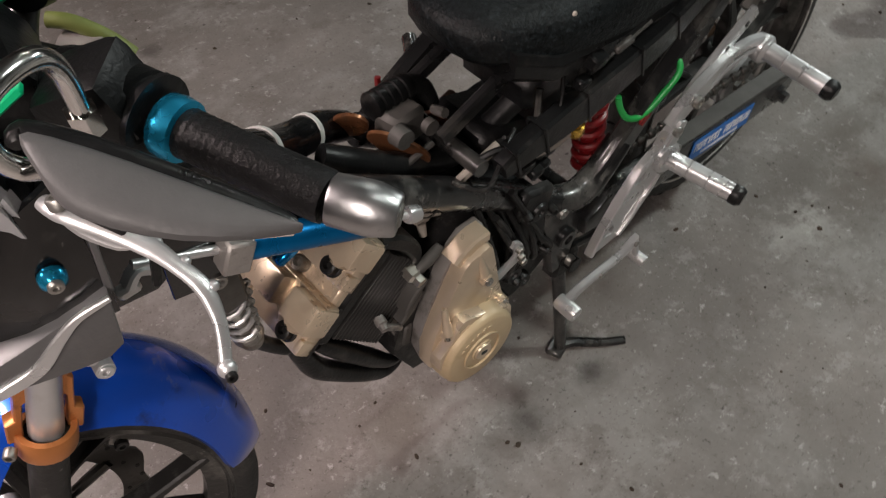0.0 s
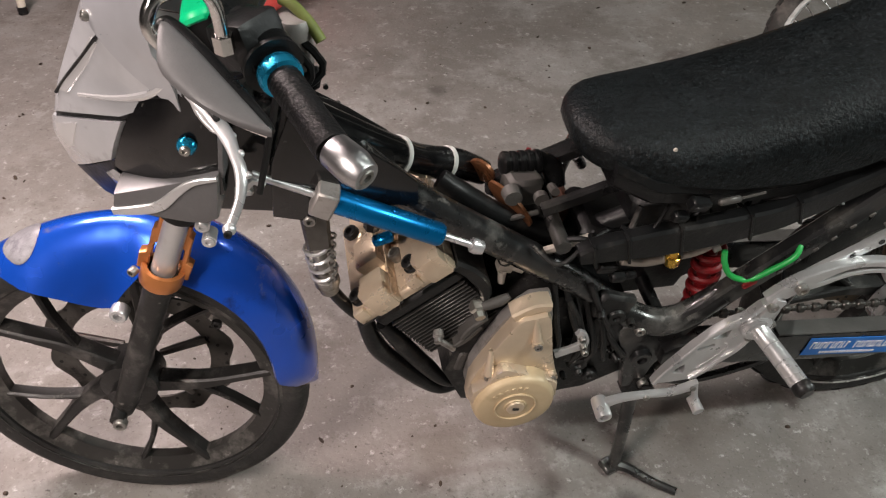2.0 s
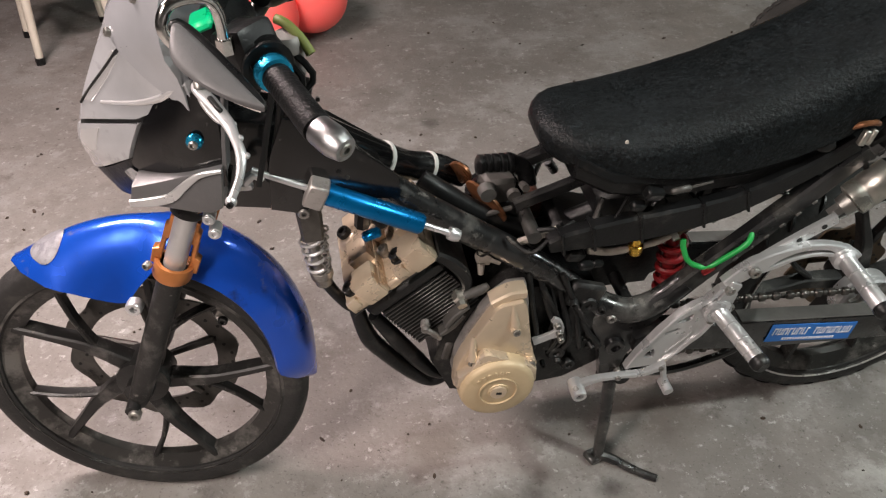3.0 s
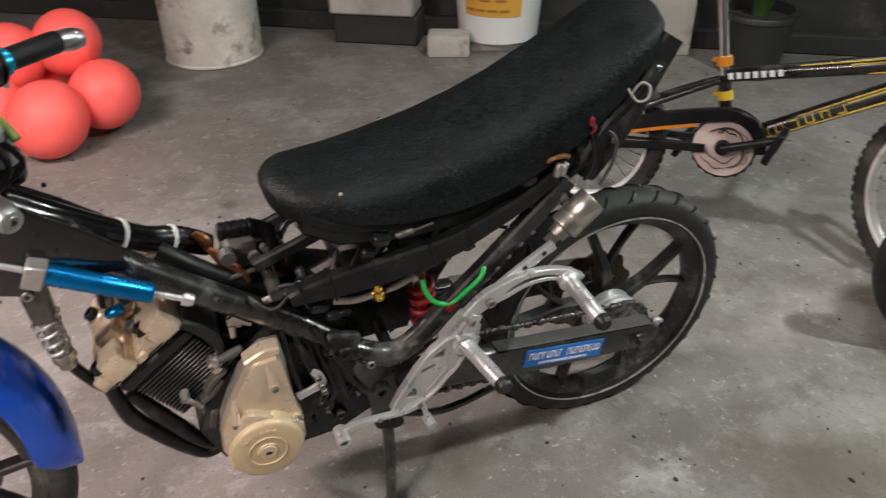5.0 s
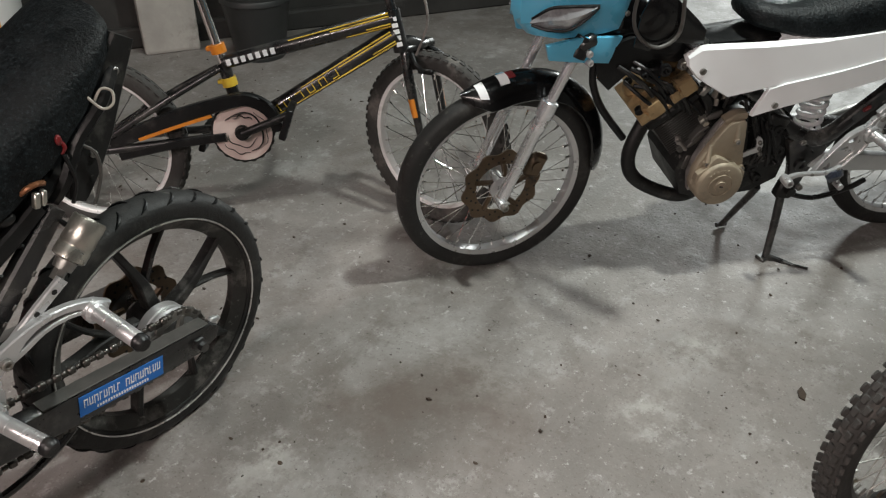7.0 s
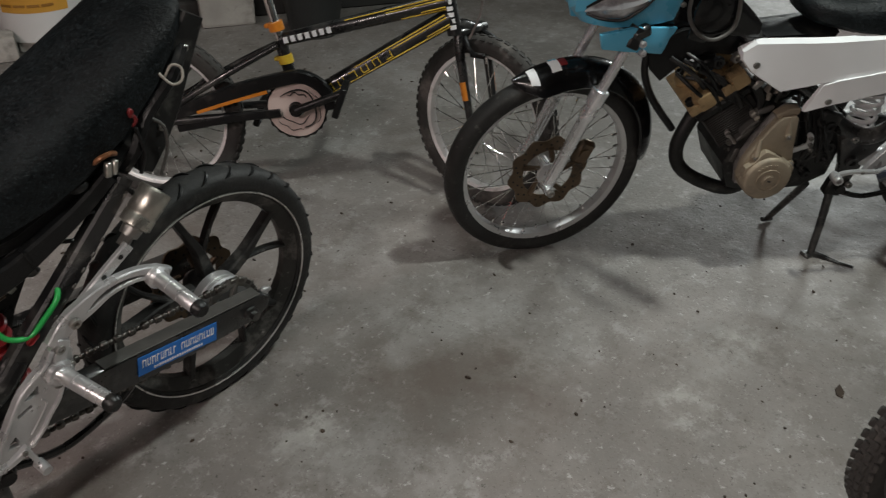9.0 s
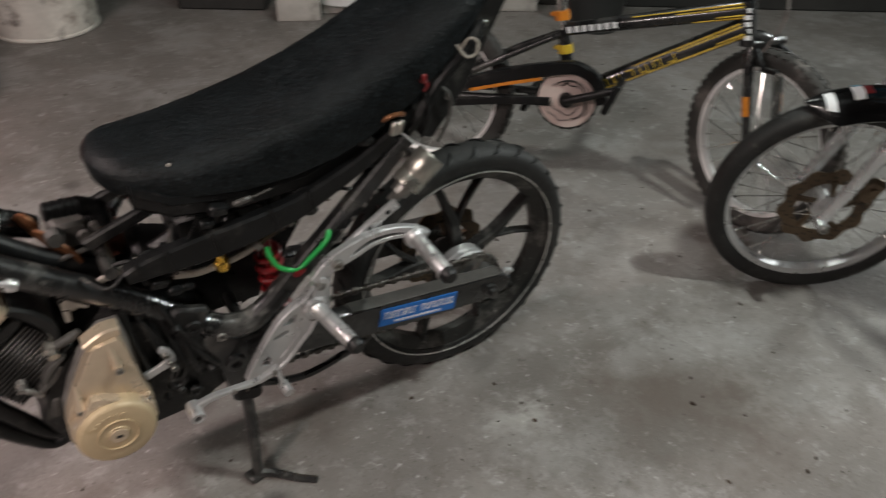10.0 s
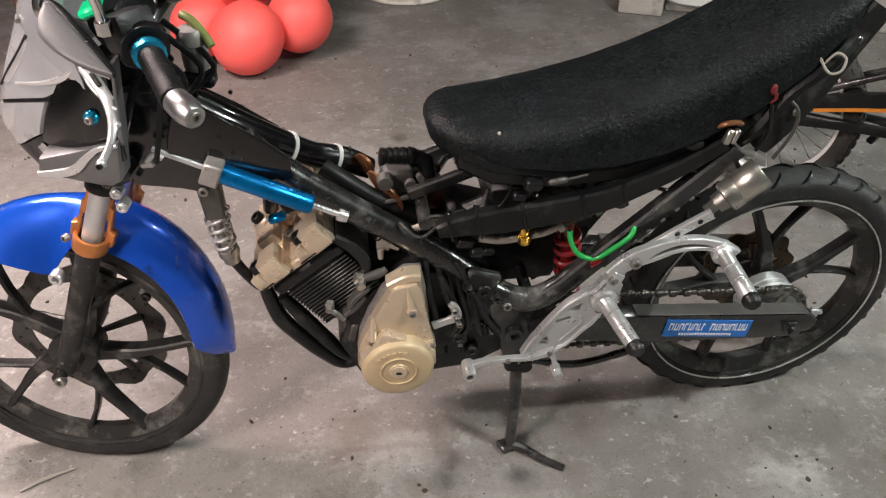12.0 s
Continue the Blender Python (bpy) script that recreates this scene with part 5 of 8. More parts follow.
    part("seat_chip", bm, HOSE, seat_ob, "pale chipped spot")

    # steering damper
    p0, p1 = Vector((0.246, -0.086, 0.713)), Vector((0.4945, -0.122, 0.602))
    bm = B()
    rod(bm, p0, p1, 0.0045, None, 10)
    damper = part("steering_damper", bm, SILVER, root, "blue anodised steering damper on a silver rod")
    bm = B()
    lathe(bm, [(0, 0.31), (0.0135, 0.31), (0.0145, 0.33), (0.0145, 0.82), (0.0125, 0.835), (0, 0.835)], p0, p1, 20)
    part("damper_body", bm, CYAN, damper, "blue anodised cylinder")
    bm = B()
    lathe(bm, [(0, 0.975), (0.009, 0.975), (0.010, 1.0), (0.008, 1.03), (0, 1.03)], p0, p1, 14)
    part("rod_end", bm, SILVER, damper)
    bm = B()
    c = p0.lerp(p1, 0.305)
    u, v, d = frame_of(p1 - p0)
    box(bm, (0.036, 0.036, 0.026), Matrix.Translation(c) @ Matrix((u, v, d)).transposed().to_4x4(), 0.0025)
    part("damper_clamp", bm, CASE, damper, "grey block clamp")
    bm = B()
    strap(bm, [(0.236, 0.696), (0.247, 0.707), (0.258, 0.700)], 0.009, -0.094, -0.080, 3, 0.002)
    box(bm, (0.02, 0.012, 0.012), pose(0.235, -0.085, 0.69), 0.003)
    part("rod_bracket", bm, SILVER, damper)
    # ribbed breather that hangs below the damper
    bm = B()
    strap(bm, [(0.306, 0.655), (0.308, 0.63), (0.310, 0.585)], [0.03, 0.034, 0.030], -0.085, -0.06, 3, 0.004)
    part("bracket", bm, DARKSTEEL, root, "dull metal bracket")
    axis0, axis1 = Vector((0.306, -0.072, 0.592)), Vector((0.317, -0.060, 0.486))
    bm = B()
    lathe(bm, [(0, 0), (0.009, 0), (0.009, 0.7), (0.016, 0.72), (0.017, 0.84), (0.013, 0.86), (0.013, 1.0), (0, 1.0)], axis0, axis1, 18)
    spring_core = part("spring_core", bm, STEEL, root, "dull metal spring rod and cap")
    bm = B()
    u, v, d = frame_of(axis1 - axis0)
    tube(bm, [axis0.lerp(axis1, 0.02 + 0.68 * k / 48) + 0.0165 * (math.cos(2 * math.pi * k / 12) * u + math.sin(2 * math.pi * k / 12) * v) for k in range(49)], 0.0026, 7, 1)
    part("coil_spring", bm, SILVER, spring_core, "bare steel coil spring")
    bm = B()
    for k in range(12):
        lathe(bm, [(0.0035, -0.0015), (0.006, -0.0015), (0.006, 0.0015), (0.0035, 0.0015)], (0.326 - 0.0006 * k, -0.078, 0.60 - 0.0075 * k), (0.326 - 0.0006 * k + (k % 2), -0.078 - (1 - k % 2), 0.60 - 0.0075 * k), 8, True)
    part("link_chain", bm, STEEL, root, "short dull link chain")
    bm = B()
    bolt(bm, (0.302, -0.086, 0.640), NEAR, 0.008, 0.008)
    part("clamp_bolt", bm, STEEL, root)
    along = [(0.3575, -0.055, 0.430), (0.374, -0.055, 0.3526), (0.4026, -0.055, 0.3037), (0.438, -0.055, 0.256), (0.468, -0.055, 0.222), (0.492, -0.055, 0.222), (0.508, -0.05, 0.236)]
    beside = [(0.385, -0.058, 0.400), (0.4156, -0.060, 0.3464), (0.452, -0.060, 0.285), (0.480, -0.060, 0.245), (0.508, -0.05, 0.228)]
    bm = B()
    tube(bm, [(0.318, -0.06, 0.488), (0.332, -0.057, 0.455), (0.350, -0.055, 0.425), along[0]], 0.009, 10)
    part("breather_hose", bm, PLASTIC, root, "thin black breather hose")
    bm = B()
    tube(bm, along, [0.011, 0.0145, 0.014, 0.0135, 0.0095, 0.0085, 0.008], 12)
    part("radiator_hose", bm, PLASTIC, root, "black hose along the cylinder")
    bm = B()
    tube(bm, beside, [0.010, 0.0135, 0.0135, 0.009, 0.008], 12)
    part("radiator_hose", bm, PLASTIC, root, "black hose along the cylinder")

    # carburettor and brackets
    bm = B()
    prof = [(0, 0), (0.014, 0)]
    for k in range(5):
        prof += [(0.0175, 0.04 + 0.18 * k), (0.0175, 0.13 + 0.18 * k), (0.0155, 0.15 + 0.18 * k), (0.0155, 0.2 + 0.18 * k)]
    lathe(bm, prof + [(0.013, 1.0), (0, 1.0)], (0.560, 0.03, 0.597), (0.622, 0.034, 0.592), 18)
    tube(bm, [(0.618, 0.034, 0.592), (0.634, 0.03, 0.582), (0.638, 0.02, 0.56)], 0.014, 12)
    carb = part("carburettor", bm, PLASTIC, root, "black and silver carburettor")
    bm = B()
    box(bm, (0.05, 0.04, 0.045), pose(0.585, 0.01, 0.572, 0, 8, 10), 0.006)
    rod(bm, (0.565, -0.012, 0.585), (0.565, -0.028, 0.585), 0.014, 0.012, 14)
    rod(bm, (0.605, -0.015, 0.575), (0.605, -0.025, 0.575), 0.010, None, 12)
    rod(bm, (0.62, -0.01, 0.585), (0.62, -0.03, 0.592), 0.006, None, 8)
    rod(bm, (0.56, -0.03, 0.552), (0.60, -0.03, 0.56), 0.004, None, 8)
    part("carburettor_body", bm, DUSTGREY, carb, "dull alloy body")
    bm = B()
    box(bm, (0.045, 0.04, 0.04), pose(0.60, 0.005, 0.535, 0, 5, 5), 0.008)
    part("float_bowl", bm, ENGINE, carb)
    bm = B()
    rod(bm, (0.612, 0.085, 0.545), (0.616, 0.088, 0.572), 0.004, None, 8)
    part("red_nipple", bm, RED, carb, "red nipple")
    nrm = Vector((-0.776, -0.60, -0.30)).normalized()
    for c, along, across in (((0.536, 0.036, 0.584), 0.020, 0.026), ((0.566, -0.012, 0.563), 0.041, 0.022)):
        c, lin = Vector(c), Vector((0.65, -0.461, -0.605))
        wide = nrm.cross(lin).normalized()
        lin = wide.cross(nrm).normalized()
        bm = B()
        secs = []
        for h, q in ((-0.003, 0.94), (-0.002, 1.0), (0.002, 1.0), (0.003, 0.94)):
            secs.append([c + nrm * h + lin * (along * q * math.cos(2 * math.pi * k / 28)) + wide * (across * q * math.sin(2 * math.pi * k / 28)) for k in range(28)])
        loft(bm, secs)
        part("copper_flange", bm, FLANGE, root, "copper-brown oval flange")
    bm = B()
    tube(bm, [(0.60, 0.05, 0.48), (0.66, 0.06, 0.485), (0.72, 0.07, 0.49)], 0.010, 8)
    box(bm, (0.08, 0.09, 0.05), pose(0.63, 0.05, 0.50, 0, -10, 0), 0.01)
    part("battery_tray", bm, WOODRED, root, "rusty red-brown tray")
    bm = B()
    rod(bm, (0.70, 0.115, 0.53), (0.715, 0.12, 0.505), 0.008, None, 10)
    rod(bm, (0.655, 0.06, 0.55), (0.70, 0.13, 0.56), 0.010, None, 10)
    part("seat_hinge", bm, BLACK, root)
    for x, y, z, r, d in ((0.418, 0.022, 0.633, 0.0275, (0.70, 0.35, -0.56)), (0.490, 0.053, 0.5895, 0.0228, (0.82, 0.25, -0.42))):
        bm = B()
        c = Vector((x, y, z))
        lathe(bm, [(r - 0.002, -0.0032), (r, -0.0032), (r, 0.0032), (r - 0.002, 0.0032)], c, c + Vector(d).normalized(), 28, True)
        part("cable_tie", bm, TIE, root, "white cable tie")

    rng = random.Random(11)
    for k in range(12):
        x = 0.58 + 0.038 * k
        z = 0.565 + 0.06 * (x - 0.58) / 0.4
        bm = B()
        tube(bm, [(x, -0.075 - rng.uniform(0, 0.02), z + rng.uniform(-0.03, 0.0)), (x + 0.03, -0.09 - rng.uniform(0, 0.02), z + rng.uniform(-0.05, 0.0)), (x + 0.07, -0.085 - rng.uniform(0, 0.02), z + rng.uniform(-0.04, 0.02)), (x + 0.10, -0.08, z + rng.uniform(-0.01, 0.03))], rng.uniform(0.002, 0.0042), 7)
        part("loose_wire", bm, rng.choice((PLASTIC, ENGINE, DUSTGREY, PLASTIC)), root, "thin loose wire")
    bm = B()
    box(bm, (0.024, 0.006, 0.016), pose(0.556, -0.052, 0.512, 10, 30, 10), 0.002)
    box(bm, (0.010, 0.005, 0.020), pose(0.560, -0.056, 0.500, 10, -20, 10), 0.002)
    part("paper_tag", bm, TIE, root, "small crumpled white tag")
    for x, z, d in ((0.555, 0.530, 0.04), (0.69, 0.418, 0.07)):
        bm = B()
        c = Vector((x, -0.068 - 0.1 * max(0, x - 0.6), z))
        lathe(bm, [(0.0205, -0.0015), (0.022, -0.0015), (0.022, 0.0015), (0.0205, 0.0015)], c, c + Vector((0.77, -0.1, -0.63)), 20, True)
        part("wire_wrap", bm, PLASTIC, root, "black wire wrap")

    # fuel line, brass fitting, shock absorber
    bm = B()
    tube(bm, [(0.705, -0.09, 0.512), (0.74, -0.09, 0.504), (0.777, -0.088, 0.506), (0.815, -0.087, 0.512), (0.84, -0.085, 0.525)], 0.0062, 10)
    part("fuel_hose", bm, HOSE, root, "dirty white fuel hose")
    bm = B()
    lathe(bm, [(0, 0), (0.0095, 0), (0.011, 0.1), (0.011, 0.5), (0.008, 0.55), (0.008, 0.85), (0.006, 1), (0, 1)], (0.778, -0.092, 0.498), (0.775, -0.094, 0.532), 12)
    part("brass_fitting", bm, BRASS, root, "shiny brass hose fitting")
    bm = B()
    tube(bm, [(0.835, -0.085, 0.522), (0.86, -0.083, 0.533), (0.885, -0.082, 0.540)], 0.0085, 10)
    part("copper_pipe", bm, RUSTDISC, root, "copper-brown pipe joint")
    for x, z in ((0.832, 0.520), (0.888, 0.548)):
        bm = B()
        lathe(bm, [(0.009, 0), (0.0135, 0), (0.0135, 1), (0.009, 1)], (x, -0.085, z), (x + 0.009, -0.085, z + 0.005), 14, True)
        part("hose_clamp", bm, STEEL, root, "steel hose clamp")
    bm = B()
    tube(bm, [(0.892, -0.082, 0.55), (0.915, -0.08, 0.558), (0.935, -0.075, 0.575)], 0.007, 8)
    part("breather_pipe", bm, STEEL, root, "dull metal pipe")
    bm = B()
    tube(bm, [(0.850, -0.096, 0.516), (0.853, -0.10, 0.498), (0.866, -0.105, 0.475), (0.893, -0.110, 0.466), (0.920, -0.116, 0.490), (0.944, -0.118, 0.516), (0.955, -0.10, 0.530)], 0.0044, 10)
    part("green_hose", bm, GREEN, root, "bright green hose loop")
    bm = B()
    turns, n = 6.5, 100
    tube(bm, [(0.877 + 0.0185 * math.cos(2 * math.pi * turns * k / n) - 0.012 * k / n, -0.045 + 0.0185 * math.sin(2 * math.pi * turns * k / n), 0.330 + 0.150 * k / n) for k in range(n + 1)], 0.0056, 8, 1)
    shock = part("shock_spring", bm, RED, root, "red coil spring")
    bm = B()
    rod(bm, (0.877, -0.045, 0.31), (0.861, -0.045, 0.52), 0.011, None, 14)
    part("shock_body", bm, RED, shock, "red shock body")
    bm = B()
    prism(bm, [(0.705, 0.36), (0.72, 0.50), (0.85, 0.51), (0.885, 0.40), (0.86, 0.335), (0.72, 0.335)], 0.0, 0.06, 0.008)
    box(bm, (0.09, 0.10, 0.05), pose(0.70, 0.0, 0.50, 0, 20, 0), 0.01)
    box(bm, (0.16, 0.12, 0.05), pose(0.80, 0.0, 0.565), 0.01)
    part("air_box", bm, PLASTIC, root, "black air box")
    # dark panel added to fill the gap between seat rail and stay
    bm = B()
    prism(bm, [(0.82, 0.36), (0.79, 0.575), (0.95, 0.59), (1.06, 0.64), (1.16, 0.72), (1.12, 0.655), (1.03, 0.575), (0.975, 0.490), (0.93, 0.42), (0.895, 0.34), (0.83, 0.31)], 0.02, 0.05, 0.006)
    part("dark_infill", bm, PLASTIC, root, "black panel added to fill the dark gap behind the stay")
    for x, y, z, s in ((0.68, -0.098, 0.515, 0.018), (0.70, -0.10, 0.492, 0.014), (0.72, -0.095, 0.488, 0.012), (0.76, -0.105, 0.60, 0.014), (0.78, -0.105, 0.62, 0.018)):
        bm = B()
        box(bm, (s * 1.6, s, s), pose(x, y, z, 20, 15, 10), 0.003)
        part("connector", bm, PLASTIC, root, "black wiring connector")
    bm = B()
    box(bm, (0.030, 0.009, 0.010), pose(0.815, -0.114, 0.628, 0, -8, 0), 0.003)
    rod(bm, (0.830, -0.114, 0.630), (0.860, -0.114, 0.636), 0.002, None, 6)
    part("fuse_holder", bm, DUSTGREY, root, "clear-grey fuse holder")
    bm = B()
    ball(bm, (0.935, -0.08, 0.55), 0.010, (1.2, 0.5, 0.9), 10, 7)
    part("plastic_bag", bm, MATGREY, root, "grey crumpled plastic wrap")

    # tail: can, connectors, tie, strap
    a, b = Vector((1.0815, -0.125, 0.580)), Vector((1.131, -0.125, 0.6255))
    bm = B()
    lathe(bm, [(0, 0), (0.021, 0), (0.0255, 0.04), (0.0255, 0.30), (0.0245, 0.32), (0.0245, 0.37), (0.0255, 0.39), (0.0255, 0.96), (0.024, 1.0), (0.021, 1.0), (0.020, 0.97), (0, 0.97)], a, b, 28)
    can = part("regulator_can", bm, TARNISH, root, "tarnished silver can")
    bm = B()
    d = (b - a).normalized()
    rod(bm, a - d * 0.016, a, 0.015, 0.017, 14)
    rod(bm, a - d * 0.034, a - d * 0.014, 0.010, None, 6)
    part("can_stud", bm, STEEL, can)
    bm = B()
    box(bm, (0.010, 0.010, 0.024), pose(1.062, -0.122, 0.690, 0, 12, 0), 0.002)
    box(bm, (0.008, 0.010, 0.024), pose(1.0725, -0.122, 0.690, 0, 12, 0), 0.002)
    part("tail_connector", bm, TARNISH, root, "dirty cream two-pin connector")
    bm = B()
    tube(bm, [(1.046, -0.112, 0.702), (1.056, -0.12, 0.711), (1.070, -0.122, 0.713), (1.080, -0.118, 0.708)], 0.0042, 8)
    part("copper_clip", bm, FLANGE, root, "copper-brown wire clip")
    bm = B()
    tube(bm, [(1.12, -0.11, 0.735), (1.125, -0.113, 0.745), (1.12, -0.112, 0.755)], 0.003, 8)
    part("red_wire", bm, RED, root, "red wire")
    bm = B()
    ball(bm, (1.118, -0.113, 0.758), 0.007, (0.7, 0.6, 1.2), 10, 7)
    part("red_terminal", bm, RED, root, "red terminal cap")
    bm = B()
    tube(bm, [(1.178, -0.105, 0.80), (1.19, -0.118, 0.782), (1.205, -0.122, 0.785), (1.212, -0.115, 0.80), (1.20, -0.108, 0.806), (1.188, -0.105, 0.79)], 0.0021, 8)
    part("strap_loop", bm, HOSE, root, "frayed pale strap loop")
    bm = B()
    tube(bm, [(1.10, -0.09, 0.66), (1.12, -0.10, 0.69), (1.15, -0.10, 0.74), (1.20, -0.10, 0.785), (1.235, -0.085, 0.82)], 0.012, 8)
    tube(bm, [(1.09, -0.11, 0.64), (1.115, -0.105, 0.60), (1.12, -0.10, 0.57)], 0.004, 6)
    tube(bm, [(1.12, -0.115, 0.735), (1.128, -0.115, 0.69), (1.118, -0.112, 0.655)], 0.003, 6)
    part("tail_loom", bm, PLASTIC, root, "black tail wiring")
    bm = B()
    box(bm, (0.012, 0.06, 0.04), pose(1.10, -0.02, 0.60, 0, 30, 0), 0.006)
    box(bm, (0.10, 0.14, 0.02), pose(1.13, 0, 0.70, 0, -40, 0), 0.006)
    part("inner_fender", bm, PLASTIC, root, "black inner fender")
    bm = B()
    strap(bm, [(1.262, 0.862), (1.226, 0.800), (1.192, 0.735), (1.160, 0.680), (1.140, 0.640)], [0.040, 0.050, 0.056, 0.050, 0.028], -0.092, -0.060, 4, 0.004)
    strap(bm, [(1.262, 0.862), (1.226, 0.800), (1.192, 0.735)], [0.040, 0.045, 0.040], 0.060, 0.088, 4, 0.004)
    rod(bm, (1.24, -0.08, 0.825), (1.24, 0.08, 0.825), 0.012, None, 10)
    tail = part("tail_bracket", bm, ENGINE, root, "dusty black tail bracket")
    for x, z in ((1.236, 0.818), (1.176, 0.706)):
        bm = B()
        bolt(bm, (x, -0.092, z), NEAR, 0.006, 0.005)
        part("tail_bolt", bm, STEEL, tail)
    bm = B()
    tube(bm, [(1.15, -0.100, 0.735), (1.172, -0.104, 0.715), (1.176, -0.102, 0.675), (1.158, -0.100, 0.630)], 0.0028, 7, 4)
    part("loose_wire", bm, DUSTGREY, root, "thin loose wire")
    handlebar_and_cowl(root)


def handlebar_and_cowl(root):
    M = STEER
    # fairing: u runs from the middle (0) to either side (1 and -1)
    table = ((0.640, 0.075, 0.10, 0.062), (0.690, 0.048, 0.115, 0.074), (0.735, 0.040, 0.13, 0.084), (0.765, 0.049, 0.135, 0.088), (0.795, 0.061, 0.14, 0.089), (0.826, 0.077, 0.148, 0.089), (0.860, 0.096, 0.125, 0.088), (0.894, 0.114, 0.09, 0.086), (0.95, 0.15, 0.062, 0.080), (1.02, 0.20, 0.048, 0.068))

    def shell(u, z, inset=0.0):
        for a, b in zip(table, table[1:]):
            if z <= b[0] or b is table[-1]:
                t = (z - a[0]) / (b[0] - a[0])
                xf, deep, w = (a[i] + (b[i] - a[i]) * t for i in (1, 2, 3))
                return Vector((xf + inset + deep * abs(u) ** 1.3, (w - inset) * u, z))

    def band(name, lo, hi, u0, u1, mat, label, nu=18, nv=6, thick=0.004, rise=0.0):
        bm = B()
        rings = []
        for i in range(nu + 1):
            u = u0 + (u1 - u0) * i / nu
            zs = [lo(abs(u)) + (hi(abs(u)) - lo(abs(u))) * k / nv for k in range(nv + 1)]
            row = [shell(u, z, -rise) for z in zs] + [shell(u, z, thick) for z in reversed(zs)]
            rings.append([bm.verts.new(p) for p in row])
        skin(bm, rings)
        bm.faces.new(rings[0][::-1])
        bm.faces.new(rings[-1])
        return part(name, bm, mat, root, label, M)

    def gap(u):
        return 0.757 + 0.038 * u / 0.68 + 0.16 * max(0.0, u - 0.68)

    def brow(u):
        return 0.905 - 0.078 * u / 0.95

    def sill(u):
        return 0.692 + 0.050 * (u / 0.68) ** 1.6

    lens = band("headlight", sill, lambda u: gap(u) - 0.003, -0.68, 0.68, LENS, "clear grey headlight lens", 20, 6, 0.006, 0.003)
    band("lower_cowl", lambda u: 0.650 + 0.03 * u, lambda u: sill(u) - 0.002, -0.72, 0.72, PLASTIC, "black lower cowl", 16, 4)
    band("front_cowl", lambda u: gap(u) + 0.003, lambda u: brow(u) - 0.002, -0.97, 0.97, LENS, "glossy silver-grey upper cowl", 24, 8, 0.005, 0.001)
    band("gap_strip", lambda u: gap(u) - 0.004, lambda u: gap(u) + 0.004, -0.72, 0.72, PLASTIC, "dark gap under the cowl", 16, 1, 0.006, -0.001)
    visor = band("visor", brow, lambda u: 1.015 - 0.03 * u, -0.96, 0.96, SMOKE, "pale grey visor with painted reflections", 24, 8, 0.005, 0.004)
    for s in (-1, 1):
        # first quad paints a white highlight streak; second brightens the lens face
        for quad, q_mat, q_name in ((((0.10, 0.793), (0.20, 0.796), (0.36, 0.862), (0.29, 0.866)), BRIGHT, "bright_reflector"), (((0.10, 0.715), (0.34, 0.735), (0.36, 0.768), (0.12, 0.752)), BRIGHT, "bright_reflector")):
            bm = B()
            rows = []
            for i in range(7):
                a_, b_ = [Vector((quad[k][0], quad[k][1], 0)).lerp(Vector((quad[j][0], quad[j][1], 0)), i / 6) for k, j in ((0, 1), (3, 2))]
                line = [a_.lerp(b_, j / 4) for j in range(5)]
                rows.append([shell(s * p.x, p.y, -0.0042 if q_name[0] == "b" and p.y < 0.78 else -0.0025) for p in line] + [shell(s * p.x, p.y, 0.003) for p in reversed(line)])
            loft(bm, rows)
            part(q_name, bm, q_mat, lens, "bright face painted as a highlight")
        bm = B()
        tube(bm, [shell(s * u, z, -0.002) for u, z in ((0.04, 0.786), (0.14, 0.812), (0.26, 0.846), (0.38, 0.872), (0.52, 0.882))], 0.0019, 6, 4)
        part("seam_line", bm, PLASTIC, root, "dark seam", M)
        bm = B()
        tube(bm, [shell(s * u, z, -0.001) for u, z in ((0.30, 0.800), (0.55, 0.812), (0.72, 0.826), (0.84, 0.842), (0.95, 0.856))], [0.002, 0.003, 0.0045, 0.0045, 0.002], 8, 4)
        part("cowl_ridge", bm, BRIGHT, root, "raised grey ridge", M)
        for u, z in ((0.24, 0.885), (0.55, 0.935)):
            bm = B()
            p = shell(s * u, z)
            bolt(bm, p, (-0.8, s * 0.5, 0.35), 0.0055, 0.008)
            part("visor_bolt", bm, STEEL, visor, "dark dome bolt")
        # black side panel from the lens back to the fork
        bm = B()
        rows = []
        for k in range(7):
            t = k / 6
            row = []
            for q in range(7):
                v = q / 6
                f = shell(s * 0.69, 0.718 + 0.102 * v)
                r = Vector((0.237 + 0.006 * v, s * 0.086, 0.720 + 0.138 * v))
                p = f.lerp(r, t)
                p.y += s * (0.016 * math.sin(math.pi * t) * (0.6 + 0.4 * math.sin(math.pi * v)))
                row.append(p)
            rows.append(row + [p - Vector((0, s * 0.006, 0)) for p in reversed(row)])
        loft(bm, rows)
        side = part("side_panel", bm, GLOSSBLACK, root, "glossy black side panel", M)
        bm = B()
        loft(bm, [[shell(s * 0.66, 0.700, -0.002), shell(s * 0.60, 0.716, -0.003), shell(s * 0.68, 0.728, -0.002)], [(0.150, s * 0.074, 0.703), (0.150, s * 0.076, 0.708), (0.150, s * 0.074, 0.712)]])
        part("corner_lamp", bm, LENS, lens, "small bright corner")
        bm = B()
        lathe(bm, [(0, -0.2), (0.0098, -0.2), (0.0092, 0.4), (0.006, 0.8), (0, 0.8)], (0.213, s * 0.094, 0.7895), (0.213, s * 0.103, 0.7900), 16)
        wash = part("blue_washer", bm, CYANBRIGHT, side, "blue anodised washer")
        bm = B()
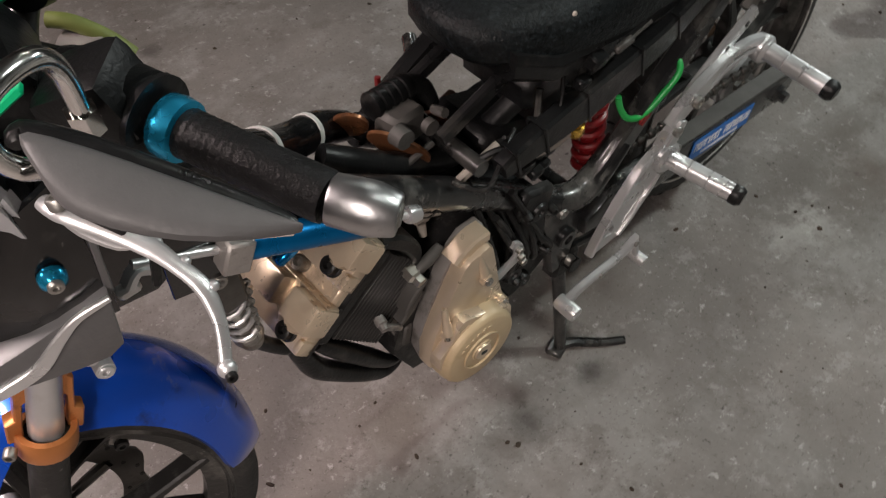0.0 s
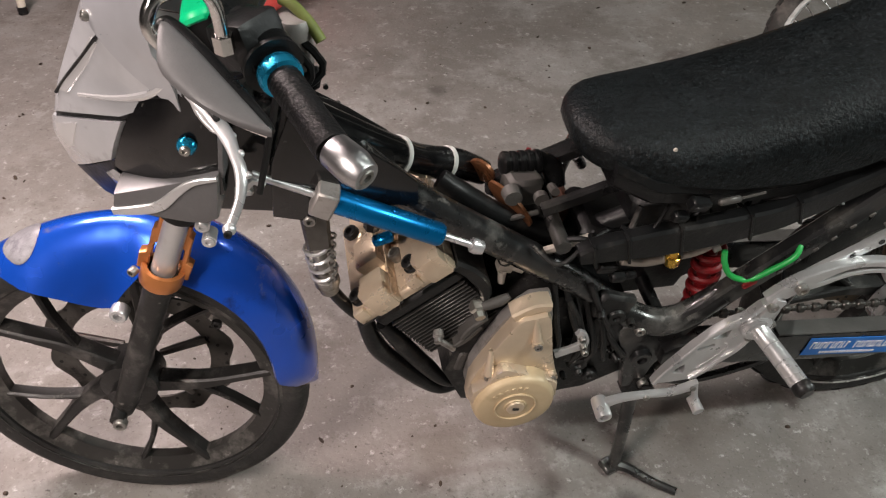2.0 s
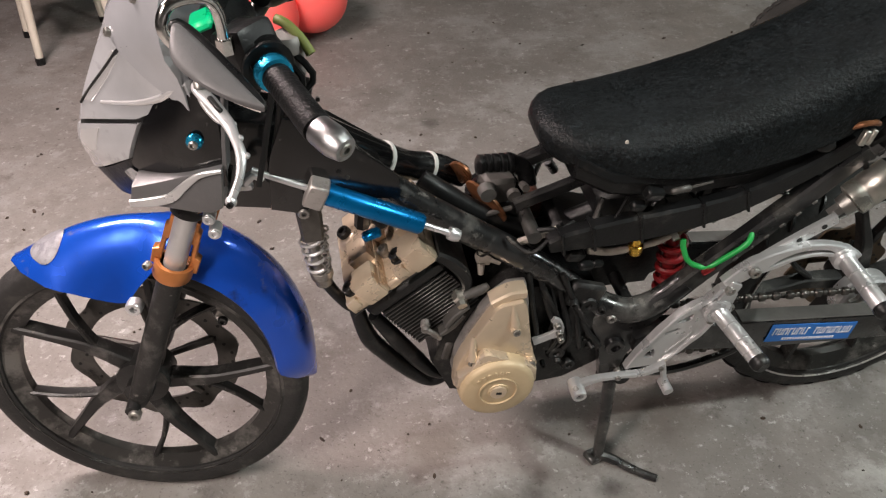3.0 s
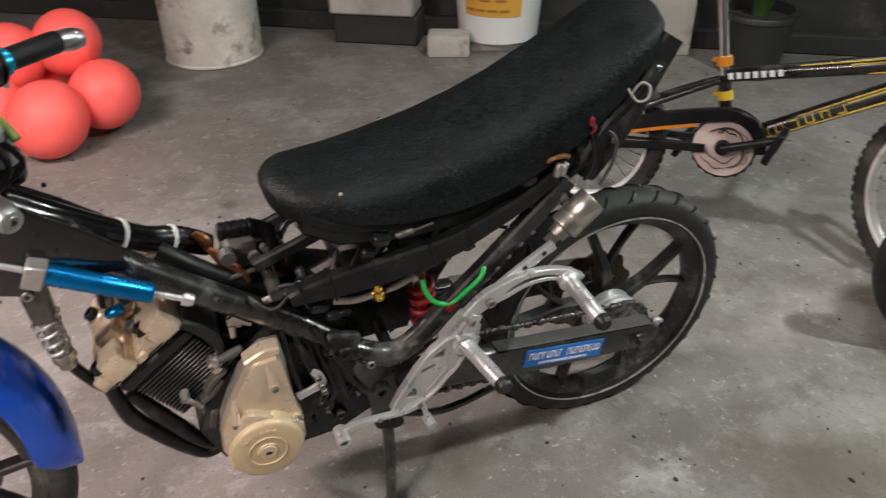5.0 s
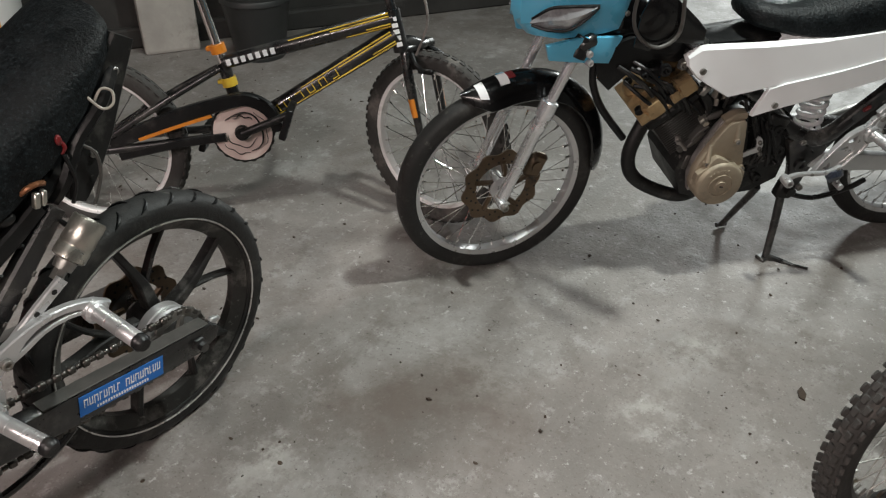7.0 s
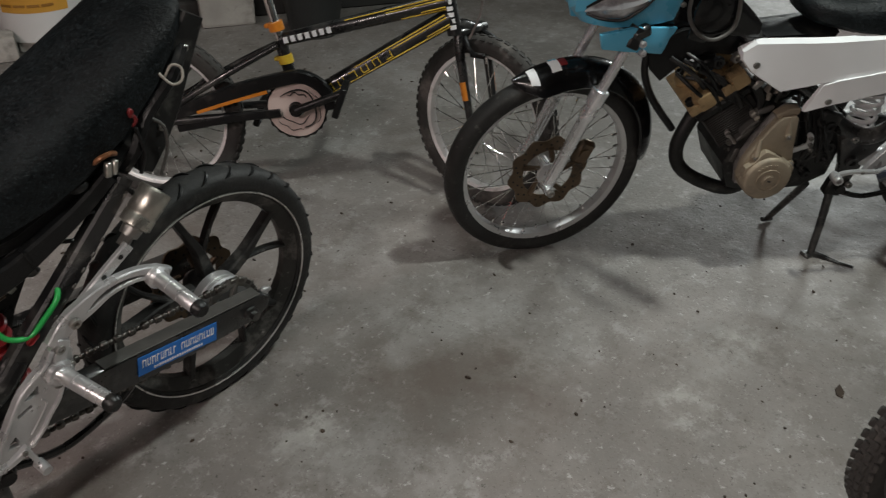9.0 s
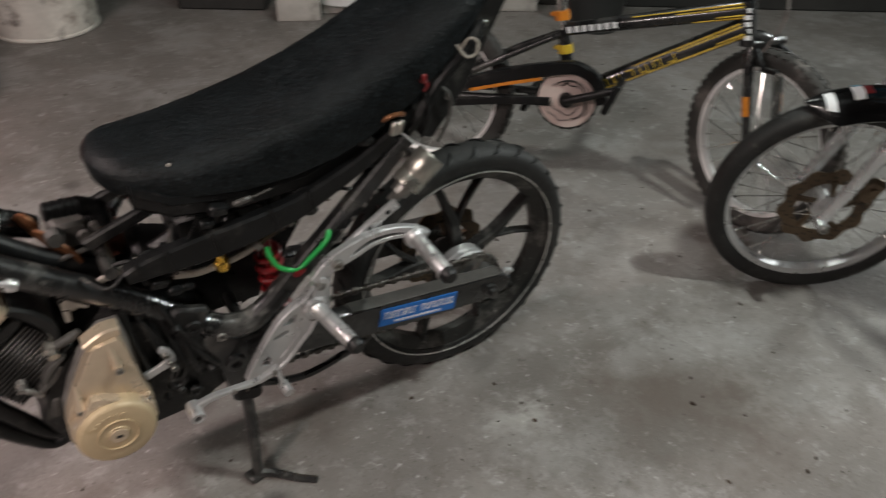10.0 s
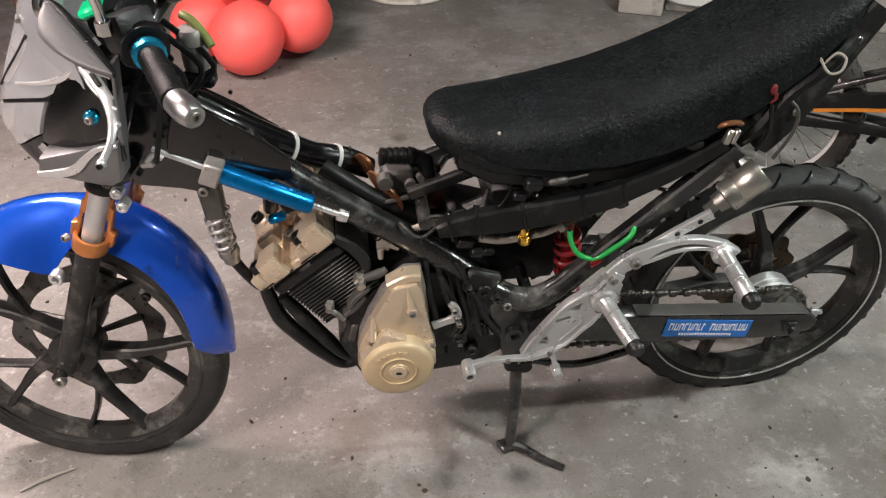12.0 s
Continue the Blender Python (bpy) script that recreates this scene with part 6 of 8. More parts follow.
        bolt(bm, (0.213, s * 0.101, 0.790), (0, s, 0), 0.0055, 0.004)
        part("washer_bolt", bm, STEEL, wash)
        bm = B()
        strap(bm, [(0.2545, 0.862), (0.246, 0.805), (0.238, 0.745)], [0.004, 0.005, 0.006], min(s * 0.066, s * 0.088), max(s * 0.066, s * 0.088), 3, 0.001)
        part("panel_edge", bm, MATGREY, root, "grey rear panel edge", M)
        # grey arrow trim below
        bm = B()
        prism(bm, [(0.1195, 0.702), (0.127, 0.727), (0.170, 0.737), (0.211, 0.7475), (0.237, 0.753), (0.228, 0.694), (0.215, 0.686), (0.194, 0.688), (0.150, 0.698)], min(s * 0.055, s * 0.096), max(s * 0.055, s * 0.096), 0.004)
        chin = part("chin_trim", bm, MATGREY, root, "grey arrow-shaped chin trim", M)
        bm = B()
        strap(bm, [(0.121, 0.704), (0.150, 0.7065), (0.172, 0.713), (0.192, 0.731), (0.211, 0.7445), (0.236, 0.750)], [0.009, 0.013, 0.013, 0.010, 0.007, 0.005], min(s * 0.094, s * 0.0985), max(s * 0.094, s * 0.0985), 4, 0.001)
        part("chin_edge", bm, SILVER, chin, "bright bevelled edge")
    band("visor_sticker", lambda u: 0.925 + 0.05 * u, lambda u: 0.975 + 0.03 * u, -0.42, -0.22, STICKER, "faded blue sticker", 4, 3, 0.0, 0.0052)
    # bars, grips, switches, levers
    for s in (-1, 1):
        g0, g1, g2 = Vector((0.318, s * 0.123, 0.893)), Vector((0.371, s * 0.212, 0.883)), Vector((0.400, s * 0.240, 0.877))
        d = (g1 - g0)
        bm = B()
        tube(bm, [(0.255, 0, 0.83), (0.262, s * 0.05, 0.86), (0.288, s * 0.085, 0.888), tuple(g0), tuple(g1)], 0.011, 12)
        bar = part("handlebar", bm, BLACK, root, "black swept-back handlebar", M)
        bm = B()
        prof = [(0, 0.0), (0.0157, 0.0)]
        for k in range(9):
            prof += [(0.0156, 0.05 + 0.05 * k), (0.0152, 0.06 + 0.05 * k), (0.0152, 0.085 + 0.05 * k)]
        prof += [(0.0158, 0.52), (0.0153, 0.55), (0.0158, 0.97), (0.015, 1.0), (0, 1.0)]
        lathe(bm, prof, g0, g1, 20)
        grip = part("grip", bm, GRIP, root, "black ribbed rubber grip", M)
        bm = B()
        lathe(bm, [(0.014, -0.06), (0.019, -0.05), (0.020, 0.02), (0.019, 0.08), (0.014, 0.09)], g0, g1, 24, True)
        part("blue_ring", bm, CYANBRIGHT, grip, "blue anodised grip ring")
        bm = B()
        lathe(bm, [(0, 0), (0.0140, 0.0), (0.0150, 0.04), (0.0158, 0.50), (0.0158, 0.62), (0.0128, 0.93), (0.0118, 0.96), (0.0075, 0.96), (0.0065, 0.84), (0, 0.84)], g1, g2, 28)
        part("bar_end", bm, STEELBRIGHT, grip, "silver bar-end weight")
        bm = B()
        bolt(bm, g1.lerp(g2, 0.85), g2 - g1, 0.0075, 0.006)
        part("bar_end_bolt", bm, STEEL, grip)
        bm = B()
        q = g0 - d * 0.22
        lathe(bm, [(0, -0.55), (0.020, -0.55), (0.025, -0.4), (0.025, -0.22), (0.0225, -0.2), (0.0225, -0.15), (0.0265, -0.12), (0.0265, 0.02), (0.024, 0.03), (0.024, 0.07), (0.0275, 0.08), (0.0275, 0.12), (0, 0.12)], q, q + d, 24)
        box(bm, (0.05, 0.05, 0.045), pose(q.x - 0.018, q.y - s * 0.012, q.z + 0.012, 0, -20, s * 35), 0.010, 2)
        sw = part("switch_housing", bm, PLASTIC, root, "black switch housing", M)
        bm = B()
        line = [(0.236, s * 0.118, 0.876), (0.2444, s * 0.133, 0.877), (0.2605, s * 0.150, 0.8695), (0.2751, s * 0.167, 0.861), (0.2839, s * 0.184, 0.856), (0.2917, s * 0.201, 0.847), (0.291, s * 0.218, 0.832), (0.2833, s * 0.235, 0.8165)]
        tube(bm, line, [0.005, 0.0082, 0.0076, 0.0070, 0.0052, 0.0056, 0.0043, 0.0040], 12, 5, 0.55)
        tube(bm, [line[1], (0.249, s * 0.142, 0.866), (0.262, s * 0.154, 0.856), (0.270, s * 0.158, 0.8545)], [0.0055, 0.0045, 0.0035, 0.0015], 8, 3, 0.7)
        ball(bm, (0.2833, s * 0.236, 0.816), 0.0058, (1, 1, 1), 14, 10)
        for k in (3, 4, 5):
            ball(bm, Vector(line[k]) + Vector((0.005, 0, -0.002)), 0.0042, (1, 1, 0.8), 10, 6)
        lv = part("hand_lever", bm, SILVER, root, "curved silver hand lever", M)
        bm = B()
        box(bm, (0.022, 0.0055, 0.004), pose(0.262, s * 0.1525, 0.8735, s * -8, 26, s * 47), 0.0015)
        part("lever_slot", bm, ENGINE, lv, "dark slot")
        bm = B()
        bolt(bm, (0.2444, s * 0.133, 0.882), (0, s * -0.3, 1), 0.0062, 0.006)
        part("lever_pivot", bm, STEEL, lv, "dark pivot bolt")
        bm = B()
        bolt(bm, (0.2833, s * 0.2415, 0.816), (0, s, 0.3), 0.0035, 0.003)
        part("lever_eye", bm, ENGINE, lv, "dark eye in the ball end")
    # mirror, near side only
    bm = B()
    inner, tip = Vector((0.2135, -0.243, 0.970)), Vector((0.288, -0.320, 0.9395))
    wide = Vector((0.06, 0.96, 0.26)).normalized()
    axis = (tip - inner).normalized()
    dome = wide.cross(axis).normalized()
    if dome.z < 0:
        dome = -dome
    span = (tip - inner).length
    shape = ((0.0, 0.60), (0.015, 0.80), (0.06, 0.95), (0.15, 1.0), (0.28, 0.97), (0.42, 0.87), (0.57, 0.70), (0.72, 0.50), (0.86, 0.28), (0.96, 0.12), (1.0, 0.04))
    secs, lip = [], []
    for t, q in shape:
        c = inner + axis * (span * t) - wide * (0.004 * math.sin(math.pi * t))
        hw = 0.0255 * q
        th = 0.003 + 0.005 * q
        secs.append([c + wide * (hw * math.cos(math.pi * k / 10)) + dome * (th * math.sin(math.pi * k / 10) ** 0.7) for k in range(11)] + [c - wide * (hw * 0.9) - dome * 0.003, c + wide * (hw * 0.9) - dome * 0.003])
        lip.append(c + wide * (hw + 0.003) - dome * 0.004)
    loft(bm, secs)
    mirror = part("mirror_shell", bm, MIRRORGREY, root, "satin grey mirror shell")
    bm = B()
    tube(bm, lip, [0.004, 0.0075, 0.008, 0.008, 0.0075, 0.006, 0.003], 10, 3, 0.9)
    part("mirror_rim", bm, PLASTIC, mirror, "black mirror rim")
    bm = B()
    secs = []
    for t, q in shape[1:-1]:
        c = inner + axis * (span * t) - wide * (0.004 * math.sin(math.pi * t)) - dome * 0.0035
        secs.append([c + wide * (0.019 * q), c - wide * (0.019 * q), c - wide * (0.019 * q) - dome * 0.002, c + wide * (0.019 * q) - dome * 0.002])
    loft(bm, secs)
    part("mirror_glass", bm, CHROME, mirror, "mirror glass")
    bm = B()
    tube(bm, [(0.260, -0.190, 0.958), (0.244, -0.176, 0.950), (0.236, -0.176, 0.968), (0.245, -0.168, 0.986), (0.268, -0.150, 0.984), (0.277, -0.137, 0.965), (0.277, -0.130, 0.928)], 0.0058, 12)
    lathe(bm, [(0, 0), (0.009, 0), (0.009, 1), (0, 1)], (0.277, -0.130, 0.934), (0.277, -0.129, 0.918), 6)
    part("mirror_stem", bm, CHROME, root, "bent chrome mirror stem", M)
    # gauges, reservoir, cables
    bm = B()
    box(bm, (0.05, 0.10, 0.05), pose(0.245, 0.0, 0.885, 0, -25, 0), 0.014, 2)
    box(bm, (0.04, 0.09, 0.03), pose(0.262, 0.0, 0.845, 0, -25, 0), 0.01)
    part("gauge", bm, PLASTIC, root, "black instrument housing", M)
    bm = B()
    box(bm, (0.026, 0.035, 0.012), pose(0.242, -0.075, 0.925, 0, -20, 10), 0.004)
    part("green_clip", bm, GLOW_GREEN, root, "bright green plastic clip", M)
    bm = B()
    box(bm, (0.02, 0.02, 0.012), pose(0.265, 0.06, 0.90, 0, -20, 10), 0.004)
    part("green_clip", bm, GLOW_GREEN, root, "bright green plastic clip", M)
    bm = B()
    lathe(bm, [(0, 0), (0.017, 0), (0.019, 0.1), (0.019, 0.62), (0.021, 0.66), (0.021, 0.9), (0.017, 1.0), (0, 1.0)], (0.300, 0.075, 0.775), (0.300, 0.075, 0.835), 18)
    part("brake_reservoir", bm, CASE, root, "cloudy brake fluid reservoir", M)
    bm = B()
    box(bm, (0.045, 0.03, 0.022), pose(0.302, 0.072, 0.762, 0, 10, 0), 0.006)
    part("master_cylinder", bm, PLASTIC, root, "black master cylinder", M)
    bm = B()
    tube(bm, [(0.285, 0.095, 0.845), (0.30, 0.085, 0.842), (0.318, 0.07, 0.83), (0.33, 0.06, 0.815)], 0.0065, 10)
    part("lime_sleeve", bm, LIME, root, "lime-green ribbed cable sleeve", M)
    for k, y in enumerate((-0.05, -0.02, 0.04, 0.07)):
        bm = B()
        tube(bm, [(0.25, y, 0.86), (0.30 + 0.01 * k, y * 0.8, 0.82 - 0.01 * k), (0.29, y * 0.5, 0.75), (0.27, y * 0.4, 0.68)], 0.0045, 6)
        part("control_cable", bm, PLASTIC, root, "black control cable", M)
    bm = B()
    tube(bm, [(0.305, -0.085, 0.90), (0.302, -0.07, 0.84), (0.285, -0.06, 0.77), (0.268, -0.065, 0.705)], 0.004, 6)
    part("control_cable", bm, PLASTIC, root, "black control cable", M)


main_motorcycle()


def white_motorcycle():
    m = pose(2.169, -0.229, 0, 5.66, 0, -43.8)
    root = thing("motorcycle", m, "white and sky-blue underbone motorcycle with wire-spoked wheels on its side stand", "motorcycle", "parked motorcycles")
    steer = pose(0, 0, 0, 0, 0, 8.8)
    fw = steer @ Matrix.Translation((0, 0, RT))
    rear = Matrix.Translation((1.21, 0, RT))
    for mm in (fw, rear):
        spoked_wheel(root, mm, RT, 0.2255, 0.030, RUBBER, SILVER, 36, 0.032, None, "black road tyre", 0.019)
    bm = B()
    box(bm, (0.05, 0.024, 0.07), pose(0.088, -0.030, 0.315, 0, 25, 0), 0.010)
    rod(bm, (0.088, -0.04, 0.315), (0.088, -0.046, 0.315), 0.014, None, 14)
    part("brake_caliper", bm, RUSTDISC, root, "brown dusty brake caliper", steer)
    brake_disc(root, fw, 0.102, -0.028, "brake_disc", RUSTDISC)
    before = set(root.children)
    engine(root, DULLGOLD, HEADGOLD, CASE, DULLGOLD)
    for ob in root.children:
        if ob not in before:
            ob.matrix_basis = Matrix.Translation((-0.035, 0, 0.006)) @ ob.matrix_basis
    main_frame(root, BLACK)
    rear_sets(root, SILVER)
    before = set(root.children)
    side_stand(root)
    for ob in root.children:
        if ob not in before:
            ob.matrix_basis = Matrix.Translation((-0.028, 0, 0)) @ ob.matrix_basis
    fork(root, steer @ Matrix.Translation((-0.033, 0, 0)), None, FORKSILVER, FORKSILVER, None, 0.078, (0.118, 0.518), 0.8)
    fender(root, fw, GLOSSBLACK, -4, 113, 0.283, 0.032, 0.055, "glossy black front fender with stickers", 0.0, None, ((0.90, 0.935, -0.75, 0.1, INK, "white sticker with dark print"), (0.80, 0.84, -0.5, 0.2, INK, "white sticker"), (0.77, 0.80, -0.3, 0.2, RED, "red sticker"), (0.80, 0.825, 0.22, 0.5, SKY, "blue sticker")))
    seat(root, VINYL, 0.012, -0.085)
    # blue cowl in side view, narrowing to the front
    bm = B()
    secs = []
    for x, z0, z1, w in ((0.014, 0.69, 0.735, 0.03), (0.045, 0.655, 0.80, 0.062), (0.09, 0.650, 0.875, 0.085), (0.15, 0.652, 0.93, 0.098), (0.20, 0.655, 0.955, 0.10), (0.232, 0.660, 0.97, 0.099), (0.245, 0.692, 0.975, 0.098), (0.265, 0.735, 0.98, 0.09), (0.288, 0.78, 0.985, 0.08)):
        secs.append([(x, -w, (z0 + z1) / 2 - 0.02), (x, -w * 0.8, z0 + 0.015), (x, 0, z0), (x, w * 0.8, z0 + 0.015), (x, w, (z0 + z1) / 2 - 0.02), (x, w * 0.9, (z0 + z1) / 2 + 0.04), (x, w * 0.6, z1 - 0.01), (x, 0, z1), (x, -w * 0.6, z1 - 0.01), (x, -w * 0.9, (z0 + z1) / 2 + 0.04)])
    loft(bm, secs)
    cowl = part("front_cowl", bm, SKY, root, "sky-blue front cowl", steer)
    for s in (-1, 1):
        bm = B()
        secs = []
        for x, z, h, y in ((0.030, 0.704, 0.006, 0.050), (0.056, 0.718, 0.022, 0.078), (0.095, 0.723, 0.024, 0.097), (0.130, 0.734, 0.014, 0.104), (0.156, 0.745, 0.003, 0.106)):
            secs.append([(x, s * y, z - h), (x - 0.008, s * (y + 0.008), z), (x, s * y, z + h), (x + 0.012, s * (y - 0.01), z)])
        loft(bm, secs)
        hl = part("headlight", bm, LENS, cowl, "clear grey headlight glass")
        bm = B()
        tube(bm, [(0.030, s * 0.052, 0.697), (0.056, s * 0.080, 0.694), (0.095, s * 0.099, 0.697), (0.130, s * 0.106, 0.719), (0.158, s * 0.107, 0.744)], 0.0035, 6)
        tube(bm, [(0.030, s * 0.052, 0.711), (0.056, s * 0.080, 0.742), (0.095, s * 0.098, 0.749), (0.158, s * 0.107, 0.747)], 0.0035, 6)
        part("lamp_edge", bm, PLASTIC, hl, "black lamp edge")
        bm = B()
        prism(bm, [(0.050, 0.664), (0.061, 0.628), (0.120, 0.616), (0.211, 0.601), (0.238, 0.662), (0.140, 0.672)], min(s * 0.083, s * 0.095), max(s * 0.083, s * 0.095), 0.003)
        skirt = part("cowl_skirt", bm, SKY, cowl, "pointed sky-blue lower skirt")
        bm = B()
        bolt(bm, (0.2357, s * 0.098, 0.7184), (0, s, 0), 0.006, 0.004)
        part("cowl_bolt", bm, STEEL, cowl)
        bm = B()
        prism(bm, [(0.185, 0.625), (0.27, 0.66), (0.42, 0.645), (0.44, 0.60), (0.385, 0.592), (0.33, 0.602), (0.275, 0.57), (0.235, 0.53), (0.205, 0.56)], min(s * 0.045, s * 0.060), max(s * 0.045, s * 0.060), 0.006)
        part("leg_shield", bm, PLASTIC, root, "black inner leg shield")
        # white side panels
        bm = B()
        secs = []
        for x, z0, z1, y in ((0.398, 0.60, 0.619, 0.108), (0.422, 0.574, 0.642, 0.116), (0.504, 0.524, 0.644, 0.122), (0.56, 0.537, 0.645, 0.127), (0.615, 0.55, 0.647, 0.130), (0.708, 0.565, 0.652, 0.132), (0.876, 0.60, 0.668, 0.13), (1.0, 0.64, 0.70, 0.125), (1.2, 0.71, 0.765, 0.11), (1.3, 0.74, 0.79, 0.09))[0 if s < 0 else 5:]:
            secs.append([(x, s * (y - 0.012), z0), (x, s * y, z0 + 0.004), (x, s * (y - 0.008), z1), (x, s * (y - 0.03), z1 + 0.004), (x, s * (y - 0.04), z1 - 0.004)])
        loft(bm, secs)
        pan = part("side_panel", bm, WHITE, root, "glossy white side panel")
        bm = B()
        secs = []
        for x, z0, z1, y in ((0.577, 0.471, 0.480, 0.128), (0.60, 0.482, 0.545, 0.134), (0.636, 0.494, 0.558, 0.138), (0.765, 0.522, 0.580, 0.138), (0.915, 0.556, 0.612, 0.134), (1.1, 0.62, 0.668, 0.122), (1.25, 0.68, 0.72, 0.106)):
            secs.append([(x, s * (y - 0.012), z0), (x, s * y, z0 + 0.003), (x, s * (y - 0.002), z1), (x, s * (y - 0.014), z1)])
        loft(bm, secs)
        part("lower_panel", bm, WHITE, pan, "white lower panel")
        for x, z, y in ((0.428, 0.595, 0.117), (0.622, 0.505, 0.136)):
            bm = B()
            bolt(bm, (x, s * y, z), (0, s, 0), 0.008, 0.004)
            part("panel_bolt", bm, STEEL, pan)
    bm = B()
    secs = []
    for x, z, w in ((0.635, 0.635, 0.06), (0.66, 0.664, 0.095), (0.73, 0.668, 0.11), (0.9, 0.675, 0.115), (1.1, 0.735, 0.11)):
        secs.append([(x, -w, z), (x, 0, z + 0.02), (x, w, z), (x, w, z - 0.02), (x, -w, z - 0.02)])
    loft(bm, secs)
    part("tail_panel", bm, WHITE, root, "white tail panel under the seat")
    bm = B()
    secs = []
    for x, z, w in ((0.32, 0.63, 0.03), (0.40, 0.628, 0.045), (0.50, 0.632, 0.05), (0.64, 0.642, 0.06)):
        secs.append([(x, -w, z), (x, 0, z + 0.015), (x, w, z), (x, w, z - 0.03), (x, -w, z - 0.03)])
    loft(bm, secs)
    part("centre_cover", bm, PLASTIC, root, "black centre cover")
    bm = B()
    tube(bm, [(0.345, -0.045, 0.43), (0.318, -0.055, 0.35), (0.338, -0.06, 0.285), (0.415, -0.058, 0.232), (0.50, -0.05, 0.205), (0.62, 0.03, 0.19), (0.85, 0.11, 0.22)], 0.018, 12)
    part("exhaust_pipe", bm, ENGINE, root, "dark exhaust pipe")
    bm = B()
    rod(bm, (0.82, 0.11, 0.23), (1.25, 0.13, 0.33), 0.035, 0.045, 20)
    part("muffler", bm, STEEL, root, "dull steel muffler")
    bm = B()
    tube(bm, [(0.192, -0.05, 0.60), (0.200, -0.045, 0.545), (0.233, -0.042, 0.475), (0.30, -0.045, 0.39)], 0.009, 8)
    part("hose", bm, PLASTIC, root, "black radiator hose")
    bm = B()
    tube(bm, [(0.25, -0.10, 0.80), (0.245, -0.105, 0.72), (0.275, -0.108, 0.672), (0.32, -0.105, 0.655), (0.36, -0.10, 0.685), (0.355, -0.10, 0.76)], 0.0045, 8)
    part("cable", bm, DUSTGREY, root, "grey cable loop")
    rng = random.Random(3)
    for k in range(26):
        x, z = rng.uniform(0.29, 0.46), rng.uniform(0.50, 0.60)
        if k > 12:
            x, z = rng.uniform(0.50, 0.80), rng.uniform(0.32, 0.50)
        bm = B()
        if k % 3:
            bolt(bm, (x, -0.075, z), (rng.uniform(-0.5, 0.5), -1, rng.uniform(-0.2, 0.6)), rng.uniform(0.006, 0.014), rng.uniform(0.008, 0.02))
        else:
            tube(bm, [(x - 0.05, -0.06, z + 0.03), (x, -0.085, z + rng.uniform(0, 0.02)), (x + 0.04, -0.08, z - 0.04)], rng.uniform(0.004, 0.007), 8)
        part("fitting", bm, rng.choice((PLASTIC, ENGINE, ENGINE, STEEL)), root, "oily engine fitting")
    for k in range(22):
        x, z = rng.uniform(0.33, 0.60), rng.uniform(0.50, 0.615)
        bm = B()
        if k % 2:
            box(bm, (rng.uniform(0.02, 0.05), 0.03, rng.uniform(0.02, 0.04)), pose(x, rng.uniform(-0.075, -0.05), z - 0.02 * (x > 0.5), 0, rng.uniform(-50, 50), 0), 0.005)
        else:
            tube(bm, [(x - 0.06, -0.05, z + 0.02), (x - 0.02, -0.085, z + rng.uniform(-0.02, 0.02)), (x + 0.03, -0.08, z - 0.05), (x + 0.05, -0.05, z - 0.10)], rng.uniform(0.003, 0.006), 8)
        part("fitting", bm, PLASTIC if k % 5 else STEEL, root, "oily engine fitting")
    for s in (-1, 1):
        bm = B()
        prism(bm, [(0.79, 0.30), (0.83, 0.335), (1.22, 0.285), (1.25, 0.265), (1.22, 0.245), (0.83, 0.285)], min(s * 0.08, s * 0.108), max(s * 0.08, s * 0.108), 0.004)
        part("swingarm_leg", bm, SILVER if s < 0 else BLACK, root, "swingarm leg")
        bm = B()
        tube(bm, [(0.262, s * 0.05, 0.86), (0.288, s * 0.11, 0.92), (0.33, s * 0.20, 0.93), (0.38, s * 0.31, 0.91)], 0.011, 12)
        bar = part("handlebar", bm, BLACK, root, "black handlebar", steer)
        bm = B()
        rod(bm, (0.34, s * 0.22, 0.927), (0.385, s * 0.32, 0.908), 0.0175, None, 16)
        part("grip", bm, GRIP, bar, "black grip")
        bm = B()
        tube(bm, [(0.30, s * 0.16, 0.935), (0.275, s * 0.23, 0.925), (0.30, s * 0.31, 0.885)], 0.006, 8)
        part("hand_lever", bm, SILVER, bar, "silver hand lever")
    bm = B()
    turns, n = 5.5, 80
    tube(bm, [(0.80 + 0.03 * math.cos(2 * math.pi * turns * k / n), -0.04 + 0.03 * math.sin(2 * math.pi * turns * k / n), 0.36 + 0.13 * k / n) for k in range(n + 1)], 0.006, 8, 1)
    part("shock_spring", bm, WHITE, root, "silver-white coil spring")
    bm = B()
    tube(bm, [(0.79, -0.185, 0.32), (0.805, -0.19, 0.33), (0.82, -0.18, 0.325)], 0.018, 8)
    part("rag", bm, DARKBLUE, root, "dark blue rag on the gear lever")
    bm = B()
    tube(bm, [(0.702, -0.06, 0.215), (0.700, -0.045, 0.180), (0.703, 0.0, 0.100), (0.706, 0.050, 0.008)], [0.010, 0.010, 0.0095, 0.008], 10, 3)
    tube(bm, [(0.690, 0.050, 0.006), (0.706, 0.053, 0.005), (0.722, 0.056, 0.004)], 0.007, 8, 3)
    part("centre_stand", bm, BLACK, root, "black centre stand leg, folded part way")
    bm = B()
    box(bm, (0.10, 0.075, 0.018), pose(0.66, 0.03, 0.752, 0, -8, 20), 0.006)
    wal = tagged(flat_part("wallet", bm, PLASTIC), "dark wallet lying on the motorcycle seat", "wallet")
    wal.matrix_world = m


white_motorcycle()


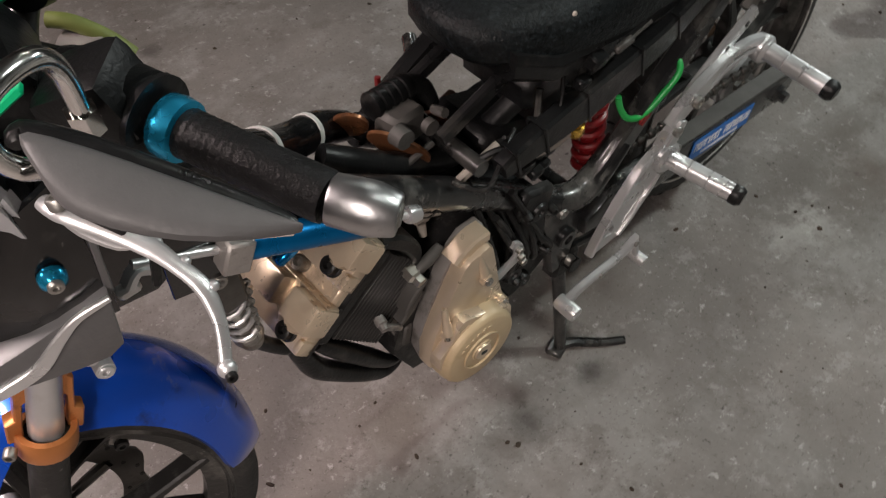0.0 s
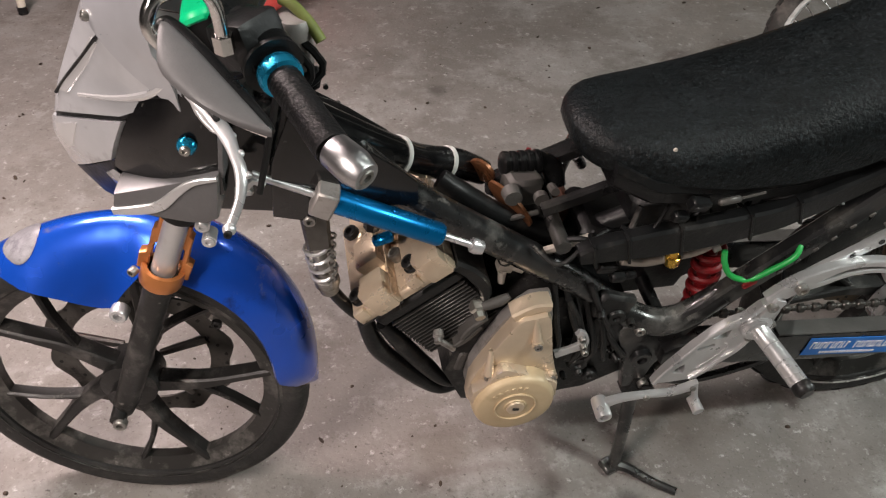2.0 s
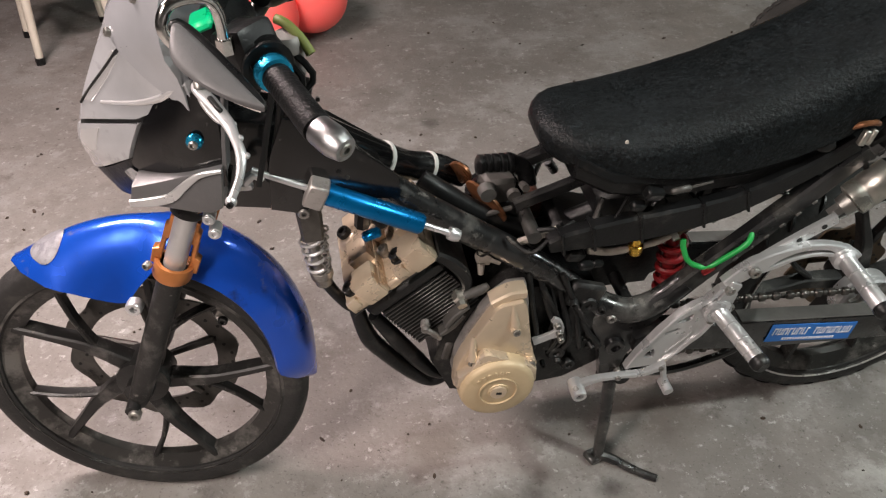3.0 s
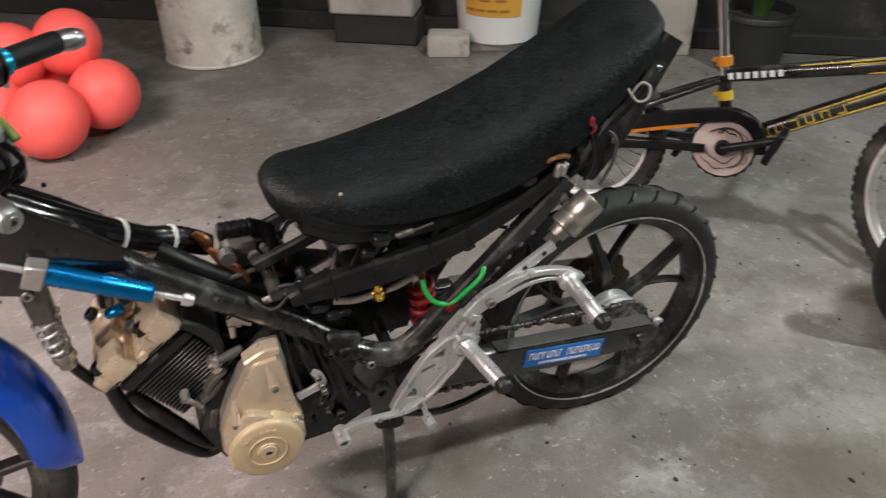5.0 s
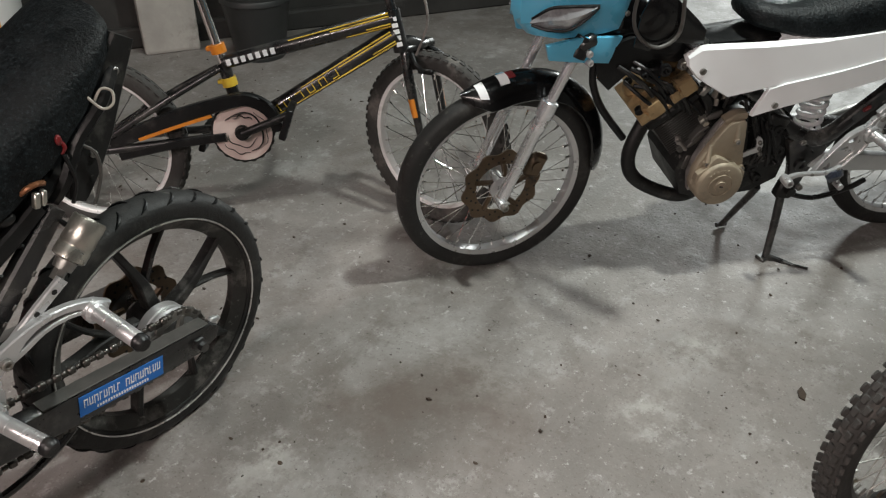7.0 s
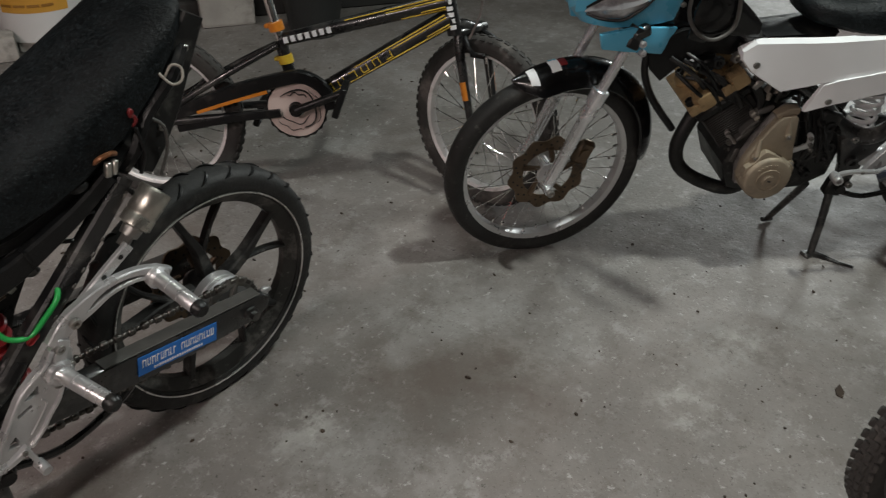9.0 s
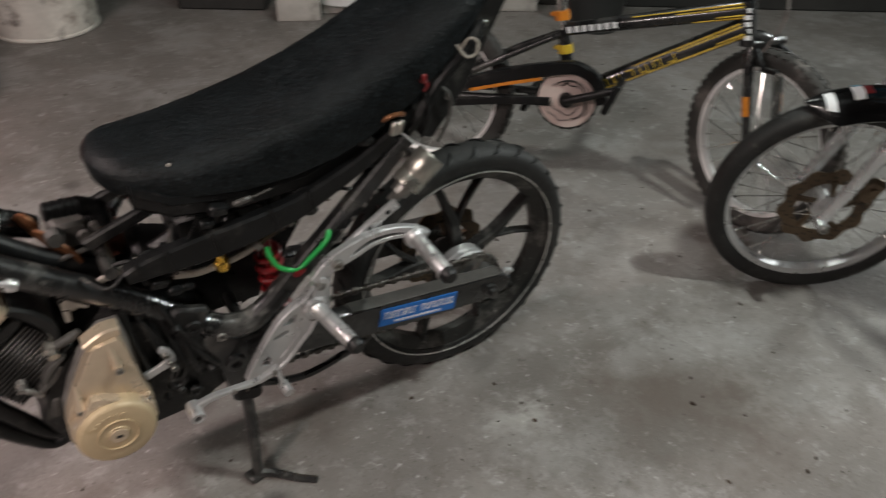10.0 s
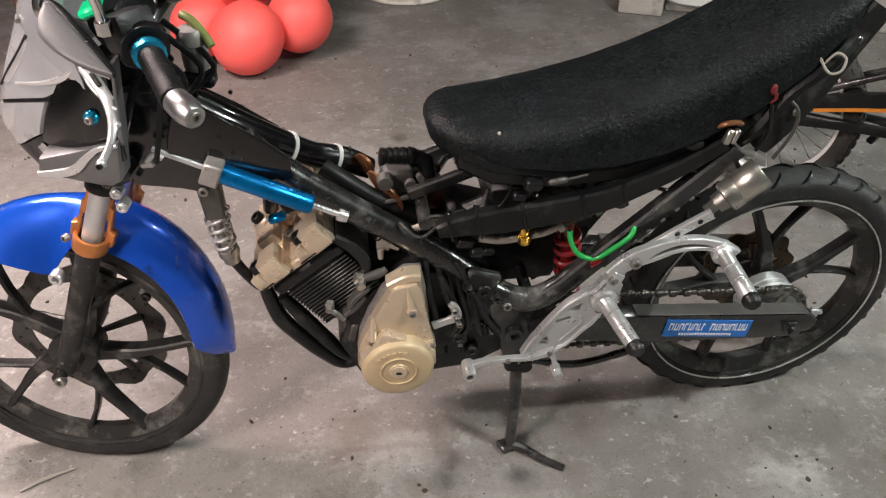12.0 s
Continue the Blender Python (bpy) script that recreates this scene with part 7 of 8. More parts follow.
def bmx_bicycle():
    """x to the rear; the front wheel's contact is the origin; +y is the chain side, which faces the camera's way."""
    root = thing("bicycle", pose(2.263, 0.026, 0, 5.8, 0, 128.7), "small black BMX bicycle with yellow decals and pink chain guard", "bicycle", "bicycles")
    wb, r = 0.934, 0.248
    steer = pose(0, 0, 0, 0, 0, -40.5)
    for mm in (steer @ Matrix.Translation((0, 0, r)), Matrix.Translation((wb, 0, r))):
        spoked_wheel(root, mm, r, 0.206, 0.028, DUSTY, BRIGHTRIM, 28, 0.022, BLACK, "dusty grey knobbly tyre", 0.016)
        block = None
        for k in range(56):
            for y, tilt in ((-0.018, 40), (0.0, 0), (0.018, -40)):
                a = 360.0 * (k + (0.5 if y == 0 else 0)) / 56
                bl = mm @ pose(0, 0, 0, 0, a, 0) @ pose(0, y, r - 0.0005 - abs(y) * 0.45, -tilt, 0, 0)
                if block is None:
                    bm = B()
                    box(bm, (0.016, 0.010, 0.006))
                    block = part("tread_block", bm, DUSTY, root, "", bl)
                else:
                    twin(block, bl)
    bb = Vector((0.525, 0, 0.295))
    hl, ht = Vector((0.088, 0, 0.500)), Vector((0.112, 0, 0.610))
    st = Vector((0.565, 0, 0.475))
    top = Vector((0.615, 0, 0.70))
    for name, p, q, a, b in (("top_tube", Vector((0.108, 0, 0.588)), st, 0.024, 0.018), ("down_tube", Vector((0.100, 0, 0.545)), bb, 0.027, 0.022), ("seat_tube", bb, st, 0.017, 0.017), ("head_tube", hl, ht, 0.021, 0.021)):
        bm = B()
        rod(bm, p, q, a, b, 16)
        t = part(name, bm, BLACK, root, "glossy black frame tube")
        d = (q - p).normalized()
        n = Vector((-d.z, 0, d.x))
        if n.z < 0:
            n = -n
        L = (q - p).length
        if name in ("top_tube", "down_tube"):
            bm = B()
            for off, x0, x1 in ((0.017, 0.02, 0.60), (0.010, 0.02, 0.36), (-0.017, 0.02, 0.80 if name == "down_tube" else 0.28), (-0.010, 0.02, 0.16)):
                rad = [a + (b - a) * x + 0.0006 for x in (x0, x1)]
                e0 = p + d * L * x0 + n * off + Vector((0, (rad[0] ** 2 - off * off) ** 0.5, 0))
                o1 = off * rad[1] / rad[0]
                e1 = p + d * L * x1 + n * o1 + Vector((0, (rad[1] ** 2 - o1 * o1) ** 0.5, 0))
                rod(bm, e0, e1, 0.0024, 0.0016, 6)
            part("decal_stripe", bm, YELLOW, t, "yellow decal stripes")
            bm = B()
            x0, x1, mat_ = (0.70, 0.96, INK) if name == "top_tube" else (0.40, 0.86, YELLOW)
            n_l = 7
            for k in range(n_l):
                x = x0 + (x1 - x0) * k / (n_l - 1)
                c = p + d * L * x + Vector((0, a + (b - a) * x - 0.002, 0))
                mm = Matrix.Translation(c) @ Matrix((d, Vector((0, 1, 0)), n)).transposed().to_4x4()
                if name == "top_tube":
                    box(bm, (0.012, 0.006, 0.016), mm)
                else:
                    box(bm, (0.0022, 0.006, 0.020), mm @ pose(-0.010, 0, 0))
                    box(bm, (0.018, 0.006, 0.0024), mm @ pose(0, 0, 0.009 if k % 2 else -0.009))
                    if k % 3:
                        box(bm, (0.0022, 0.006, 0.018), mm @ pose(0.008, 0, 0))
            part("decal_print", bm, mat_, t, "plain decal bars")
    for s in (-1, 1):
        bm = B()
        tube(bm, [(0.54, s * 0.03, 0.288), (0.70, s * 0.045, 0.272), (wb + 0.02, s * 0.06, r)], 0.011, 10)
        part("chain_stay", bm, BLACK, root)
        bm = B()
        tube(bm, [(0.57, s * 0.02, 0.465), (0.72, s * 0.05, 0.385), (wb, s * 0.06, r + 0.01)], 0.009, 10)
        part("seat_stay", bm, BLACK, root)
        bm = B()
        tube(bm, [(0.06, s * 0.05, 0.505), (0.045, s * 0.058, 0.44), (0.0, s * 0.055, r)], [0.015, 0.014, 0.010], 12)
        leg = part("fork_leg", bm, BLACK, root, "black fork leg", steer)
        bm = B()
        rod(bm, (0.030, s * 0.062, 0.375), (0.018, s * 0.060, 0.325), 0.011, 0.0105, 12)
        part("orange_decal", bm, ORANGE, leg, "orange decal")
        bm = B()
        tube(bm, [(0.055, s * 0.035, 0.50), (0.02, s * 0.06, 0.475), (0.0, s * 0.05, 0.45)], 0.007, 8)
        box(bm, (0.05, 0.012, 0.014), pose(-0.005, s * 0.045, 0.452, 0, 5, 0), 0.003)
        part("brake_arm", bm, PLASTIC, leg, "black brake arm")
    bm = B()
    tube(bm, [(0.046, -0.04, 0.505), (0.07, -0.02, 0.515), (0.09, 0, 0.512)], 0.022, 12)
    box(bm, (0.04, 0.125, 0.025), pose(0.046, -0.04, 0.505, 0, 0, -40.5), 0.008)
    part("fork_crown", bm, BLACK, root)
    bm = B()
    rod(bm, ht, (0.135, 0, 0.71), 0.013, None, 12)
    part("stem", bm, BLACK, root)
    bm = B()
    for k in range(5):
        c = hl.lerp(ht, 0.2 + 0.15 * k)
        box(bm, (0.016, 0.004, 0.011), pose(c.x, 0.0205, c.z, 0, 12, 0))
    part("head_decal", bm, INK, root, "white head decal bars")
    bm = B()
    tube(bm, [(0.145, -0.28, 0.85), (0.155, -0.22, 0.855), (0.12, -0.11, 0.75), (0.13, 0, 0.71), (0.12, 0.11, 0.75), (0.155, 0.22, 0.855), (0.145, 0.28, 0.85)], 0.011, 10)
    hb = part("handlebar", bm, BLACK, root, "black BMX handlebar")
    for s in (-1, 1):
        bm = B()
        rod(bm, (0.152, s * 0.20, 0.854), (0.144, s * 0.30, 0.85), 0.016, None, 12)
        part("grip", bm, GRIP, hb)
    bm = B()
    tube(bm, [(0.13, 0.06, 0.73), (0.05, 0.10, 0.70), (0.02, 0.09, 0.60), (0.05, 0.05, 0.50)], 0.0035, 6)
    part("brake_cable", bm, CASE, root, "grey brake cable")
    bm = B()
    rod(bm, st, top, 0.0125, None, 12)
    post = part("seat_post", bm, CHROME, root, "chrome seat post")
    for mat_, c, lab in ((ORANGE, st.lerp(top, 0.17), "orange clamp"), (YELLOW, bb.lerp(st, 0.72), "yellow band")):
        d = (top - st).normalized()
        bm = B()
        lathe(bm, [(0.012, -0.012), (0.021, -0.012), (0.021, 0.012), (0.012, 0.012)], c, c + d, 16, True)
        box(bm, (0.022, 0.018, 0.012), Matrix.Translation(c) @ pose(0.02, 0.0, 0.0), 0.003)
        part("seat_clamp", bm, mat_, post, lab)
    bm = B()
    secs = []
    for x, w, z in ((0.49, 0.012, 0.71), (0.52, 0.03, 0.715), (0.61, 0.045, 0.712), (0.70, 0.085, 0.718), (0.74, 0.08, 0.725), (0.75, 0.03, 0.725)):
        secs.append([(x, w * math.cos(2 * math.pi * k / 12), z + 0.016 * math.sin(2 * math.pi * k / 12)) for k in range(12)])
    loft(bm, secs)
    part("saddle", bm, VINYL, root, "black saddle")
    # crank, pink guard, chain case, pedals on the chain side
    bm = B()
    lathe(bm, [(0.022, 0.048), (0.079, 0.048), (0.081, 0.045), (0.079, 0.042), (0.022, 0.042)], bb, bb + Vector((0, 1, 0)), 40, True)
    guard = part("chain_guard", bm, PINK, root, "pale pink round chain guard")
    for r0, a0, a1, wd in ((0.056, 40, 250, 0.0085), (0.060, 255, 330, 0.0035), (0.041, 200, 350, 0.004), (0.067, 120, 215, 0.003), (0.046, 60, 130, 0.006)):
        bm = B()
        tube(bm, [(bb.x + (r0 + 0.003 * math.sin(5 * k)) * math.cos(radians(a0 + (a1 - a0) * k / 10)), 0.0487, bb.z + (r0 + 0.003 * math.sin(5 * k)) * math.sin(radians(a0 + (a1 - a0) * k / 10))) for k in range(11)], [wd * 0.3, wd, wd * 0.7, wd, wd * 0.3], 6, 3, 0.3)
        part("guard_swirl", bm, ENGINE, guard, "dark swirl")
    bm = B()
    n = 80
    skin(bm, [[bm.verts.new((bb.x + rr * math.cos(2 * math.pi * k / n), y, bb.z + rr * math.sin(2 * math.pi * k / n))) for k in range(n) for rr in [q if q < 0.08 else q + (0.003 if k % 4 < 2 else 0.0)]] for q, y in ((0.078, 0.0465), (0.084, 0.0465), (0.084, 0.0405), (0.078, 0.0405))], True, True)
    part("chainring", bm, ENGINE, guard, "black toothed chainring")
    bm = B()
    lathe(bm, [(0, -0.05), (0.02, -0.05), (0.02, 0.05), (0.018, 0.062), (0, 0.062)], bb, bb + Vector((0, 1, 0)), 20)
    d = Vector((-0.92, 0, 0.38)).normalized()
    rod(bm, bb + Vector((0, 0.06, 0)), bb + d * 0.145 + Vector((0, 0.07, 0)), 0.012, 0.010, 10)
    rod(bm, bb + Vector((0, -0.055, 0)), bb - d * 0.145 + Vector((0, -0.06, 0)), 0.012, 0.010, 10)
    part("crank", bm, ENGINE, root, "black crank arms")
    for q in (bb + d * 0.145 + Vector((0, 0.118, 0)), bb - d * 0.145 + Vector((0, -0.11, 0))):
        bm = B()
        mm = Matrix.Translation(q) @ pose(0, 0, 0, 0, 70, 0)
        for x in (-0.035, 0, 0.035):
            box(bm, (0.012, 0.085, 0.02), mm @ pose(x, 0, 0), 0.003)
        for y in (-0.04, 0.04):
            box(bm, (0.085, 0.01, 0.018), mm @ pose(0, y, 0), 0.003)
        part("pedal", bm, PLASTIC, root, "black block pedal")
    bm = B()
    strap(bm, [(0.428, 0.30), (0.445, 0.355), (0.50, 0.388), (0.565, 0.380), (0.70, 0.340), (0.88, 0.272)], [0.03, 0.034, 0.034, 0.036, 0.042, 0.036], 0.036, 0.062, 5, 0.004)
    cc = part("chain_case", bm, PLASTIC, root, "black chain case with an orange line")
    bm = B()
    strap(bm, [(0.60, 0.348), (0.70, 0.318), (0.80, 0.285)], 0.009, 0.0615, 0.0635, 4)
    part("orange_line", bm, ORANGE, cc, "orange line")
    bm = B()
    strap(bm, [(0.57, 0.285), (0.70, 0.268), (0.86, 0.235)], 0.022, 0.045, 0.06, 4, 0.003)
    part("lower_case", bm, PLASTIC, cc)
    bm = B()
    rod(bm, (wb, -0.075, r), (wb, 0.085, r), 0.008, None, 8)
    rod(bm, (wb, 0.06, r), (wb, 0.085, r), 0.013, None, 6)
    part("rear_axle", bm, STEEL, root)


bmx_bicycle()


def child_bicycle():
    """A bicycle of which only the front wheel comes into view."""
    root = thing("bicycle", pose(1.899, -1.291, 0, 2, 0, -31.5), "black bicycle with a dusty knobbly tyre and dark spokes", "bicycle", "bicycles")
    r = 0.25
    spoked_wheel(root, Matrix.Translation((0, 0, r)), r - 0.005, 0.204, 0.027, DUSTY, BLACK, 36, 0.024, BLACK, "dusty grey knobbly tyre")
    block = None
    for k in range(60):
        for j, (y, tilt) in enumerate(((-0.0205, 42), (-0.007, 10), (0.007, -10), (0.0205, -42))):
            a = 360.0 * (k + 0.5 * (j % 2)) / 60
            mm = pose(0, 0, r) @ pose(0, 0, 0, 0, a, 0) @ pose(0, y, r - 0.003 - abs(y) * 0.42, -tilt, 0, 0)
            if block is None:
                bm = B()
                box(bm, (0.0165, 0.011, 0.008), None, 0.0018)
                block = part("tread_block", bm, DUSTY, root, "", mm)
            else:
                twin(block, mm)
    for s in (-1, 1):
        bm = B()
        tube(bm, [(0, s * 0.06, r), (0.06, s * 0.06, 0.40), (0.12, s * 0.045, 0.52)], [0.010, 0.013, 0.014], 10)
        part("fork_leg", bm, BLACK, root, "black fork leg")
    bm = B()
    rod(bm, (0.11, 0, 0.51), (0.16, 0, 0.72), 0.02, None, 14)
    box(bm, (0.05, 0.12, 0.03), pose(0.115, 0, 0.52, 0, 13, 0), 0.008)
    part("head_tube", bm, BLACK, root)
    bm = B()
    rod(bm, (0.13, 0, 0.58), (0.56, 0, 0.30), 0.022, None, 14)
    part("down_tube", bm, BLACK, root)
    bm = B()
    rod(bm, (0.145, 0, 0.64), (0.62, 0, 0.56), 0.018, None, 14)
    part("top_tube", bm, BLACK, root)
    bm = B()
    rod(bm, (0.56, 0, 0.28), (0.65, 0, 0.70), 0.016, None, 14)
    part("seat_tube", bm, BLACK, root)
    bm = B()
    tube(bm, [(0.20, -0.28, 0.84), (0.17, -0.1, 0.78), (0.16, 0, 0.73), (0.17, 0.1, 0.78), (0.20, 0.28, 0.84)], 0.011, 10)
    part("handlebar", bm, BLACK, root)
    spoked_wheel(root, Matrix.Translation((0.94, 0, r)), r - 0.002, 0.204, 0.027, DUSTY, BLACK, 28, 0.024, BLACK, "dusty grey knobbly tyre")
    for s in (-1, 1):
        bm = B()
        tube(bm, [(0.56, s * 0.03, 0.29), (0.75, s * 0.05, 0.27), (0.94, s * 0.06, r)], 0.010, 8)
        part("chain_stay", bm, BLACK, root)
        bm = B()
        tube(bm, [(0.63, s * 0.02, 0.58), (0.80, s * 0.05, 0.40), (0.94, s * 0.06, r)], 0.008, 8)
        part("seat_stay", bm, BLACK, root)
    bm = B()
    lathe(bm, [(0, 0.0), (0.04, 0.0), (0.045, 0.3), (0.03, 0.9), (0, 1.0)], (0, 0.028, r), (0, 0.06, r), 20)
    box(bm, (0.06, 0.025, 0.05), pose(-0.02, 0.05, r + 0.01, 0, 30, 0), 0.008)
    part("hub_brake", bm, ENGINE, root, "dark hub brake")


child_bicycle()


# ---- things along the back ----
def balloons():
    for x, y, z, r, col in ((0.195, 1.76, 0.132, 0.130, 0), (0.385, 1.89, 0.150, 0.122, 0), (0.30, 2.03, 0.31, 0.115, 0), (0.10, 2.02, 0.28, 0.12, 0), (0.02, 1.90, 0.14, 0.115, 0), (0.16, 2.12, 0.12, 0.115, 0)):
        bm = B()
        ball(bm, (0, 0, 0), r, (1, 1, 1.06), 36, 24)
        t = tagged(flat_part("balloon", bm, BALLOON), "inflated red balloon lying in a cluster on the floor", "balloon", "red balloons")
        t.matrix_world = pose(x, y, max(z, r * 1.05), 70 * (x - 0.2), 40, 0)
        bm = B()
        lathe(bm, [(0, 0), (0.006, 0), (0.004, 0.5), (0.009, 1), (0, 1)], (0, 0, -r * 1.05), (0, 0, -r * 1.05 - 0.014), 10)
        part("knot", bm, BALLOON, t)


balloons()


def drum():
    t = thing("drum", pose(0.87, 2.62, 0), "whitewashed stained steel drum standing on the floor", "drum")
    bm = B()
    r = 0.215
    lathe(bm, [(0, 0.010), (r - 0.004, 0.010), (r - 0.001, 0.03), (r, 0.10), (r, 0.58), (r - 0.006, 0.59), (0, 0.59)], (0, 0, 0), (0, 0, 1), 48)
    shell = part("shell", bm, DRUM, t)
    for name, z in (("bottom_rim", 0.0), ("top_rim", 0.585)):
        bm = B()
        lathe(bm, [(r - 0.02, z), (r - 0.002, z), (r + 0.003, z + 0.004), (r + 0.003, z + 0.011), (r - 0.002, z + 0.016), (r - 0.02, z + 0.016)], (0, 0, 0), (0, 0, 1), 48)
        part(name, bm, DRUM, shell)


drum()


def pail():
    t = thing("pail", pose(2.13, 2.25, 0.045, 0, 0, 0), "tall white plastic pail with an ochre label on blocks", "pail")
    bm = B()
    lathe(bm, [(0, 0), (0.175, 0), (0.182, 0.006), (0.215, 0.42), (0.222, 0.425), (0.222, 0.44), (0.216, 0.445), (0.218, 0.47), (0, 0.475)], (0, 0, 0), (0, 0, 1), 48)
    body = part("body", bm, PAIL, t)
    bm = B()
    rings = []
    for z in (0.13, 0.40):
        rr = 0.182 + 0.033 * (z - 0.006) / 0.414 + 0.0015
        rings.append([bm.verts.new((rr * math.cos(radians(a)), rr * math.sin(radians(a)), z)) for a in range(-165, -84, 5)])
    skin(bm, rings, False)
    lab = part("label", bm, LABEL, body, "ochre paper label")
    for k in range(5):
        rr = 0.182 + 0.033 * (0.16 + 0.045 * k) / 0.414 + 0.0035
        n = 3 if k % 2 else 4
        for j in range(n):
            a = radians(-155 + 62 * j / n)
            bm = B()
            box(bm, (0.002, 0.045, 0.010), pose(rr * math.cos(a), rr * math.sin(a), 0.16 + 0.045 * k, 0, 0, math.degrees(a)))
            part("print_bar", bm, LABELDARK, lab, "brown bar of print")
    bm = B()
    box(bm, (0.3, 0.26, 0.05), pose(2.15, 2.26, 0.022, 0, 0, -20), 0.006)
    tagged(flat_part("paving_block", bm, PILLAR), "flat grey concrete block under the pail", "concrete block", "concrete blocks")
    bm = B()
    box(bm, (0.19, 0.12, 0.10), pose(1.86, 2.20, 0.05, 0, 0, -25), 0.012, 2)
    tagged(flat_part("concrete_block", bm, PILLAR), "chipped grey concrete block beside the pail", "concrete block", "concrete blocks")
    bm = B()
    box(bm, (0.40, 0.19, 0.20), pose(1.62, 2.52, 0.24, 0, 0, -32), 0.01)
    b2 = tagged(flat_part("hollow_block", bm, PILLAR), "grey hollow block stacked against the wall", "concrete block", "concrete blocks")
    bm = B()
    box(bm, (0.40, 0.19, 0.14), pose(1.64, 2.53, 0.07, 0, 0, -32), 0.01)
    tagged(flat_part("hollow_block", bm, WALL), "dirty hollow block at the foot of the wall", "concrete block", "concrete blocks")


pail()


def plant():
    t = thing("potted_plant", pose(2.95, 1.47, 0), "black plastic nursery pot with a green plant", "plant")
    bm = B()
    lathe(bm, [(0, 0), (0.105, 0), (0.145, 0.24), (0.152, 0.245), (0.152, 0.262), (0.148, 0.268), (0.15, 0.28), (0.135, 0.28), (0.13, 0.235), (0, 0.235)], (0, 0, 0), (0, 0, 1), 36)
    part("pot", bm, POT, t, "ribbed black pot")
    bm = B()
    lathe(bm, [(0, 0.242), (0.128, 0.238)], (0, 0, 0), (0, 0, 1), 24)
    part("soil", bm, SOIL, t)
    rnd = random.Random(5)
    for k in range(26):
        a, lean, h = rnd.uniform(0, 6.28), rnd.uniform(0.1, 0.55), rnd.uniform(0.2, 0.42)
        bm = B()
        rings = []
        for j in range(8):
            s = j / 7
            rr = 0.03 + lean * h * s ** 1.6
            z = 0.24 + h * s - 0.25 * lean * h * s * s
            w = 0.016 * math.sin(math.pi * (0.12 + 0.86 * s)) + 0.001
            c = Vector((rr * math.cos(a), rr * math.sin(a), z))
            side = Vector((-math.sin(a), math.cos(a), 0)) * w
            rings.append([bm.verts.new(c - side), bm.verts.new(c + Vector((0, 0, 0.004))), bm.verts.new(c + side)])
        skin(bm, rings, False)
        part("leaf", bm, LEAF, t)


plant()


def stool():
    t = thing("stool", pose(-0.50, 2.02, 0, 0, 0, 20), "low wooden stool with cream legs and a red-brown seat", "stool")
    for x, y in ((-0.12, -0.12), (0.12, -0.12), (-0.12, 0.12), (0.12, 0.12)):
        bm = B()
        tube(bm, [(x * 1.15, y * 1.15, 0.0), (x, y, 0.25)], [0.013, 0.016], 10)
        part("leg", bm, CREAM, t, "cream-painted leg")
        bm = B()
        rod(bm, (x * 1.15, y * 1.15, 0), (x * 1.14, y * 1.14, 0.025), 0.016, None, 12)
        part("foot", bm, PLASTIC, t, "dark rubber foot")
    bm = B()
    box(bm, (0.30, 0.30, 0.03), pose(0, 0, 0.262), 0.01, 2)
    part("seat", bm, WOODRED, t)


stool()


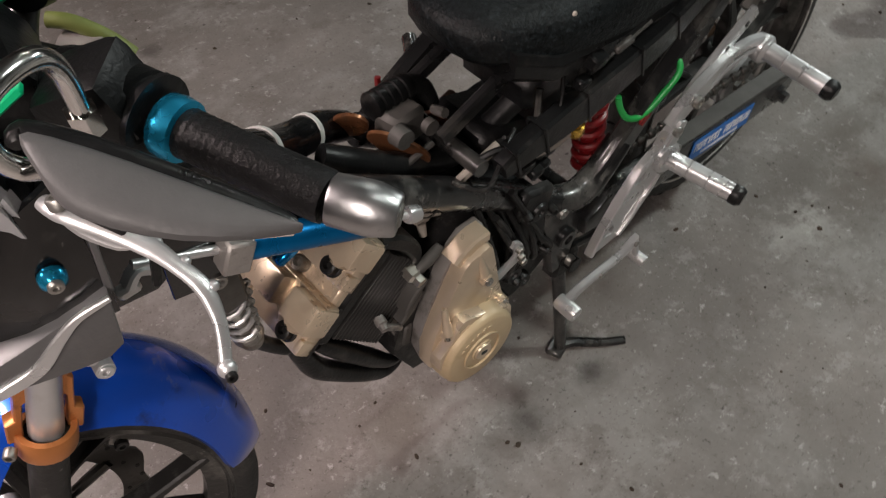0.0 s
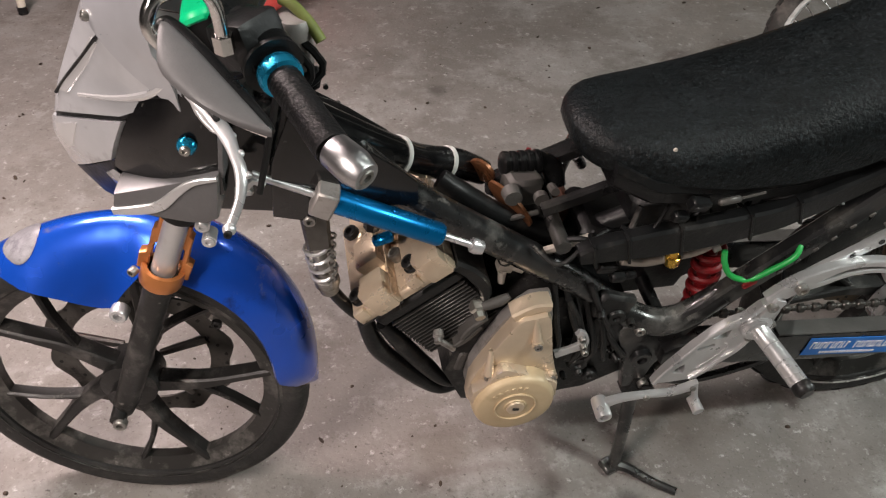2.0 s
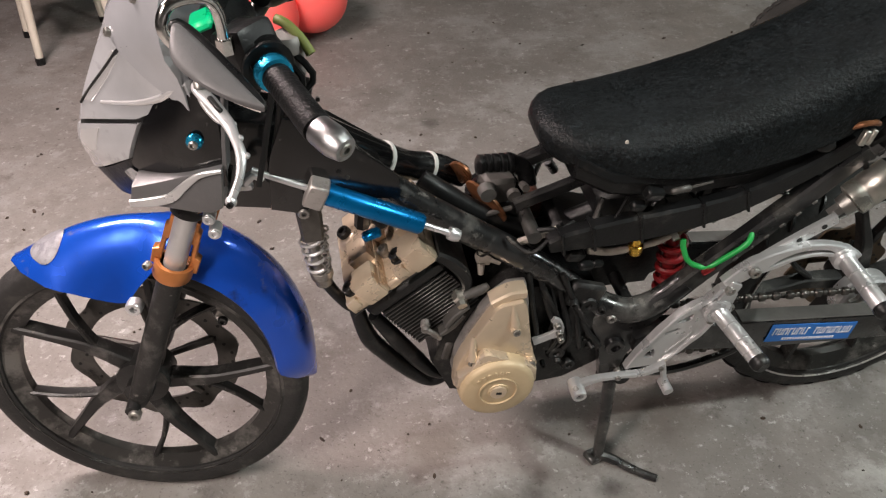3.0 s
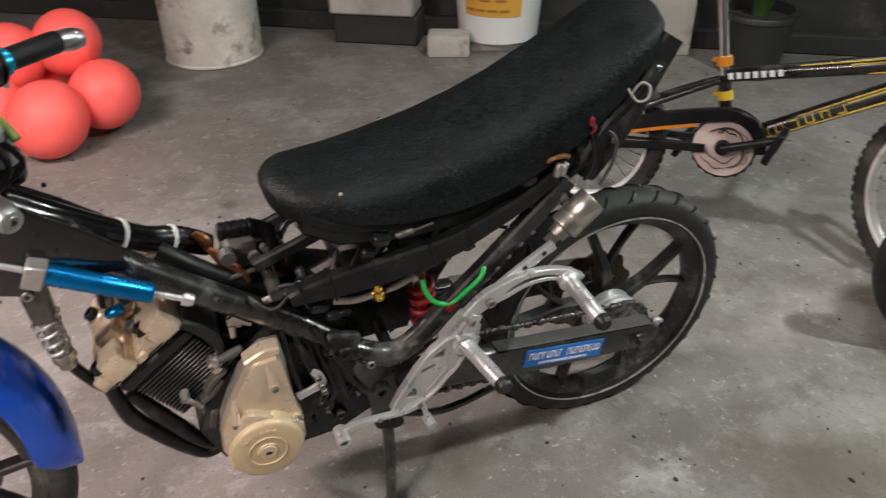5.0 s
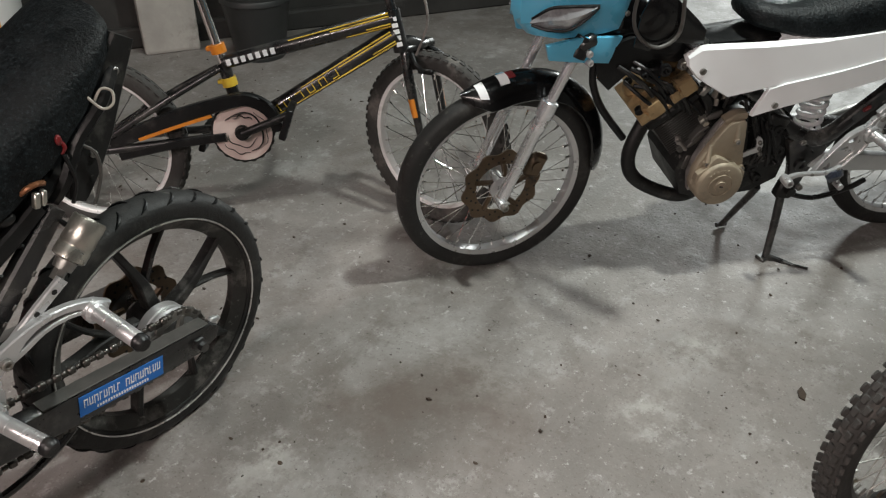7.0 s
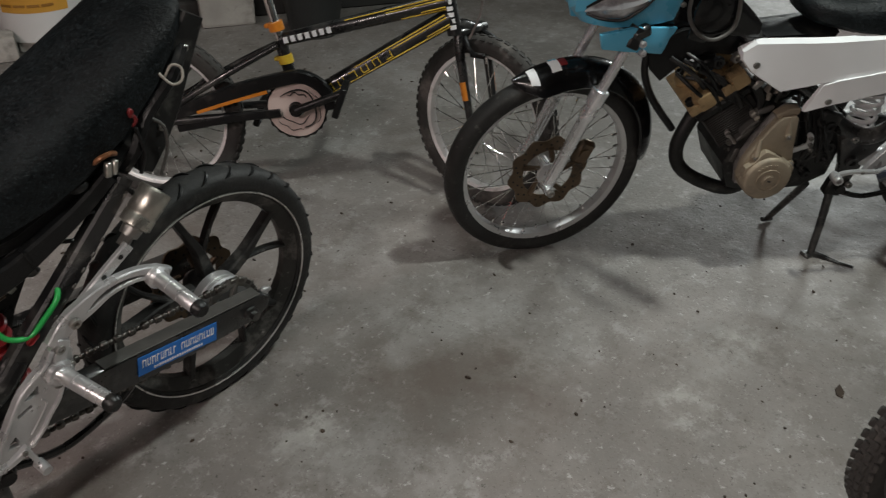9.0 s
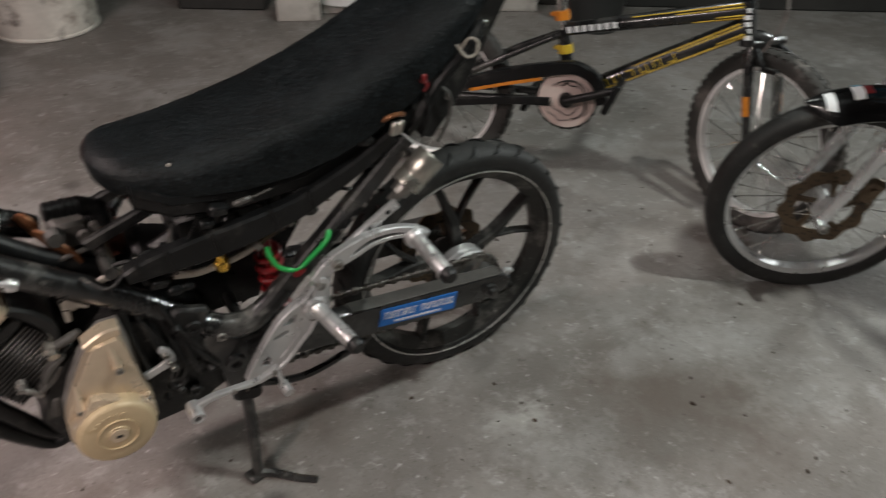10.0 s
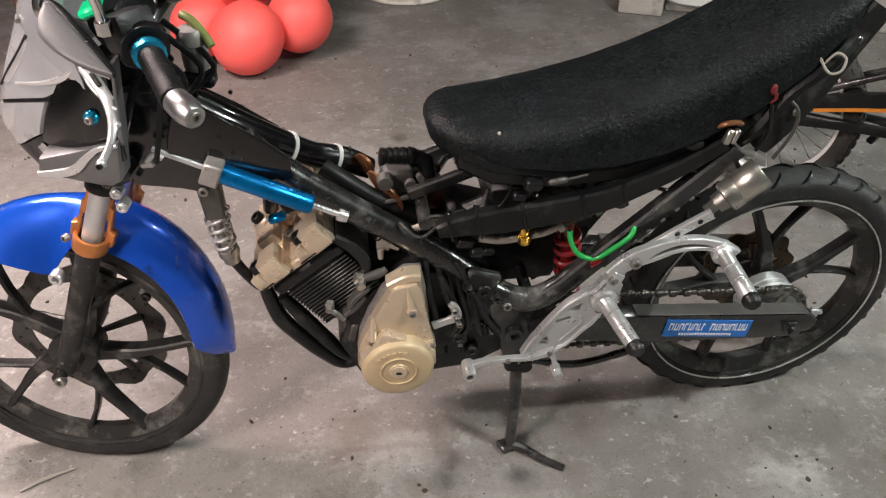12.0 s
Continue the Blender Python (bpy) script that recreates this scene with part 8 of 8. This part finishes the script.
def far_scooter():
    t = thing("motorcycle", pose(4.95, 0.35, 0, 4, 0, 30), "dark blue motorcycle parked farther back in the garage", "motorcycle", "parked motorcycles")
    for x in (0, 1.2):
        spoked_wheel(t, Matrix.Translation((x, 0, 0.27)), 0.27, 0.225, 0.035, RUBBER, SILVER, 20, 0.04)
    bm = B()
    secs = []
    for x, z0, z1, w in ((0.12, 0.6, 0.75, 0.05), (0.2, 0.5, 0.95, 0.12), (0.3, 0.35, 0.9, 0.13), (0.5, 0.25, 0.55, 0.11), (0.8, 0.25, 0.7, 0.11), (1.1, 0.5, 0.78, 0.12), (1.35, 0.7, 0.82, 0.08)):
        secs.append([(x, w * math.cos(2 * math.pi * k / 12), (z0 + z1) / 2 + (z1 - z0) / 2 * math.sin(2 * math.pi * k / 12)) for k in range(12)])
    loft(bm, secs)
    part("body", bm, DARKBLUE, t, "dark blue body panels")
    bm = B()
    for s in (-1, 1):
        tube(bm, [(0, s * 0.08, 0.27), (0.2, s * 0.08, 0.8)], 0.02, 10)
        tube(bm, [(0.2, 0, 0.95), (0.25, s * 0.15, 1.0), (0.35, s * 0.33, 0.98)], 0.014, 10)
    part("fork", bm, SILVER, t, "silver fork and bars")
    bm = B()
    secs = []
    for x, z, w in ((0.55, 0.74, 0.06), (0.6, 0.77, 0.12), (0.9, 0.79, 0.14), (1.25, 0.86, 0.10)):
        secs.append([(x, w * math.cos(2 * math.pi * k / 12), z + 0.04 * math.sin(2 * math.pi * k / 12)) for k in range(12)])
    loft(bm, secs)
    part("seat", bm, VINYL, t, "black seat")
    bm = B()
    tube(bm, [(0.75, -0.10, 0.22), (0.76, -0.14, 0.10), (0.77, -0.17, 0.01)], 0.012, 8)
    part("side_stand", bm, BLACK, t)


far_scooter()


def leaf_litter():
    bm = B()
    prism(bm, [(-0.022, -0.004), (0.0, -0.009), (0.022, 0.0), (0.004, 0.010), (-0.016, 0.008)], 0, 0.003)
    ob = flat_part("dry_leaf", bm, SOIL)
    tagged(ob, "small dark dry leaf on the concrete", "leaf")
    ob.matrix_world = pose(2.13, -1.07, 0.004, -86, 0, 20)
    bm = B()
    tube(bm, [(0, 0, 0.004), (0.05, 0.012, 0.006), (0.10, 0.016, 0.004)], [0.002, 0.004, 0.001], 6)
    tagged(flat_part("wood_splinter", bm, HOSE), "pale splinter of wood under the front wheel", "splinter").matrix_world = pose(-0.14, -0.10, 0, 0, 0, 15)


leaf_litter()


def floor_grit():
    """Crumbs of dirt and grit too small to pick apart."""
    rng = random.Random(21)
    bm = B()
    for k in range(520):
        x, y = rng.uniform(-0.5, 2.9), rng.uniform(-1.1, 1.9)
        s = rng.choice((0.0016, 0.002, 0.0026, 0.0034, 0.005))
        m = pose(x, y, s * 0.35, rng.uniform(0, 40), rng.uniform(0, 40), rng.uniform(0, 360)) @ Matrix.Diagonal((s * rng.uniform(0.8, 1.9), s, s * rng.uniform(0.4, 0.8), 1))
        bmesh.ops.create_icosphere(bm, subdivisions=1, radius=1.0, matrix=m)
    tagged(flat_part("grit", bm, SOIL, smooth=0), "dark crumbs of dirt scattered over the floor", "grit", kind="stuff")


floor_grit()
build_room()
